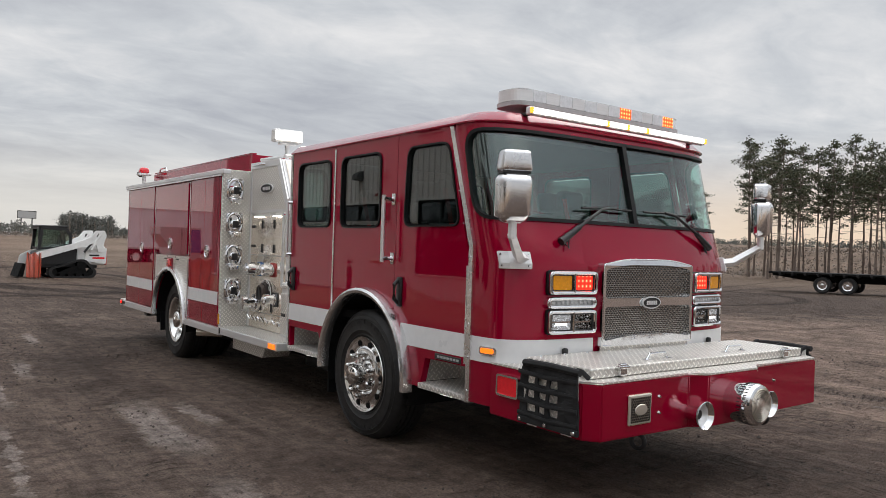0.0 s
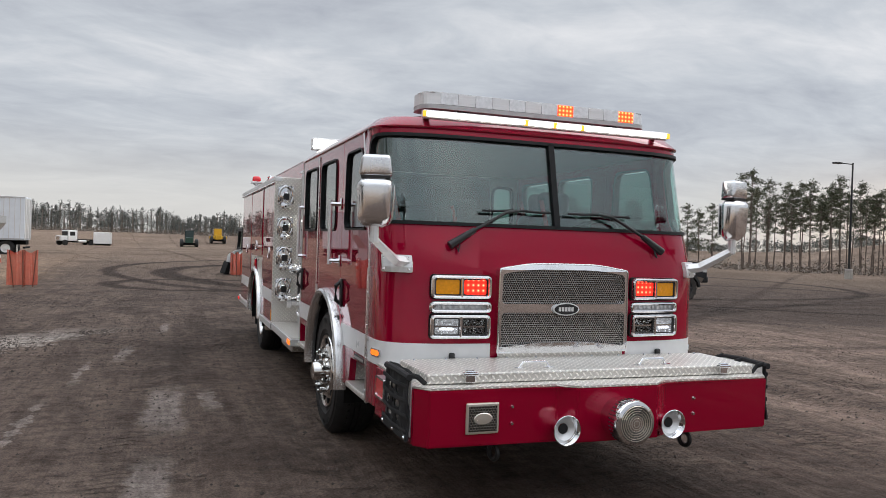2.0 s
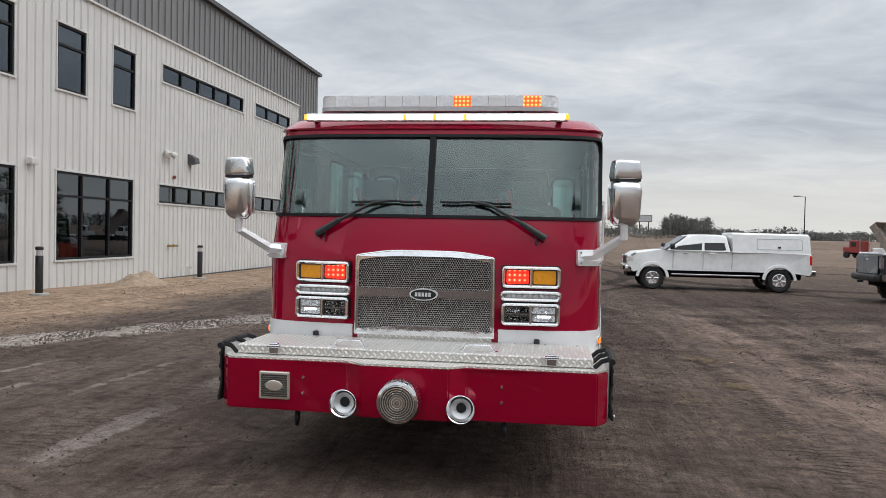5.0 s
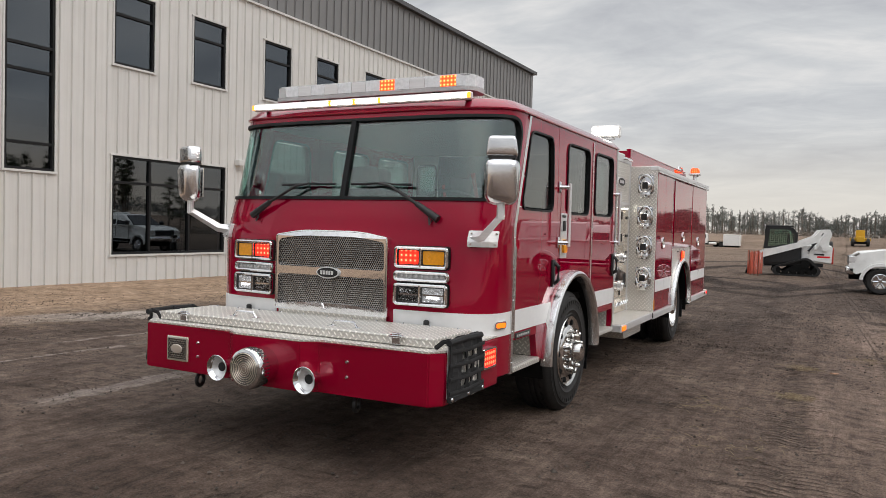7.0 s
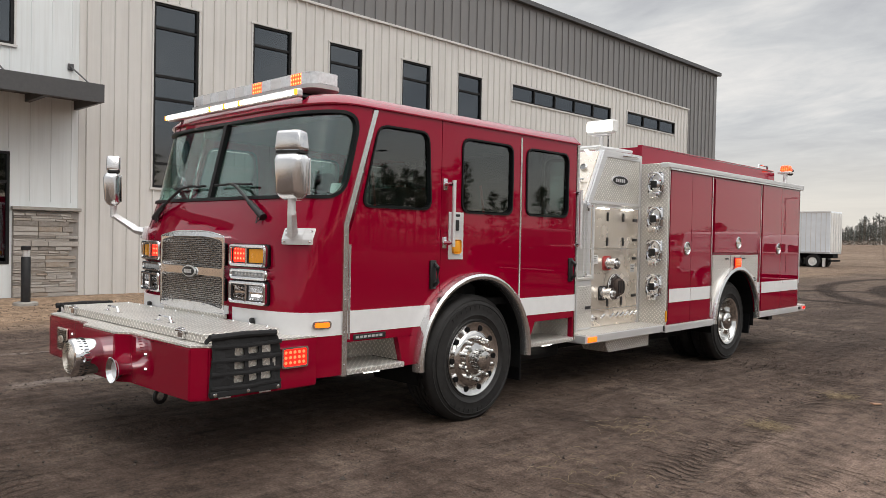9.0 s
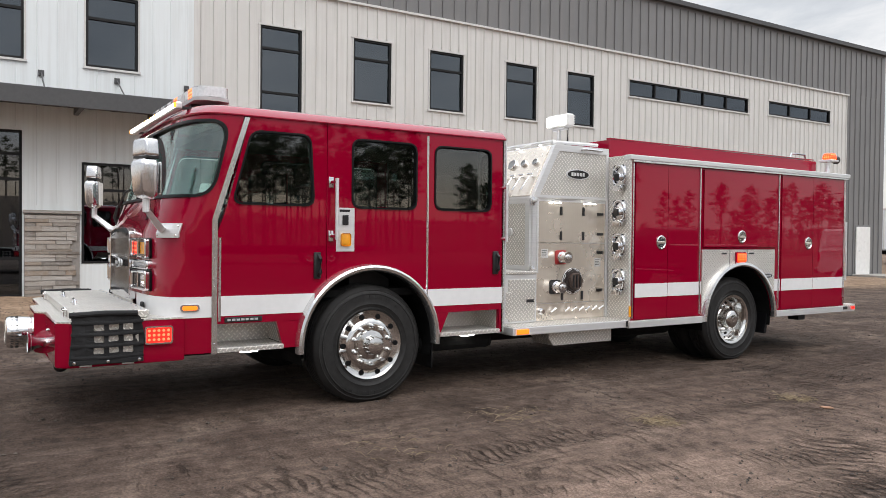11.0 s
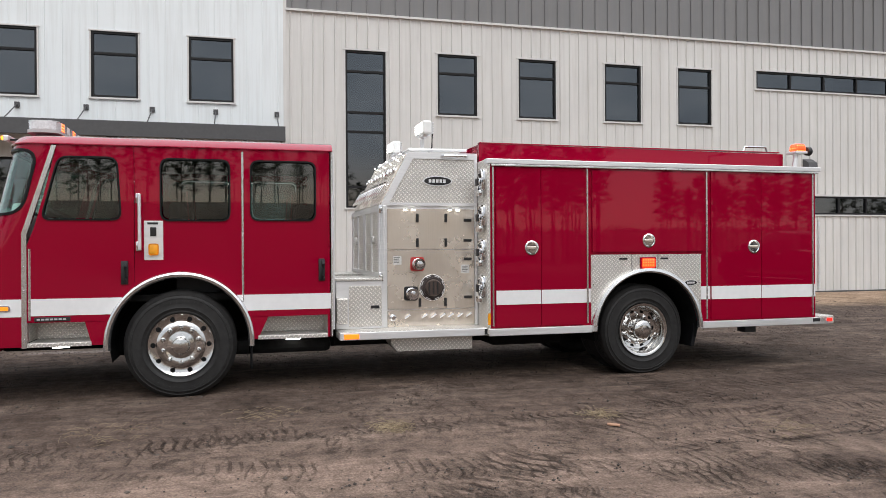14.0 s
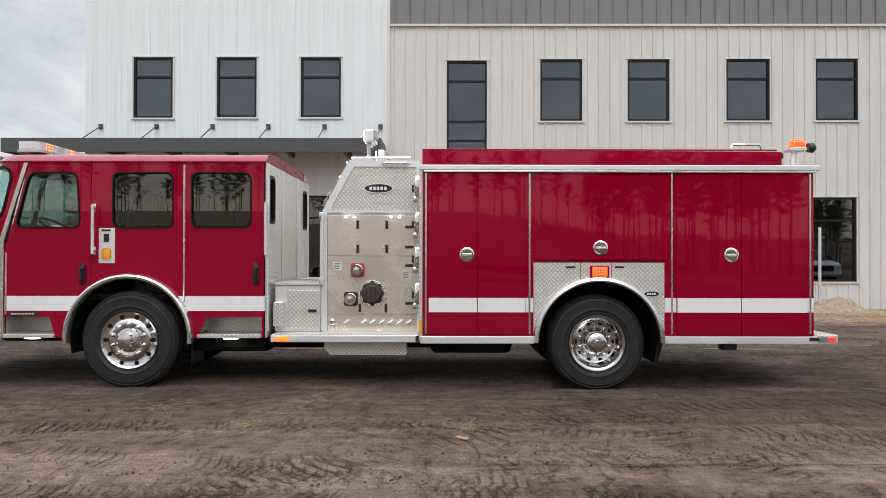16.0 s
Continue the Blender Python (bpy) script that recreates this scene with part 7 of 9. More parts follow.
for s in (-1, 1):
    part("tail_marker", bx(CX + s * 1.298, CX + s * 1.312, 12.78, 12.85, 0.51, 0.545, 0.004), LED_RED, tb, "lit red tail marker")
    part("tag", bx(CX + s * 1.2985, CX + s * 1.303, 12.58, 12.68, 0.508, 0.548), BLACK, tb)
    part("bump_stop", bx(CX + s * 1.05, CX + s * 1.2, 11.72, 11.86, 0.40, 0.478), BLACK, tb)

# -- chassis
ch = B()
for x in (-0.43, 0.43):
    box(ch, CX + x - 0.05, CX + x + 0.05, 3.2, 12.6, 0.55, 0.80)
box(ch, CX - 0.9, CX + 0.9, 6.95, 8.5, 0.40, 0.56)
box(ch, CX - 0.8, CX + 0.8, 8.6, 9.6, 0.45, 0.60)
box(ch, CX - 0.8, CX + 0.8, 11.1, 12.5, 0.48, 0.60)
box(ch, CX - 0.65, CX + 0.65, 3.9, 5.0, 0.50, 0.92)
box(ch, CX - 0.65, CX + 0.65, 5.9, 6.9, 0.50, 0.92)
box(ch, CX - 0.35, CX + 0.35, 5.0, 5.9, 0.55, 0.92)
cyl(ch, (CX - 0.95, 5.46, 0.47), (CX + 0.95, 5.46, 0.47), 0.07)
cyl(ch, (CX - 0.95, 10.385, 0.47), (CX + 0.95, 10.385, 0.47), 0.10)
ball(ch, (CX, 10.385, 0.48), 0.24)
cyl(ch, (CX, 6.9, 0.6), (CX, 10.2, 0.5), 0.05)
box(ch, CX - 0.6, CX + 0.6, 8.58, 12.58, 0.80, 0.9)
# added blocker boxes that keep daylight from reaching the ground underneath
box(ch, CX - 0.70, CX + 0.70, 5.35, 9.55, 0.36, 0.60, 0.05)
box(ch, CX - 0.62, CX + 0.62, 3.75, 5.0, 0.42, 0.62, 0.05)
for q in (-1, 1):
    box(ch, CX + q * 0.55, CX + q * 1.02, 8.62, 9.5, 0.34, 0.56, 0.06)
    box(ch, CX + q * 0.60, CX + q * 1.05, 5.9, 6.9, 0.36, 0.50, 0.05)
box(ch, CX - 0.55, CX + 0.55, 11.2, 12.5, 0.44, 0.60, 0.04)
part("chassis", ch, UNDER, truck, "dirty black chassis frame and axles, with added light-blocking boxes")
b = B()
tube(b, [(CX - 0.7, 8.9, 0.42), (CX - 1.15, 9.35, 0.42), (CX - 1.24, 9.40, 0.42)], 0.055, 12)
part("exhaust_pipe", b, STEEL, truck, "steel exhaust tailpipe", smooth=True)


# -- wheels
def tyre_bm(c, s, R, W, seg=64):
    """A tyre about the x axis; c is the centre of its outer face, s the way out."""
    half = [(0.298, -0.02), (0.308, 0.000), (0.318, 0.006), (0.322, 0.003), (0.35, 0.012), (0.354, 0.016), (0.360, 0.013), (0.40, 0.018), (0.436, 0.015), (0.440, 0.020), (0.446, 0.019), (0.449, 0.011), (0.468, 0.004), (0.474, 0.006), (0.49, -0.012), (R - 0.006, -0.028), (R, -0.045)]
    w = W
    grooves = []
    for k in range(1, 5):
        g = -0.045 - (w - 0.09) * k / 5
        grooves += [(R, g + 0.009), (R - 0.014, g + 0.006), (R - 0.014, g - 0.006), (R, g - 0.009)]
    back = [(r, -w - h) for r, h in reversed(half)]
    bm = lathe(B(), half + grooves + back, c, (s, 0, 0), seg, close=True)
    return bm


def shoulder_lugs(c, s, R, W, n=44):
    bm = B()
    for k in range(n):
        a = 2 * math.pi * k / n
        for h in (-0.074, -W + 0.074):
            rad = Vector((0, math.cos(a), math.sin(a)))
            tan = Vector((0, -math.sin(a), math.cos(a)))
            p = Vector(c) + rad * (R - 0.0165) + Vector((s * h, 0, 0))
            vs = []
            for dx in (-0.028, 0.028):
                for dt in (-0.022, 0.022):
                    for dr in (-0.012, 0.013):
                        vs.append(bm.verts.new(p + Vector((dx, 0, 0)) + tan * dt + rad * dr))
            for q in ((0, 1, 3, 2), (4, 6, 7, 5), (0, 4, 5, 1), (2, 3, 7, 6), (0, 2, 6, 4), (1, 5, 7, 3)):
                bm.faces.new([vs[i] for i in q])
    return bm


def wheel(s, y, z, xo, R, W, front, dual=False):
    c = (CX + s * xo, y, z)
    prof_f = [(0.298, -0.2), (0.305, 0.0), (0.298, 0.012), (0.285, 0.006), (0.275, 0.0), (0.225, -0.004), (0.205, 0.012), (0.17, 0.02), (0.15, 0.012), (0.0, 0.012)]
    prof_r = [(0.294, -0.2), (0.301, 0.0), (0.296, 0.012), (0.284, 0.010), (0.268, 0.002), (0.262, -0.012), (0.254, -0.022), (0.244, -0.09), (0.226, -0.128), (0.19, -0.14), (0.15, -0.14), (0.0, -0.14)]
    wh = part("wheel", lathe(B(), prof_f if front else prof_r, c, (s, 0, 0), 48), WHEELM, truck, "polished aluminium wheel", smooth=True)
    part("tyre", tyre_bm(c, s, R, W), TYRE, wh, "black truck tyre", smooth=True)
    part("tread_lugs", shoulder_lugs(c, s, R, W), TYRE, wh)
    if front:
        b = B()
        for k in range(22):
            a = radians(52 + 76 * (k % 11) / 10 + (180 if k > 10 else 0))
            q_ = bx(-0.002, 0.0015, -0.014, 0.014, -0.016, 0.016)
            bmesh.ops.transform(q_, verts=q_.verts[:], matrix=Matrix.Translation(Vector(c) + Vector((s * 0.0185, 0.418 * math.cos(a), 0.418 * math.sin(a)))) @ Matrix.Rotation(a - math.pi / 2, 4, "X"))
            join(b, q_)
        part("lettering", b, TYRE, wh, "raised bars of lettering on the tyre wall")
    face = 0.0 if front else -0.14
    if front:
        hub = [(0.13, 0.012), (0.125, 0.03), (0.085, 0.04), (0.08, 0.10), (0.072, 0.122), (0.04, 0.132), (0, 0.134)]
    else:
        hub = [(0.15, -0.14), (0.14, -0.125), (0.120, -0.11), (0.116, -0.02), (0.112, 0.004), (0.100, 0.018), (0.06, 0.028), (0.034, 0.030), (0.030, 0.040), (0.0, 0.041)]
    part("hub_cap", lathe(B(), hub, c, (s, 0, 0), 32), WHEELM, wh, "domed chrome hub cap", smooth=True)
    nuts = B()
    for k in range(10):
        a = 2 * math.pi * (k + 0.5) / 10
        p = Vector(c) + Vector((s * (face + 0.012), 0.168 * math.cos(a), 0.168 * math.sin(a)))
        q = Vector((s, 0, 0))
        nut_f = [(0.023, 0), (0.023, 0.012), (0.019, 0.014), (0.019, 0.055), (0.012, 0.064), (0, 0.066)]
        nut_r = [(0.019, -0.01), (0.019, -0.004), (0.014, 0.0), (0.013, 0.014), (0.006, 0.018), (0, 0.018)]
        part("lug_nut", lathe(B(), nut_f if front else nut_r, p, q, 10), WHEELM if front else SATIN_CHROME, wh)
    b = B()
    for k in range(10):
        a = 2 * math.pi * k / 10
        r0 = 0.25 if front else 0.205
        p = Vector(c) + Vector((s * (0.001 if front else -0.137), r0 * math.cos(a), r0 * math.sin(a)))
        lathe(b, [(0.023, -0.004), (0.023, 0.004)], p, (s, 0, 0), 14)
    part("hand_holes", b, UNDER, wh)
    if dual:
        c2 = (CX + s * (xo - 0.34), y, z)
        part("inner_tyre", tyre_bm(c2, s, R, W, 40), TYRE, wh, smooth=True)


for s in (-1, 1):
    wheel(s, 5.46, 0.503, 1.215, 0.515, 0.31, True)
    wheel(s, 10.385, 0.475, 1.185, 0.512, 0.27, False, True)

# ---- parked vehicles and yard things ----
def loft(bm, rings, cap=True):
    rs = [[bm.verts.new(p) for p in r] for r in rings]
    for a, b in zip(rs, rs[1:]):
        for i in range(len(a)):
            bm.faces.new((a[i - 1], a[i], b[i], b[i - 1]))
    if cap:
        bm.faces.new(rs[0])
        bm.faces.new(rs[-1])
    return bm


def road_wheel(parent, x, y, r, w, side, rim_mat, tyre_mat, dishes=True):
    c = (x, y, r)
    tw = part("wheel", lathe(B(), [(r * 0.58, -w * 0.9), (r * 0.6, -0.01), (r * 0.56, 0.0), (r * 0.5, -0.03), (r * 0.2, -0.035), (r * 0.16, -0.01), (0, -0.01)], c, (0, side, 0), 24), rim_mat, parent, smooth=True)
    part("tyre", lathe(B(), [(r * 0.58, -0.01), (r * 0.7, 0.012), (r * 0.88, 0.012), (r * 0.97, -0.02), (r, -0.05), (r, -w + 0.05), (r * 0.97, -w + 0.02), (r * 0.7, -w), (r * 0.58, -w + 0.02)], c, (0, side, 0), 32, close=True), tyre_mat, tw, smooth=True)
    lug = B()
    for k in range(28):
        a = 2 * math.pi * k / 28
        p = Vector((x + (r - 0.005) * math.cos(a), y - side * w * (0.2 + 0.6 * (k % 2)), r + (r - 0.005) * math.sin(a)))
        m = Matrix.Translation(p) @ Matrix.Rotation(-a, 4, "Y") @ Matrix.Diagonal((0.03, w * 0.35, 0.06, 1))
        bmesh.ops.create_cube(lug, size=1, matrix=m)
    part("tread", lug, tyre_mat, tw)
    sp = B()
    for k in range(6):
        a = 2 * math.pi * k / 6
        tube(sp, [(x + r * 0.12 * math.cos(a), y - side * 0.01, r + r * 0.12 * math.sin(a)), (x + r * 0.5 * math.cos(a), y - side * 0.005, r + r * 0.5 * math.sin(a))], r * 0.07, 6)
    part("spokes", sp, rim_mat, tw)
    return tw


def pickup(body_m, low_m, rim_m, tyre_m, R, topper, label, lift=0.0, longer=0.0):
    """A crew-cab pickup about its middle, nose towards +x."""
    t = thing("pickup_truck", (0, 0, 0), label, "pickup truck")
    W, wb0, wb1 = 0.97, -1.85, 1.85
    zb = 0.52 + lift
    def arch(cx):
        return [(cx + 0.50 * math.cos(radians(a)), R + 0.50 * math.sin(radians(a))) for a in np.linspace(172, 8, 13) if R + 0.50 * math.sin(radians(a)) > zb]
    low = [(-2.92, zb + 0.1), (-2.85, zb)] + arch(wb0) + arch(wb1) + [(2.52, zb), (2.70, zb + 0.12), (2.73, zb + 0.36), (2.66, zb + 0.56), (2.45, zb + 0.70), (1.55, zb + 0.80), (1.3, zb + 0.80), (-0.85, zb + 0.76), (-2.90, zb + 0.77)]
    bmb = slab(low, [], 2 * W, lambda u, v, n: Vector((u, W + n, v)))
    rim_edges = [ed for ed in bmb.edges if len(ed.link_faces) == 2 and ed.calc_face_angle(0) > 0.9 and abs(ed.verts[0].co.y) > W - 0.01 and abs(ed.verts[0].co.y - ed.verts[1].co.y) < 0.01 and min(v.co.z for v in ed.verts) > zb + 0.3 and not any(abs(v.co.x - c_) < 0.53 and v.co.z < R + 0.52 for v in ed.verts for c_ in (wb0, wb1))]
    bmesh.ops.bevel(bmb, geom=rim_edges, offset=0.07, segments=4, affect="EDGES", profile=0.5, clamp_overlap=True)
    body = part("body", bmb, body_m, t, smooth=True)
    bmx = B()
    for y in (W + 0.004, -W - 0.004):
        pl2 = [(-2.90, zb + 0.1), (-2.84, zb + 0.002)] + arch(wb0) + arch(wb1) + [(2.5, zb + 0.002), (2.6, zb + 0.14), (wb1 + 0.5, zb + 0.2), (-2.9, zb + 0.2)]
        join(bmx, slab([p for p in pl2], [], 0.003, lambda u, v, n: Vector((u, y + n, v))))
    part("rocker", bmx, low_m, body, "muddy lower panels" if low_m is MUDDY else "")
    z0, z1 = zb + 0.77, zb + 1.32
    cabl = [(-0.84, z0), (1.42, z0), (0.62, z1), (0.30, z1 + 0.05), (-0.45, z1 + 0.05), (-0.72, z1)]
    gh = B()
    loft(gh, [[(x, -y_, z) for x, z in cabl] for y_ in (W - 0.02,)] + [[(x * 0.98, y_, z) for x, z in cabl] for y_ in (W - 0.02,)])
    for v in gh.verts:
        if v.co.z > z1 - 0.05:
            v.co.y *= 0.84
    bmesh.ops.bevel(gh, geom=[ed for ed in gh.edges if max(v.co.z for v in ed.verts) > z1 - 0.05], offset=0.09, segments=4, affect="EDGES", profile=0.5, clamp_overlap=True)
    part("cab", gh, body_m, t, smooth=True)
    dark = simple("dark_tinted_window", (0.010, 0.012, 0.014), 0.08, var=0.1)
    for sd in (1, -1):
        for poly in ([(-0.66, z0 + 0.04), (0.08, z0 + 0.04), (0.06, z1 - 0.06), (-0.58, z1 - 0.06)], [(0.16, z0 + 0.04), (1.16, z0 + 0.04), (0.52, z1 - 0.06), (0.14, z1 - 0.06)]):
            f = lambda u, v, n, sd=sd: Vector((u, sd * ((W - 0.015) - (W * 0.16) * max(0, v - z0) / (z1 - z0) + n), v))
            part("side_window", slab(rpoly(poly, 0.05), [], 0.01, f), dark, t)
        for x in (-0.2, 0.72):
            part("door_handle", bx(x - 0.09, x + 0.09, sd * (W + 0.002), sd * (W + 0.03), z0 - 0.10, z0 - 0.06, 0.01), CHROME, body)
        for x in (0.12, 1.15, -0.86):
            part("door_gap", bx(x - 0.006, x + 0.006, sd * (W - 0.01), sd * (W + 0.006), zb + 0.12, z0 - 0.02), BLACK, body)
        part("mirror", bx(1.12, 1.28, sd * (W + 0.02), sd * (W + 0.24), z0 + 0.05, z0 + 0.26, 0.05, 3), BLACK, t, smooth=True)
        part("step_bar", bx(-1.2, 1.2, sd * (W - 0.06), sd * (W + 0.05), zb - 0.09, zb - 0.03, 0.02), CHROME, t)
        for cx in (wb0, wb1):
            b = B()
            rows_ = [[b.verts.new((cx + (rr) * math.cos(radians(a)), sd * (W + yy), R + rr * math.sin(radians(a)))) for rr, yy in ((0.47, 0.0), (0.48, 0.07), (0.57, 0.06), (0.58, 0.0))] for a in np.linspace(175, 5, 21)]
            for ra, rb2 in zip(rows_, rows_[1:]):
                for k in range(4):
                    b.faces.new((ra[k - 1], ra[k], rb2[k], rb2[k - 1]))
            part("fender_flare", b, BLACK if low_m is MUDDY else body_m, t, smooth=True)
            road_wheel(t, cx, sd * (W + 0.03), R, 0.30, sd, rim_m, tyre_m)
        part("head_lamp", bx(2.52, 2.735, sd * 0.62, sd * (W + 0.003), zb + 0.34, zb + 0.56, 0.03), LENS_CLEAR, t)
        part("tail_lamp", bx(-2.93, -2.84, sd * 0.80, sd * (W + 0.004), zb + 0.36, zb + 0.70, 0.02), LENS_RED if low_m is not MUDDY else simple("smoked_tail_lens", (0.16, 0.13, 0.12), 0.15, var=0.2), t)
    part("windscreen", loft(B(), [[(1.40, -W + 0.1, z0 + 0.03), (1.40, W - 0.1, z0 + 0.03), (0.66, W * 0.82 - 0.08, z1 - 0.02), (0.66, -W * 0.82 + 0.08, z1 - 0.02)], [(1.43, -W + 0.1, z0 + 0.035), (1.43, W - 0.1, z0 + 0.035), (0.69, W * 0.82 - 0.08, z1 - 0.01), (0.69, -W * 0.82 + 0.08, z1 - 0.01)]]), dark, t)
    part("rear_window", loft(B(), [[(-0.84, -0.7, z0 + 0.06), (-0.84, 0.7, z0 + 0.06), (-0.74, 0.62, z1 - 0.06), (-0.74, -0.62, z1 - 0.06)], [(-0.86, -0.7, z0 + 0.06), (-0.86, 0.7, z0 + 0.06), (-0.76, 0.62, z1 - 0.06), (-0.76, -0.62, z1 - 0.06)]]), dark, t)
    part("front_bumper", bx(2.55, 2.80, -W, W, zb - 0.02, zb + 0.22, 0.05, 3), CHROME if low_m is not MUDDY else BLACK, t, smooth=True)
    part("grille", bx(2.66, 2.745, -0.6, 0.6, zb + 0.28, zb + 0.56, 0.02), BLACK, t)
    rbp = part("rear_bumper", bx(-3.08, -2.86, -W + 0.03, W - 0.03, zb - 0.02, zb + 0.18, 0.04, 3), BLACK if low_m is MUDDY else CHROME, t, smooth=True)
    part("tow_hitch", bx(-3.22, -3.06, -0.05, 0.05, zb - 0.08, zb, 0.01), BLACK, rbp)
    tg = part("tailgate", bx(-2.945, -2.921, -0.78, 0.78, zb + 0.2, zb + 0.74, 0.01), body_m, t)
    part("gate_handle", bx(-2.96, -2.945, -0.1, 0.1, zb + 0.60, zb + 0.66, 0.01), CHROME, tg)
    if topper:
        b = B()
        loft(b, [[(-2.9, -0.93, z0 - 0.02), (-0.90, -0.93, z0 - 0.02), (-0.90, 0.93, z0 - 0.02), (-2.9, 0.93, z0 - 0.02)], [(-2.86, -0.82, z1 + 0.06), (-0.88, -0.82, z1 + 0.08), (-0.88, 0.82, z1 + 0.08), (-2.86, 0.82, z1 + 0.06)], [(-2.8, -0.72, z1 + 0.12), (-0.9, -0.72, z1 + 0.14), (-0.9, 0.72, z1 + 0.14), (-2.8, 0.72, z1 + 0.12)]])
        cap_ = part("bed_cap", b, body_m, t, "white fibreglass bed cap")
        for sd in (1, -1):
            fs_ = lambda u, v, n, sd=sd: Vector((u, sd * (0.932 - 0.11 * (v - z0 + 0.02) / (z1 - z0 + 0.08) + n), v))
            part("side_hatch", slab(rrect(-2.62, z0 + 0.10, -1.10, z1 - 0.06, 0.05), [rrect(-2.60, z0 + 0.12, -1.12, z1 - 0.08, 0.04)], 0.01, lambda u, v, n: fs_(u, v, n + 0.006)), GREYBOX, cap_, "seam round the side hatch")
            part("hatch_latch", slab(rrect(-1.90, z0 + 0.16, -1.80, z0 + 0.22, 0.02), [], 0.02, lambda u, v, n: fs_(u, v, n + 0.014)), BLACK, cap_)
        b = B()
        for x in (-2.6, -1.2):
            box(b, x - 0.03, x + 0.03, -0.8, 0.8, z1 + 0.19, z1 + 0.23)
            for y in (-0.7, 0.7):
                box(b, x - 0.02, x + 0.02, y - 0.02, y + 0.02, z1 + 0.1, z1 + 0.195)
        part("roof_rack", b, ALU, t)
    else:
        part("bed_cover", bx(-2.88, -0.90, -0.86, 0.86, z0 - 0.03, z0 + 0.015, 0.01), BLACK, t)
        for sd in (1, -1):
            part("bed_rail", bx(-2.86, -0.95, sd * 0.86, sd * 0.95, z0 - 0.02, z0 + 0.04, 0.015), ALU, t)
    und = B()
    box(und, -2.7, 2.7, -0.55, 0.55, zb - 0.18, zb + 0.1)
    for cx in (wb0, wb1):
        cyl(und, (cx, -0.8, R), (cx, 0.8, R), 0.07)
    part("underbody", und, UNDER, t)
    # a longer bed moves all behind the cab backwards
    for ob in t.children_recursive if longer else ():
        for v in ob.data.vertices:
            if v.co.x < -1.0:
                v.co.x -= longer
    return t


dk = pickup(DKPAINT, MUDDY, simple("black_alloy_rim", (0.02, 0.02, 0.02), 0.4), DARK_TYRE, 0.45, False, "dark lifted pickup truck with muddy sides and tyres", 0.16)
dk.matrix_basis = pose(18.05, 22.85, ground_z(18, 22.5), 0, 0, -1.5)
wt = pickup(WHITEPAINT, WHITEPAINT, CHROME, TYRE, 0.41, True, "white pickup truck with a white bed cap and roof rack", 0.10, 0.6)
wt.matrix_basis = pose(11.05, 27.1, ground_z(11.5, 27), 0, 0, 180)


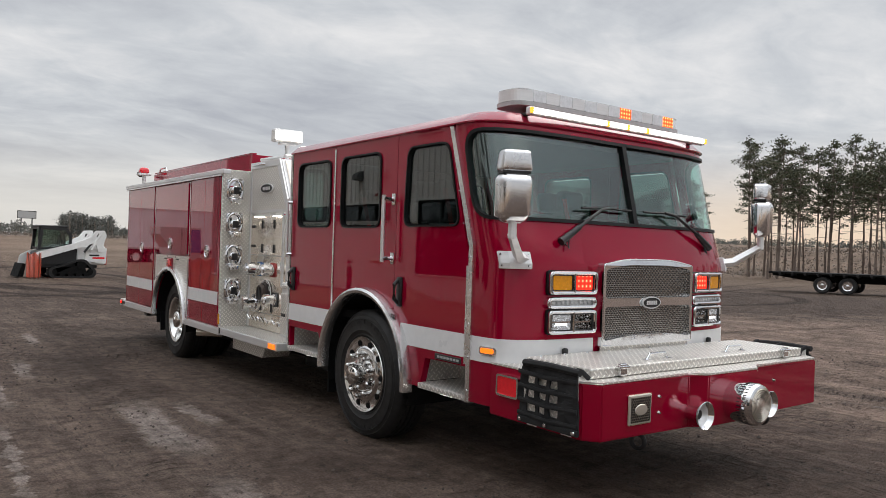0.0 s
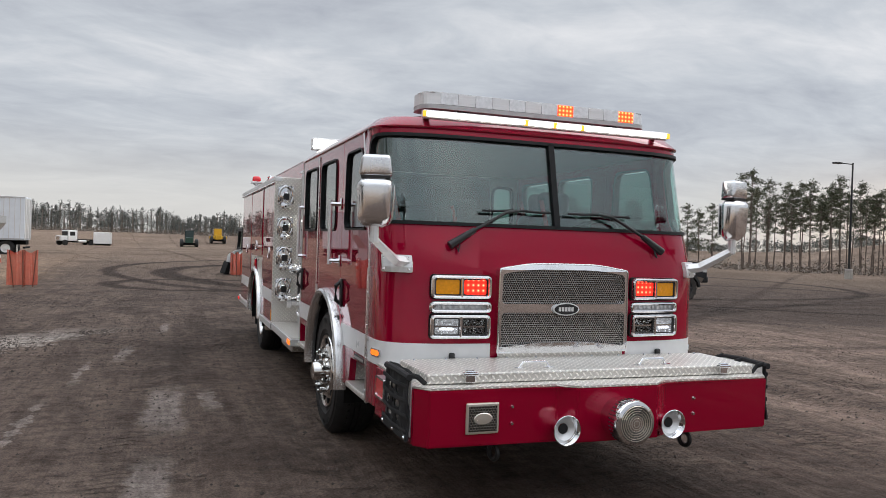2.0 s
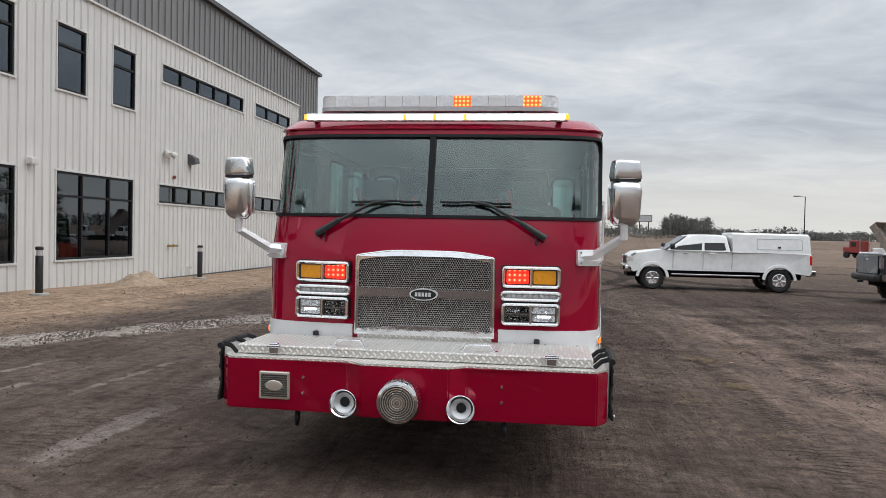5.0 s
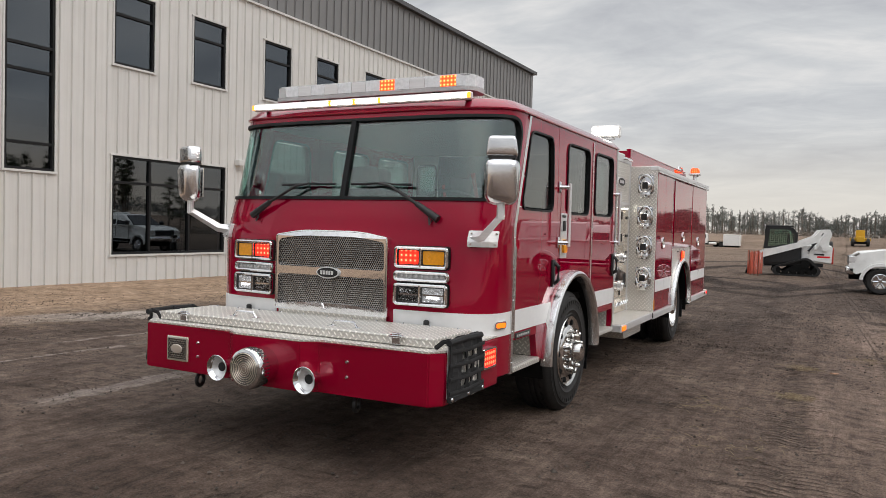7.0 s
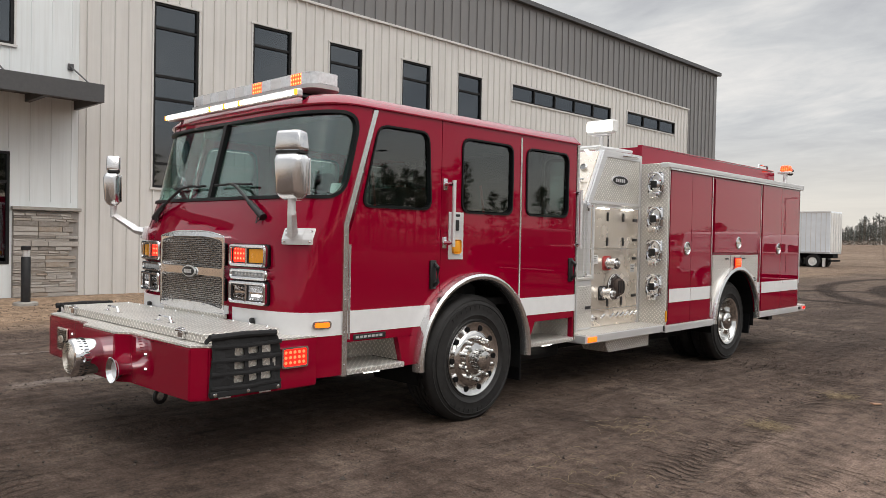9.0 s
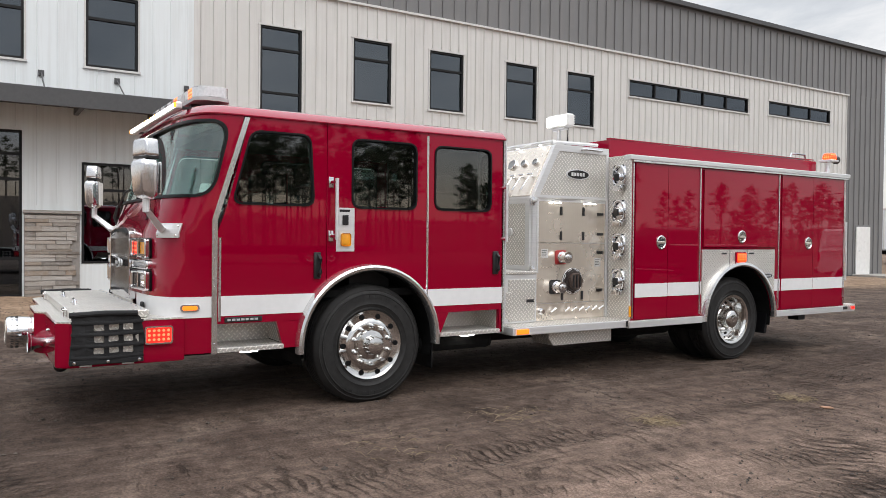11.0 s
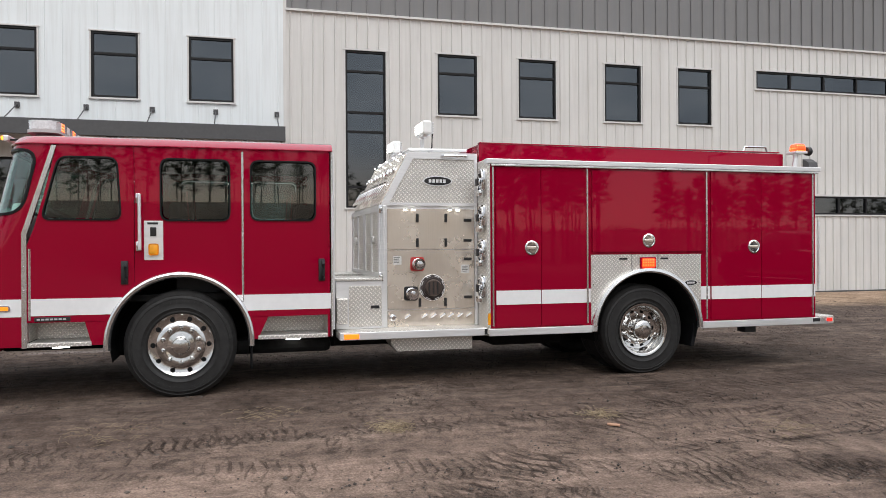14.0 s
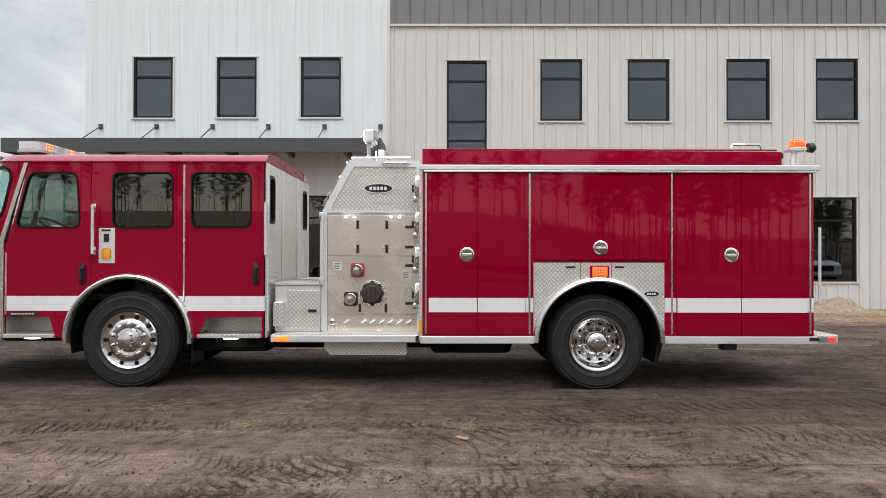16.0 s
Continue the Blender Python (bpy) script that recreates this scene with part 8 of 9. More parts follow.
def skid_steer():
    """A tracked loader about its middle, front towards -x."""
    t = thing("track_loader", (0, 0, 0), "white compact track loader with dark cab and red tail", "loader")
    for sd in (1, -1):
        trk = rpoly([(-0.50, 0.02), (1.36, 0.02), (1.50, 0.30), (0.98, 0.86), (0.72, 0.88), (-0.62, 0.42), (-0.66, 0.20)], [0.12, 0.16, 0.14, 0.12, 0.14, 0.14, 0.12], 6)
        inner_ = [(0.42 + (x - 0.42) * 0.86, 0.38 + (z - 0.38) * 0.80) for x, z in trk]
        part("track", slab(trk, [inner_], 0.42, lambda u, v, n: Vector((u, sd * (0.95 + n), v))), TYRE, t, "black rubber track")
        for x, z, r in ((-0.45, 0.28, 0.18), (-0.05, 0.17, 0.11), (0.3, 0.17, 0.11), (0.65, 0.17, 0.11), (1.0, 0.17, 0.11), (1.24, 0.25, 0.17), (0.80, 0.62, 0.22)):
            part("track_roller", cyl(B(), (x, sd * 0.70, z), (x, sd * 0.93, z), r, r, 18), UNDER, t)
        part("track_frame", slab([(-0.3, 0.20), (1.1, 0.20), (0.85, 0.62), (0.3, 0.50)], [], 0.10, lambda u, v, n: Vector((u, sd * (0.90 + n), v))), UNDER, t)
        armp = rpoly([(-1.32, 0.10), (-1.48, 0.10), (-1.54, 0.38), (-1.42, 1.00), (-1.05, 1.20), (0.45, 1.60), (1.18, 1.92), (1.40, 2.22), (1.80, 2.24), (1.90, 1.98), (1.80, 1.74), (1.72, 1.25), (1.52, 1.22), (1.40, 1.66), (0.60, 1.38), (-0.55, 1.02), (-1.14, 0.84)], 0.05, 3)
        part("lift_arm", slab(armp, [rpoly([(1.42, 1.92), (1.60, 1.90), (1.66, 2.08), (1.50, 2.10)], 0.03)], 0.12, lambda u, v, n: Vector((u, sd * (0.93 + n), v))), WHITEPAINT, t, "white lift arm")
        part("side_panel", slab(rpoly([(-1.0, 0.62), (0.55, 0.70), (0.62, 1.38), (-0.8, 1.05)], 0.05), [], 0.05, lambda u, v, n: Vector((u, sd * (0.80 + n), v))), BLACK, t)
        part("rear_panel", slab(rpoly([(0.95, 0.80), (1.92, 0.66), (1.95, 1.42), (1.4, 1.50), (1.0, 1.34)], 0.06), [], 0.06, lambda u, v, n: Vector((u, sd * (0.82 + n), v))), WHITEPAINT, t, "white engine side panel")
        part("lettering", bx(1.15, 1.6, sd * 0.824, sd * 0.83, 1.02, 1.10), BLACK, t, "dark bar of lettering")
        part("rear_stripe", bx(1.3, 1.85, sd * 0.823, sd * 0.83, 0.90, 0.98), LENS_RED, t)
        cy = B()
        cyl(cy, (0.9, sd * 0.88, 1.20), (1.55, sd * 0.88, 2.05), 0.05, 0.05, 10)
        part("lift_cylinder", cy, BLACK, t)
        part("linkage", tube(B(), [(1.2, sd * 0.90, 1.3), (1.62, sd * 0.90, 2.1)], 0.07, 8), WHITEPAINT, t)
    part("body", bx(-1.05, 1.6, -0.62, 0.62, 0.45, 1.16, 0.05), BLACK, t)
    part("engine_hood", bx(0.62, 1.92, -0.74, 0.74, 0.62, 1.50, 0.08, 3), WHITEPAINT, t, smooth=True)
    part("tail_guard", bx(1.925, 2.02, -0.66, 0.66, 0.62, 1.40, 0.03), simple("red_tail_panel", (0.50, 0.03, 0.02), 0.5), t, "red rear panel")
    cabp = rpoly([(-1.05, 1.26), (0.42, 1.40), (0.46, 1.95), (0.22, 2.30), (-0.92, 2.36)], [0.02, 0.02, 0.06, 0.08, 0.06], 4)
    winp = rpoly([(-0.88, 1.38), (0.30, 1.48), (0.32, 1.92), (0.14, 2.18), (-0.80, 2.22)], 0.06, 4)
    for sd in (1, -1):
        part("cab_side", slab(cabp, [winp], 0.05, lambda u, v, n: Vector((u, sd * (0.56 + n), v))), BLACK, t)
        wn_ = part("side_window", slab(winp, [], 0.006, lambda u, v, n: Vector((u, sd * (0.54 + n), v))), pane("loader_cab_glass", (0.70, 0.84, 0.79), 0.08), t)
        wn_.visible_shadow = False
        b = B()
        for k in range(13):
            x = -0.82 + 0.09 * k
            box(b, x, x + 0.012, sd * 0.545, sd * 0.553, 1.44, 2.18 if k < 11 else 1.9)
        for k in range(8):
            box(b, -0.84, 0.28 - 0.02 * max(0, k - 4), sd * 0.553, sd * 0.559, 1.46 + 0.09 * k, 1.472 + 0.09 * k)
        part("side_screen", b, BLACK, t)
    part("cab_roof", bx(-1.0, 0.26, -0.56, 0.56, 2.31, 2.39, 0.03), BLACK, t)
    part("cab_back", slab([(-0.5, 1.42), (0.5, 1.42), (0.5, 2.1), (-0.5, 2.1)], [rrect(-0.4, 1.55, 0.4, 2.0, 0.05)], 0.04, lambda u, v, n: Vector((0.44 + n, u, v))), BLACK, t)
    part("cab_front", slab([(-0.5, 1.3), (0.5, 1.3), (0.5, 2.31), (-0.5, 2.31)], [rrect(-0.44, 1.4, 0.44, 2.22, 0.05)], 0.04, lambda u, v, n: Vector((-0.96 + n, u, v))), BLACK, t)
    b = B()
    box(b, -0.35, 0.05, -0.25, 0.25, 1.35, 1.5, 0.04, 2)
    box(b, 0.0, 0.14, -0.24, 0.24, 1.45, 2.0, 0.05, 2)
    part("operator_seat", b, BLACK, t)
    part("coupler", slab([(-1.86, 0.06), (-1.62, 0.06), (-1.52, 0.62), (-1.66, 0.66)], [], 1.3, lambda u, v, n: Vector((u, 0.65 + n, v))), UNDER, t, "black attachment plate")
    part("exhaust", tube(B(), [(1.2, 0.3, 1.45), (1.2, 0.3, 1.72)], 0.07, 10), BLACK, t)
    return t


sk = skid_steer()
sk.matrix_basis = pose(6.1, 34.8, ground_z(6.1, 34.8), 0, 0, 6) @ Matrix.Diagonal((0.87, 0.9, 0.89, 1))


def barrier(x, y, w, h, rz, mat, label):
    t = thing("mesh_barrier", (0, 0, 0), label, "barrier", "orange mesh barriers")
    b = B()
    n = 10
    for side_ in (0, 1):
        ring = []
        for i in range(n + 1):
            u = -w / 2 + w * i / n
            ring.append((u, 0.05 * math.sin(i * 1.7) + (0.25 if side_ else -0.25) * (1 - abs(2 * i / n - 1)) * 0 + (0.22 if side_ else -0.22)))
        rowz = np.linspace(0.08, h, 20)
        for i in range(n):
            (u0, v0), (u1, v1) = ring[i], ring[i + 1]
            s0, s1 = (0.10 * math.sin(math.pi * q / n * 2.0) ** 2 for q in (i, i + 1))
            for z in rowz:
                b.faces.new([b.verts.new(p) for p in ((u0, v0, z - s0 * z / h), (u1, v1, z - s1 * z / h), (u1, v1, z + 0.028 - s1 * z / h), (u0, v0, z + 0.028 - s0 * z / h))])
            for q in (0.0, 0.5):
                ua, va, sa = u0 + (u1 - u0) * q, v0 + (v1 - v0) * q, s0 + (s1 - s0) * q
                b.faces.new([b.verts.new(p) for p in ((ua, va + 0.003, 0.08), (ua + 0.022, va + 0.003, 0.08), (ua + 0.022, va + 0.003, h - sa), (ua, va + 0.003, h - sa))])
    r = bmesh.ops.solidify(b, geom=b.faces[:], thickness=0.006)
    part("mesh", b, mat, t, "orange plastic safety mesh")
    for u, v in ((-w / 2 + 0.06, -0.22), (0.0, -0.22), (w / 2 - 0.05, -0.22), (0.05, 0.22)):
        for _ in (0,):
            part("stake", tube(B(), [(u * 0.7 + 0.03, v, 0.0), (u, v, h + 0.02)], 0.018, 6), simple("rusty_stake", (0.16, 0.05, 0.03), 0.9), t)
    t.matrix_basis = pose(x, y, ground_z(x, y), 0, 0, rz)
    return t


barrier(-1.95, 24.9, 0.82, 1.10, 8, ORANGE, "orange plastic mesh round a short row of stakes")
barrier(5.0, 33.2, 0.50, 1.02, -10, ORANGE, "sagging orange mesh on stakes beside the loader")


def semi_trailer():
    z = ground_z(-12, 57) - 0.1
    t = thing("box_trailer", (-13, 57.2, z), "long white box trailer with ribbed sides and twin axles", "trailer")
    x0, x1, y0, y1, zt, zb_ = -20.0, -6.85, 56.0, 58.5, 3.72, 1.05
    bd = part("box", bx(x0, x1, y0, y1, z + zb_, zt, 0.03), simple("white_trailer_skin", (0.80, 0.84, 0.88), 0.45, var=0.05, scale=2), t)
    b = B()
    for k in range(40):
        x = x0 + 0.2 + k * 0.325
        box(b, x, x + 0.03, y0 - 0.015, y0, z + zb_ + 0.1, zt - 0.1)
    part("side_posts", b, SILLM, bd)
    part("top_rail", bx(x0, x1 + 0.02, y0 - 0.03, y0, zt - 0.1, zt, 0.01), ALU, bd)
    part("bottom_rail", bx(x0, x1 + 0.02, y0 - 0.03, y0, z + zb_, z + zb_ + 0.12, 0.01), GREYBOX, bd)
    for y in (57.2,):
        for a, c in ((56.1, 57.22), (57.28, 58.4)):
            part("rear_door", bx(x1 + 0.002, x1 + 0.05, a, c, z + zb_ + 0.1, zt - 0.1, 0.01), WHITEPAINT, bd)
        b = B()
        for yy in (56.5, 56.95, 57.6, 58.05):
            cyl(b, (x1 + 0.08, yy, z + zb_ + 0.1), (x1 + 0.08, yy, zt - 0.12), 0.02, 0.02, 8)
        part("lock_rods", b, ALU, bd)
    part("underride_bar", bx(x1 - 0.1, x1 + 0.02, 56.2, 58.3, z + 0.5, z + 0.62), UNDER, t)
    part("chassis", bx(x0, x1, 56.7, 57.8, z + 0.75, z + zb_ - 0.01), UNDER, t)
    for x in (-7.95, -9.2):
        for y, sd in ((56.05, -1), (58.45, 1)):
            for off in (0, 0.33):
                c = (x, y - sd * off, z + 0.5)
                w_ = part("wheel", lathe(B(), [(0.28, -0.15), (0.3, 0), (0.26, -0.05), (0.1, -0.05), (0.09, 0.02), (0, 0.02)], c, (0, sd, 0), 20), WHITEPAINT, t)
                part("tyre", lathe(B(), [(0.29, 0), (0.44, 0.01), (0.5, -0.04), (0.5, -0.24), (0.44, -0.28), (0.29, -0.27)], c, (0, sd, 0), 24, close=True), TYRE, w_, smooth=True)
    for x in (-7.3, -9.9):
        part("mud_flap", bx(x - 0.01, x + 0.01, 56.05, 56.65, z + 0.15, z + 0.75), WHITEPAINT, t)
    return t


semi_trailer()
zg = ground_z(-7, 45)
gb = thing("steel_cabinet", (-7.3, 45.3, zg), "grey steel equipment cabinet with a blue tarpaulin", "cabinet")
cbm = slab([(-8.6, 0.0), (-6.85, 0.0), (-6.85, 0.95), (-6.25, 1.75), (-6.25, 2.15), (-8.6, 2.15)], [], 2.2, lambda u, v, n: Vector((u, 44.4 - n, zg + 0.25 + v)))
part("body", cbm, GREYBOX, gb)
part("panel_line", bx(-7.45, -7.43, 44.385, 44.399, zg + 0.3, zg + 2.36), UNDER, gb)
part("tarpaulin", bx(-8.58, -8.0, 44.37, 44.399, zg + 0.95, zg + 2.3, 0.02), BLUE, gb, "blue tarpaulin")
part("plinth", bx(-8.65, -6.8, 44.35, 46.6, zg, zg + 0.25), CONC, gb)
cone = thing("traffic_cone", (-5.9, 43.0, ground_z(-5.9, 43)), "small orange and white traffic cone", "cone")
part("cone_body", lathe(B(), [(0.15, 0.0), (0.15, 0.03), (0.11, 0.04), (0.03, 0.55)], (-5.9, 43.0, ground_z(-5.9, 43)), (0, 0, 1), 14), ORANGE, cone)
part("collar", lathe(B(), [(0.088, 0.22), (0.062, 0.38)], (-5.9, 43.0, ground_z(-5.9, 43)), (0, 0, 1), 14), SILLM, cone)


def flatbed(x, y, rz, L):
    t = thing("flatbed_trailer", (0, 0, 0), "long low black flatbed trailer on tandem axles", "trailer")
    part("deck", bx(-L / 2, L / 2, -1.25, 1.25, 0.92, 1.02, 0.01), UNDER, t)
    for y_ in (-0.5, 0.5):
        part("beam", slab([(-L / 2 + 0.2, 0.80), (-L / 2 + 2, 0.55), (L / 2 - 2, 0.55), (L / 2, 0.82), (L / 2, 0.919), (-L / 2 + 0.2, 0.919)], [], 0.12, lambda u, v, n: Vector((u, y_ + n, v))), UNDER, t)
    b = B()
    for k in range(int(L / 0.6)):
        box(b, -L / 2 + 0.6 * k, -L / 2 + 0.6 * k + 0.08, -1.24, 1.24, 0.84, 0.919)
        for sd in (-1, 1):
            box(b, -L / 2 + 0.6 * k, -L / 2 + 0.6 * k + 0.1, sd * 1.25, sd * 1.31, 0.90, 0.99)
    part("cross_members", b, BLACK, t)
    for x_ in (2.3, 3.45):
        for sd in (1, -1):
            c = (x_, sd * 1.15, 0.42)
            w_ = part("wheel", lathe(B(), [(0.23, -0.12), (0.25, 0), (0.2, -0.03), (0.08, -0.03), (0, 0.0)], c, (0, sd, 0), 18), CHROME if x_ > -1 else UNDER, t)
            part("tyre", lathe(B(), [(0.24, 0), (0.37, 0.01), (0.42, -0.04), (0.42, -0.22), (0.37, -0.25), (0.24, -0.25)], c, (0, sd, 0), 22, close=True), TYRE, w_, smooth=True)
    part("tool_box", bx(-3.4, -2.7, -1.2, -0.8, 0.45, 0.85, 0.02), GREYBOX, t)
    part("dolly", bx(-L / 2 - 0.3, -L / 2 + 0.5, -0.9, 0.9, 0.75, 0.9, 0.03), UNDER, t)
    t.matrix_basis = pose(x, y, ground_z(x, y), 0, 0, rz)


flatbed(40.3, 16.3, 105, 12.0)


def street_pole(x, y, h, arm):
    z = ground_z(x, y)
    t = thing("street_lamp", (x, y, z), "slim dark yard lamp pole with a single arm", "street lamp", "yard lamps")
    part("pole", lathe(B(), [(0.10, 0.5), (0.06, h)], (x, y, z), (0, 0, 1), 10), BLACK, t)
    part("arm", tube(B(), [(x, y, z + h - 0.1), (x + arm[0], y + arm[1], z + h)], 0.04, 6), BLACK, t)
    part("lamp_head", bx(x + arm[0] * 1.3 - 0.35, x + arm[0] * 1.3 + 0.35, y + arm[1] * 1.3 - 0.2, y + arm[1] * 1.3 + 0.2, z + h - 0.05, z + h + 0.07, 0.02), BLACK, t)
    part("footing", lathe(B(), [(0.3, -0.4), (0.3, 0.75), (0.27, 0.8)], (x, y, z), (0, 0, 1), 14), CONC, t, "round concrete footing")


street_pole(53.0, 44.3, 9.2, (-0.7, 0.5))
street_pole(66.0, 113.0, 9.5, (-0.9, 0.4))
street_pole(41.0, 110.0, 8.5, (-0.9, 0.0))


def far_truck(x, y, rz, body, bed, label):
    t = thing("work_truck", (0, 0, 0), label, "truck")
    part("hood", bx(1.9, 3.2, -0.9, 0.9, 0.8, 1.7, 0.15, 3), body, t)
    part("cab", bx(0.3, 1.95, -1.1, 1.1, 0.8, 2.7, 0.12, 3), body, t)
    part("windscreen", bx(1.93, 1.99, -0.95, 0.95, 1.75, 2.5, 0.02), BLACK, t)
    for sd in (-1, 1):
        part("side_window", bx(0.7, 1.6, sd * 1.09, sd * 1.12, 1.75, 2.45, 0.02), BLACK, t)
    part("frame_rail", bx(-4.5, 3.0, -0.45, 0.45, 0.6, 0.85), UNDER, t)
    for x_ in (2.4, -2.4, -3.6):
        for sd in (-1, 1):
            part("tyre", lathe(B(), [(0.0, 0.0), (0.3, 0.0), (0.5, -0.03), (0.5, -0.3), (0.2, -0.32)], (x_, sd * 1.15, 0.5), (0, sd, 0), 18), TYRE, t, smooth=True)
    for sd in (-1, 1):
        part("exhaust_stack", tube(B(), [(0.15, sd * 0.95, 0.9), (0.15, sd * 0.95, 3.2)], 0.08, 8), CHROME, t)
        part("fuel_tank", cyl(B(), (-1.4, sd * 0.95, 0.75), (0.1, sd * 0.95, 0.75), 0.3, 0.3, 14), ALU, t)
    part("grille", bx(3.19, 3.24, -0.6, 0.6, 0.95, 1.6, 0.02), CHROME, t)
    if bed == "dump":
        b = B()
        box(b, -2.3, 2.3, -1.2, 1.2, 0.0, 0.10)
        for sd in (-1, 1):
            box(b, -2.3, 2.3, sd * 1.2, sd * 1.12, 0.10, 1.05)
            for k in range(7):
                box(b, -2.2 + 0.72 * k, -2.1 + 0.72 * k, sd * 1.2, sd * 1.27, 0.0, 1.05)
        box(b, 2.22, 2.3, -1.12, 1.12, 0.10, 1.30)
        bmesh.ops.transform(b, verts=b.verts[:], matrix=pose(-2.9, 0, 2.9, 0, -52, 0))
        part("dump_bed", b, simple("dull_dump_bed_steel", (0.25, 0.21, 0.18), 0.7, var=0.25, scale=3), t, "raised steel dump bed")
    elif bed == "flat":
        part("bed", bx(-4.8, 0.2, -1.2, 1.2, 0.95, 1.12, 0.02), UNDER, t)
    t.matrix_basis = pose(x, y, ground_z(x, y), 0, 0, rz)
    return t


far_truck(53.0, 120.0, 120, simple("dull_red_truck_paint", (0.30, 0.04, 0.035), 0.5), "dump", "dull red dump truck with its bed raised")
far_truck(59.0, 124.0, 165, WHITEPAINT, "", "white road tractor parked beside the yard")
far_truck(65.5, 122.0, 150, WHITEPAINT, "", "white road tractor with a bare frame")
far_truck(-13.5, 150.0, 215, WHITEPAINT, "flat", "white flatbed work truck far across the yard")
wb_ = thing("site_office_box", (-6.5, 152, ground_z(-6.5, 152)), "small white box trailer far across the yard", "trailer")
part("box", bx(-10.6, -7.6, 150.5, 153, ground_z(-6.5, 152) + 0.4, ground_z(-6.5, 152) + 2.5, 0.08), WHITEPAINT, wb_)
part("skirt", bx(-10.4, -7.8, 150.6, 152.9, ground_z(-6.5, 152) + 0.1, ground_z(-6.5, 152) + 0.5), UNDER, wb_)


def billboard(x, y, w, h, zc):
    z = ground_z(x, y)
    t = thing("billboard", (x, y, z), "plain grey billboard on two steel posts, far off", "billboard")
    for dx in (-w * 0.3, w * 0.3):
        part("post", lathe(B(), [(0.35, -0.5), (0.30, zc)], (x + dx, y, z), (0, 0, 1), 10), UNDER, t)
    part("panel", bx(x - w / 2, x + w / 2, y - 0.4, y - 0.1, z + zc - h / 2, z + zc + h / 2, 0.05), GREYBOX, t)
    part("rim", slab(rect(x - w / 2 - 0.2, z + zc - h / 2 - 0.2, x + w / 2 + 0.2, z + zc + h / 2 + 0.2), [rect(x - w / 2 + 0.1, z + zc - h / 2 + 0.1, x + w / 2 - 0.1, z + zc + h / 2 - 0.1)], 0.4, lambda u, v, n: Vector((u, y - 0.45 - n, v))), UNDER, t)


billboard(66.4, 495.8, 9.4, 4.0, 12.0)


def far_machine(x, y, mat, name, label, cabm):
    z = ground_z(x, y)
    t = thing(name, (x, y, z), label, "machine")
    for sx in (-1, 1):
        for sy_ in (-1.4, 1.2):
            part("tyre", lathe(B(), [(0, 0), (0.5, 0), (0.85, -0.1), (0.85, -0.6), (0.4, -0.7)], (x + sx * 1.75, y + sy_, z + 0.85), (sx, 0, 0), 20), TYRE, t, smooth=True)
    part("hood", bx(x - 0.7, x + 0.7, y - 2.4, y + 0.2, z + 0.9, z + 2.0, 0.12, 3), mat, t)
    part("cab", bx(x - 0.85, x + 0.85, y + 0.2, y + 1.8, z + 1.0, z + 3.4, 0.1, 3), cabm, t)
    part("chassis", bx(x - 1.2, x + 1.2, y - 2.2, y + 2.0, z + 0.5, z + 1.0, 0.05), UNDER, t)
    return t


far_machine(6.2, 158.0, simple("dark_green_paint", (0.02, 0.06, 0.04), 0.5), "farm_tractor", "dark green articulated farm tractor with wide tyres", simple("tractor_cab_glass", (0.04, 0.06, 0.06), 0.2))
ex = far_machine(13.0, 180.0, YELLOW, "yellow_loader", "yellow wheeled earth mover far across the yard", YELLOW)
part("side_deck", bx(11.1, 14.9, 178.5, 181, ground_z(15, 180) + 1.1, ground_z(15, 180) + 1.7, 0.08), YELLOW, ex)


# ---- pines, woods and the far distance ----
def crown_clump(verts, faces, c, rx, rz, n, size, rr):
    for _ in range(n):
        d = Vector((rr.gauss(0, 0.5), rr.gauss(0, 0.5), rr.gauss(0, 0.45)))
        p = Vector(c) + Vector((d.x * rx, d.y * rx, d.z * rz))
        a = Vector((rr.uniform(-1, 1), rr.uniform(-1, 1), rr.uniform(-0.5, 0.9))).normalized() * size * rr.uniform(0.6, 1.3)
        b = a.cross(Vector((rr.uniform(-1, 1), rr.uniform(-1, 1), rr.uniform(-1, 1)))).normalized() * size * rr.uniform(0.18, 0.4)
        i = len(verts)
        verts += [p - b, p + a * 0.5 - b * 0.2, p + a, p + b]
        faces.append((i, i + 1, i + 2, i + 3))


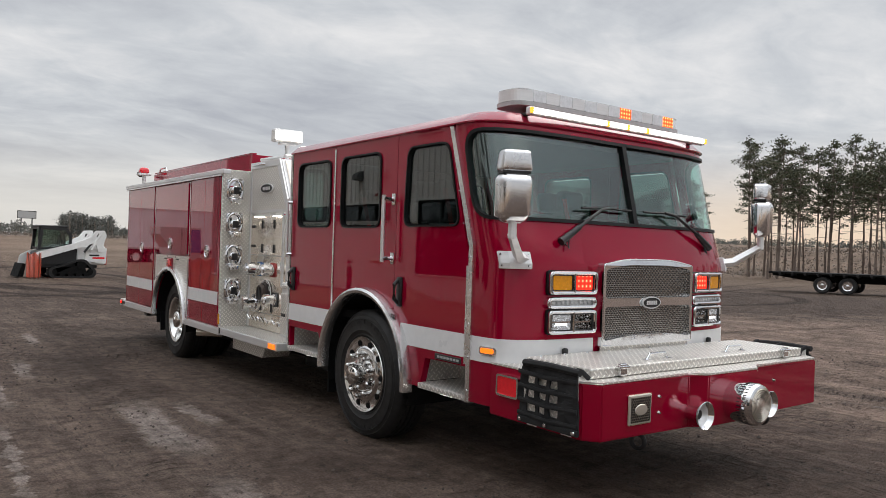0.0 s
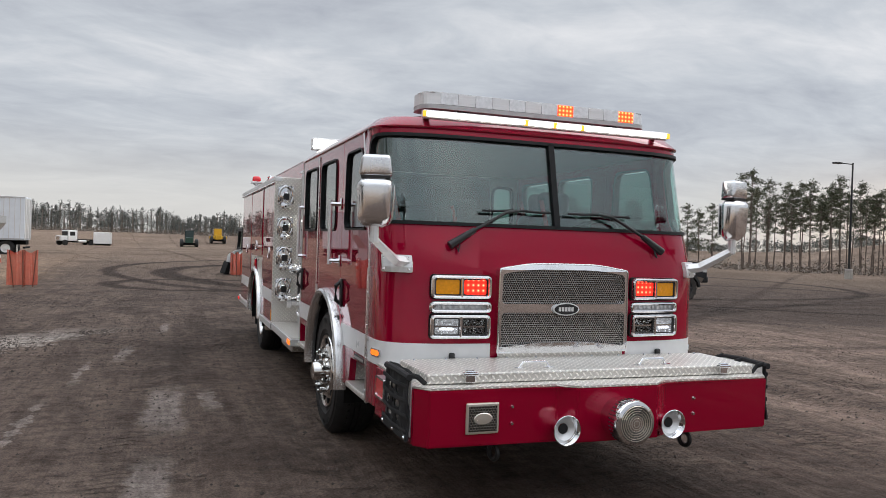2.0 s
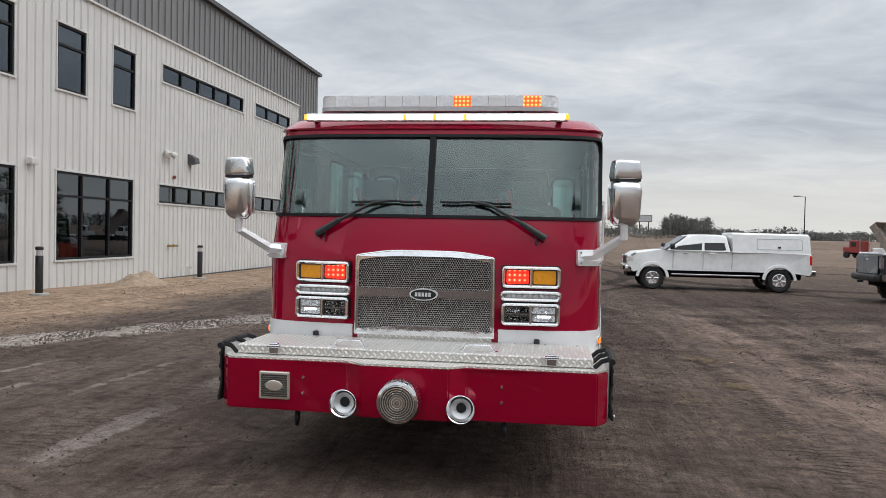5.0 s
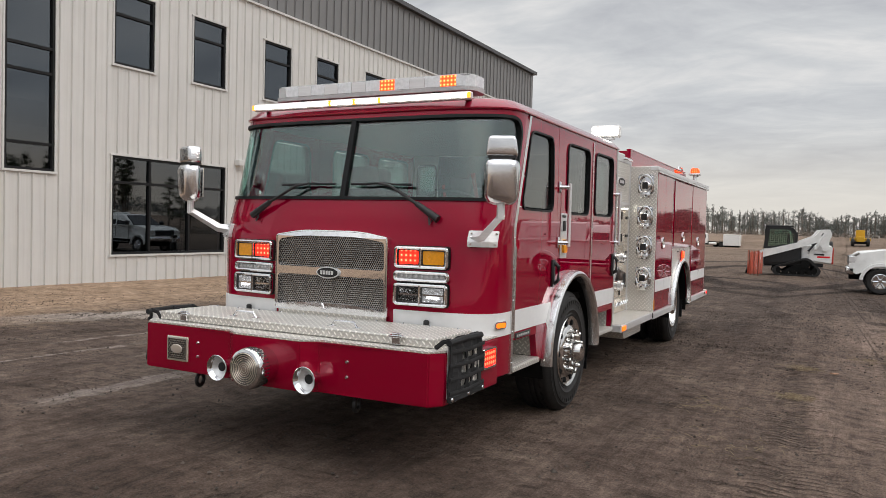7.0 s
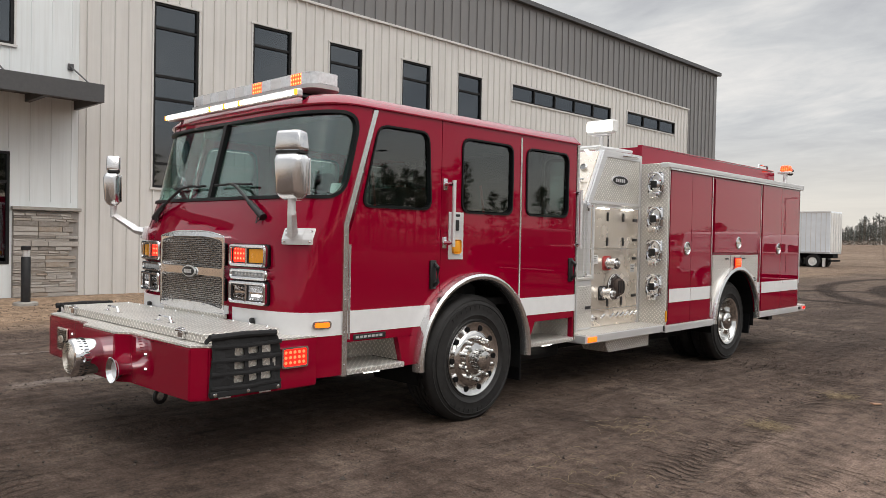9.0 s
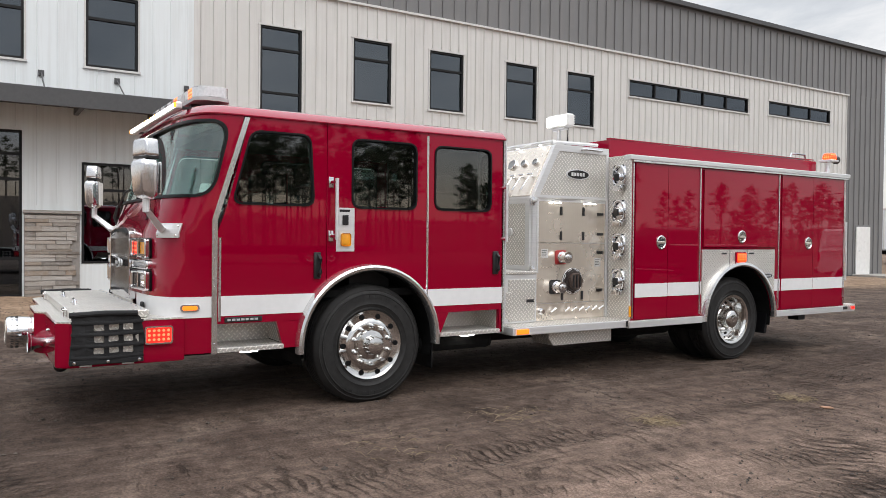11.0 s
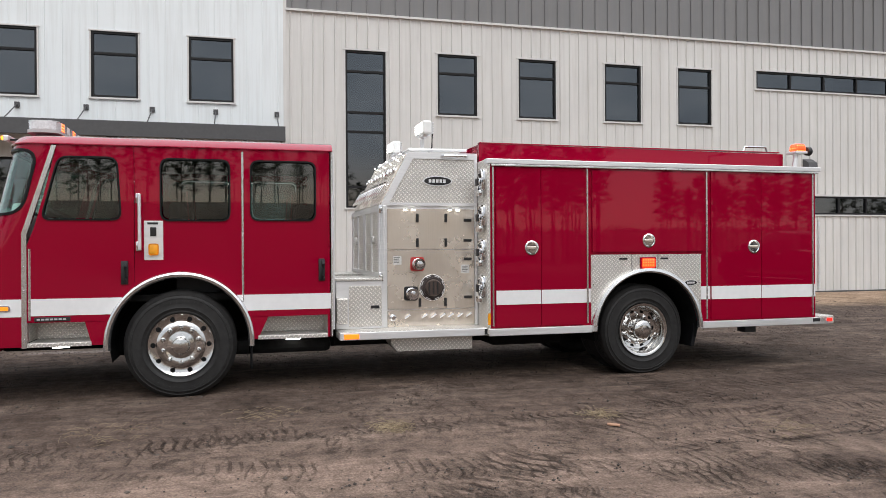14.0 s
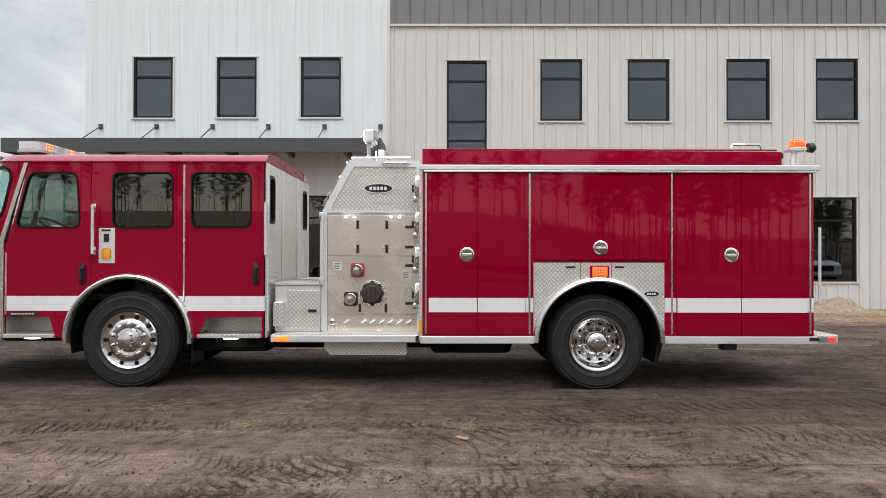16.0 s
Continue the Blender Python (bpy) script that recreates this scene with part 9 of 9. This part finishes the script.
def pine(seed, h, low=0.46):
    rr = random.Random(seed)
    t = thing("pine_tree", (0, 0, 0), "tall bare-stemmed pine with a ragged dark crown", "tree", "pine row")
    b = B()
    lean = (rr.uniform(-0.3, 0.3), rr.uniform(-0.3, 0.3))
    pts = [(lean[0] * k / 8 + 0.05 * math.sin(k * 1.3 + seed), lean[1] * k / 8, h * k / 8 - (0.4 if k == 0 else 0)) for k in range(9)]
    tube(b, pts, [0.125 - 0.0125 * k for k in range(9)], 7)
    verts, faces = [], []
    start = low + rr.uniform(-0.06, 0.10)
    n = 34
    for k in range(n):
        f = start + (1 - start) * (k / n) ** 0.9
        z = h * f
        ln = (0.30 + 0.95 * math.sin(math.pi * min(1, (1.02 - f) / (1 - start) * 0.62 + 0.10))) * rr.uniform(0.4, 1.3)
        a = rr.uniform(0, 2 * math.pi)
        base = Vector((lean[0] * f, lean[1] * f, z))
        tip = base + Vector((math.cos(a) * ln, math.sin(a) * ln, ln * rr.uniform(0.0, 0.4)))
        tube(b, [tuple(base), tuple((base + tip) / 2 + Vector((0, 0, -0.08))), tuple(tip)], [0.035, 0.025, 0.01], 4)
        if rr.random() < 0.35 + 0.85 * (f - start) / (1 - start) or low < 0.4:
            crown_clump(verts, faces, tip, 0.50, 0.26, 38, 0.22, rr)
            crown_clump(verts, faces, base.lerp(tip, 0.55), 0.42, 0.22, 22, 0.21, rr)
    crown_clump(verts, faces, (lean[0], lean[1], h), 0.45, 0.55, 60, 0.28, rr)
    for k in range(9):
        z = h * rr.uniform(0.15, start)
        a = rr.uniform(0, 6.28)
        tube(b, [(lean[0] * z / h, lean[1] * z / h, z), (lean[0] * z / h + math.cos(a) * rr.uniform(0.4, 1.1), math.sin(a) * rr.uniform(0.4, 1.1), z + rr.uniform(-0.2, 0.2))], [0.02, 0.006], 4)
    part("trunk", b, BARK, t, "slim grey-brown trunk with dead limbs")
    me = bpy.data.meshes.new("crown")
    me.from_pydata(verts, [], faces)
    me.materials.append(NEEDLES)
    cr_ = new("crown", me)
    cr_.parent = t
    cr_["label"] = "ragged dark green needle crown"
    return t


pines = [pine(*q) for q in ((3, 11.5), (8, 12.5), (15, 10.5), (21, 12.0), (33, 9.8), (41, 9.4, 0.26), (52, 8.6, 0.20), (63, 11.8, 0.31), (77, 12.6, 0.35))]
used = set()
rr = random.Random(11)


def plant(angle, dist, scale=1.0, kinds=(0, 1, 2, 3, 4)):
    x, y = 2 + dist * math.sin(radians(angle)), -0.5 + dist * math.cos(radians(angle))
    m = pose(x, y, ground_z(x, y), 0, 0, rr.uniform(0, 360)) @ Matrix.Diagonal((scale, scale, scale, 1))
    k = kinds[rr.randrange(len(kinds))]
    if k not in used:
        used.add(k)
        pines[k].matrix_basis = m
    else:
        ob = copy_thing(pines[k], Matrix.Identity(4))
        ob.matrix_basis = m


for i in range(20):
    plant(28.8 + 7.7 * i / 19 + rr.uniform(-0.3, 0.3), rr.uniform(124, 146), rr.uniform(0.85, 1.05), (0, 2, 4, 5, 6))
for a in (38.2, 39.0, 39.9):
    plant(a, 112, rr.uniform(0.9, 1.05), (5, 6))
for i in range(46):
    plant(41.8 + 12.6 * i / 45 + rr.uniform(-0.3, 0.3), rr.uniform(92, 112), rr.uniform(0.72, 0.94))
for i in range(40):
    plant(57.2 + 13.8 * i / 39 + rr.uniform(-0.4, 0.4), rr.uniform(70, 84), rr.uniform(0.82, 1.04))
for i in range(96):
    plant(71 + 54 * i / 95 + rr.uniform(-0.5, 0.5), rr.uniform(74, 98), rr.uniform(0.52, 0.76), (0, 1, 2, 3, 4, 7, 7, 8, 8))


def woods():
    """The distant belt of mixed trees round the open land: one mass nobody could count."""
    r2 = random.Random(4)
    verts, faces = [], []
    tv, tf = [], []

    def belt(a0, a1, d0, d1, n, hlo, hhi, wide, leaves=3, size=0.85):
        for _ in range(n):
            a = radians(r2.uniform(a0, a1))
            d = r2.uniform(d0, d1)
            x, y = 2 + d * math.sin(a), d * math.cos(a)
            z = ground_z(x, y) + 0.4 * noise.noise(Vector((x * 0.01, y * 0.01, 0)))
            h = r2.uniform(hlo, hhi) * (0.85 + 0.6 * noise.noise(Vector((a * 22, 0, 7))))
            i = len(tv)
            w = 0.13
            tv.extend([(x - w, y, z - 0.5), (x + w, y, z - 0.5), (x + w * 0.5, y, z + h * 0.9), (x - w * 0.5, y, z + h * 0.9)])
            tf.append((i, i + 1, i + 2, i + 3))
            conic = r2.random() < 0.45
            for k in range(22):
                f = r2.uniform(0.28, 1.0) if k > 3 else r2.uniform(0.0, 0.25)
                rad = wide * (1.05 - f if conic else math.sin(math.pi * min(1, f * 0.85 + 0.08))) + 0.2
                crown_clump(verts, faces, (x + r2.gauss(0, 0.45) * rad, y + r2.gauss(0, 0.45) * rad, z + h * f), rad * 0.5, 0.5, leaves, size, r2)

    belt(-34, 5, 232, 262, 720, 4.6, 8.8, 1.5, 16, 0.29)
    belt(9.2, 12.5, 236, 250, 90, 6.0, 8.5, 2.3, 8, 0.45)
    belt(4, 30, 400, 450, 620, 4.0, 6.5, 2.8)
    belt(30, 110, 400, 450, 1100, 5, 8, 3.4)
    belt(-75, -34, 240, 275, 420, 6, 10, 2.4)
    belt(110, 250, 300, 360, 600, 8, 13, 4.0)
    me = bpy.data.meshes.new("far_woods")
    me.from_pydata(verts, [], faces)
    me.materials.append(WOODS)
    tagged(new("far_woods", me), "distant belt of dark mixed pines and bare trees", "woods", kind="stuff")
    me = bpy.data.meshes.new("far_trunks")
    me.from_pydata(tv, [], tf)
    me.materials.append(TWIGS)
    tagged(new("far_trunks", me), "pale trunks along the distant wood edge", "woods", kind="stuff")
    # low brush and a pale spoil bank in front of the woods
    verts, faces = [], []
    for _ in range(2600):
        a = radians(r2.uniform(-36, 16))
        d = r2.uniform(214, 226)
        crown_clump(verts, faces, (2 + d * math.sin(a), d * math.cos(a), ground_z(2 + d * math.sin(a), d * math.cos(a)) + r2.uniform(0, 0.8)), 1.0, 0.3, 2, 0.6, r2)
    for _ in range(4200):
        a = radians(r2.uniform(26, 125))
        d = r2.uniform(72, 150)
        if d < 90 and a < radians(55):
            continue
        x, y = 2 + d * math.sin(a), d * math.cos(a)
        crown_clump(verts, faces, (x, y, ground_z(x, y) + r2.uniform(0.0, 0.5)), 0.6, 0.18, 5, 0.22, r2)
    for _ in range(5200):
        a = radians(r2.uniform(27, 125))
        d = r2.uniform(84, 150)
        x, y = 2 + d * math.sin(a), d * math.cos(a)
        crown_clump(verts, faces, (x, y, ground_z(x, y) + r2.uniform(0.0, 1.3) * r2.random()), 1.1, 0.35, 6, 0.34, r2)
    me = bpy.data.meshes.new("dry_brush")
    me.from_pydata(verts, [], faces)
    me.materials.append(TWIGS)
    tagged(new("dry_brush", me), "dry brush and rough grass at the field's edge", "brush", kind="stuff")


woods()


# ---- loose stuff on the dirt ----
def clods():
    r2 = random.Random(9)
    verts, faces = [], []

    def clod(x, y, s):
        z = ground_z(x, y) + s * 0.2
        i = len(verts)
        pts = [Vector((1, 0, 0)), Vector((-1, 0, 0)), Vector((0, 1, 0)), Vector((0, -1, 0)), Vector((0, 0, 0.7)), Vector((0, 0, -0.7))]
        for p in pts:
            verts.append(Vector((x, y, z)) + p * s * r2.uniform(0.6, 1.3))
        for a, b, c in ((0, 2, 4), (2, 1, 4), (1, 3, 4), (3, 0, 4), (2, 0, 5), (1, 2, 5), (3, 1, 5), (0, 3, 5)):
            faces.append((i + a, i + b, i + c))

    for _ in range(42000):
        clod(r2.uniform(-6, 14), r2.uniform(-1, 22), abs(r2.gauss(0, 0.006)) + 0.003)
    for _ in range(3500):
        y = r2.uniform(7, 13)
        clod(-6.35 + 0.56 * y + r2.gauss(0, 0.5), y, r2.uniform(0.006, 0.018))
    me = bpy.data.meshes.new("dirt_clods")
    me.from_pydata(verts, [], faces)
    me.materials.append(CLOD)
    tagged(new("dirt_clods", me), "small clods and pebbles scattered over the dirt", "pebbles", kind="stuff")


clods()


def straw_tuft(x, y, n, rad, seed):
    r2 = random.Random(seed)
    b = B()
    for _ in range(n):
        px, py = x + r2.gauss(0, rad), y + r2.gauss(0, rad * 0.8)
        a = r2.uniform(0, 6.28)
        ln = r2.uniform(0.04, 0.13)
        z = ground_z(px, py) + 0.012 + abs(r2.gauss(0, 0.012))
        tube(b, [(px, py, z), (px + math.cos(a) * ln * 0.5, py + math.sin(a) * ln * 0.5, z + 0.012), (px + math.cos(a) * ln, py + math.sin(a) * ln, z)], 0.0016, 3)
    part("straw_tuft", b, STRAW, None, tags=dict(label="small tuft of dry straw lying on the dirt", category="straw", kind="stuff"))


straw_tuft(7.56, 7.15, 150, 0.09, 1)
straw_tuft(7.6, 8.94, 110, 0.08, 2)
straw_tuft(6.9, 6.2, 50, 0.16, 3)
straw_tuft(8.3, 10.2, 60, 0.2, 4)
straw_tuft(7.2, 5.0, 40, 0.2, 5)
sb = B()
box(sb, -0.05, 0.05, -0.025, 0.025, 0, 0.012, 0.002, 1)
bmesh.ops.transform(sb, verts=sb.verts[:], matrix=pose(7.92, 8.9, ground_z(7.9, 8.9) + 0.012, 0, 4, 60))
part("wood_scrap", sb, simple("raw_wood_scrap", (0.42, 0.24, 0.15), 0.8), None, tags=dict(label="small scrap of raw wood on the dirt", category="wood scrap"))
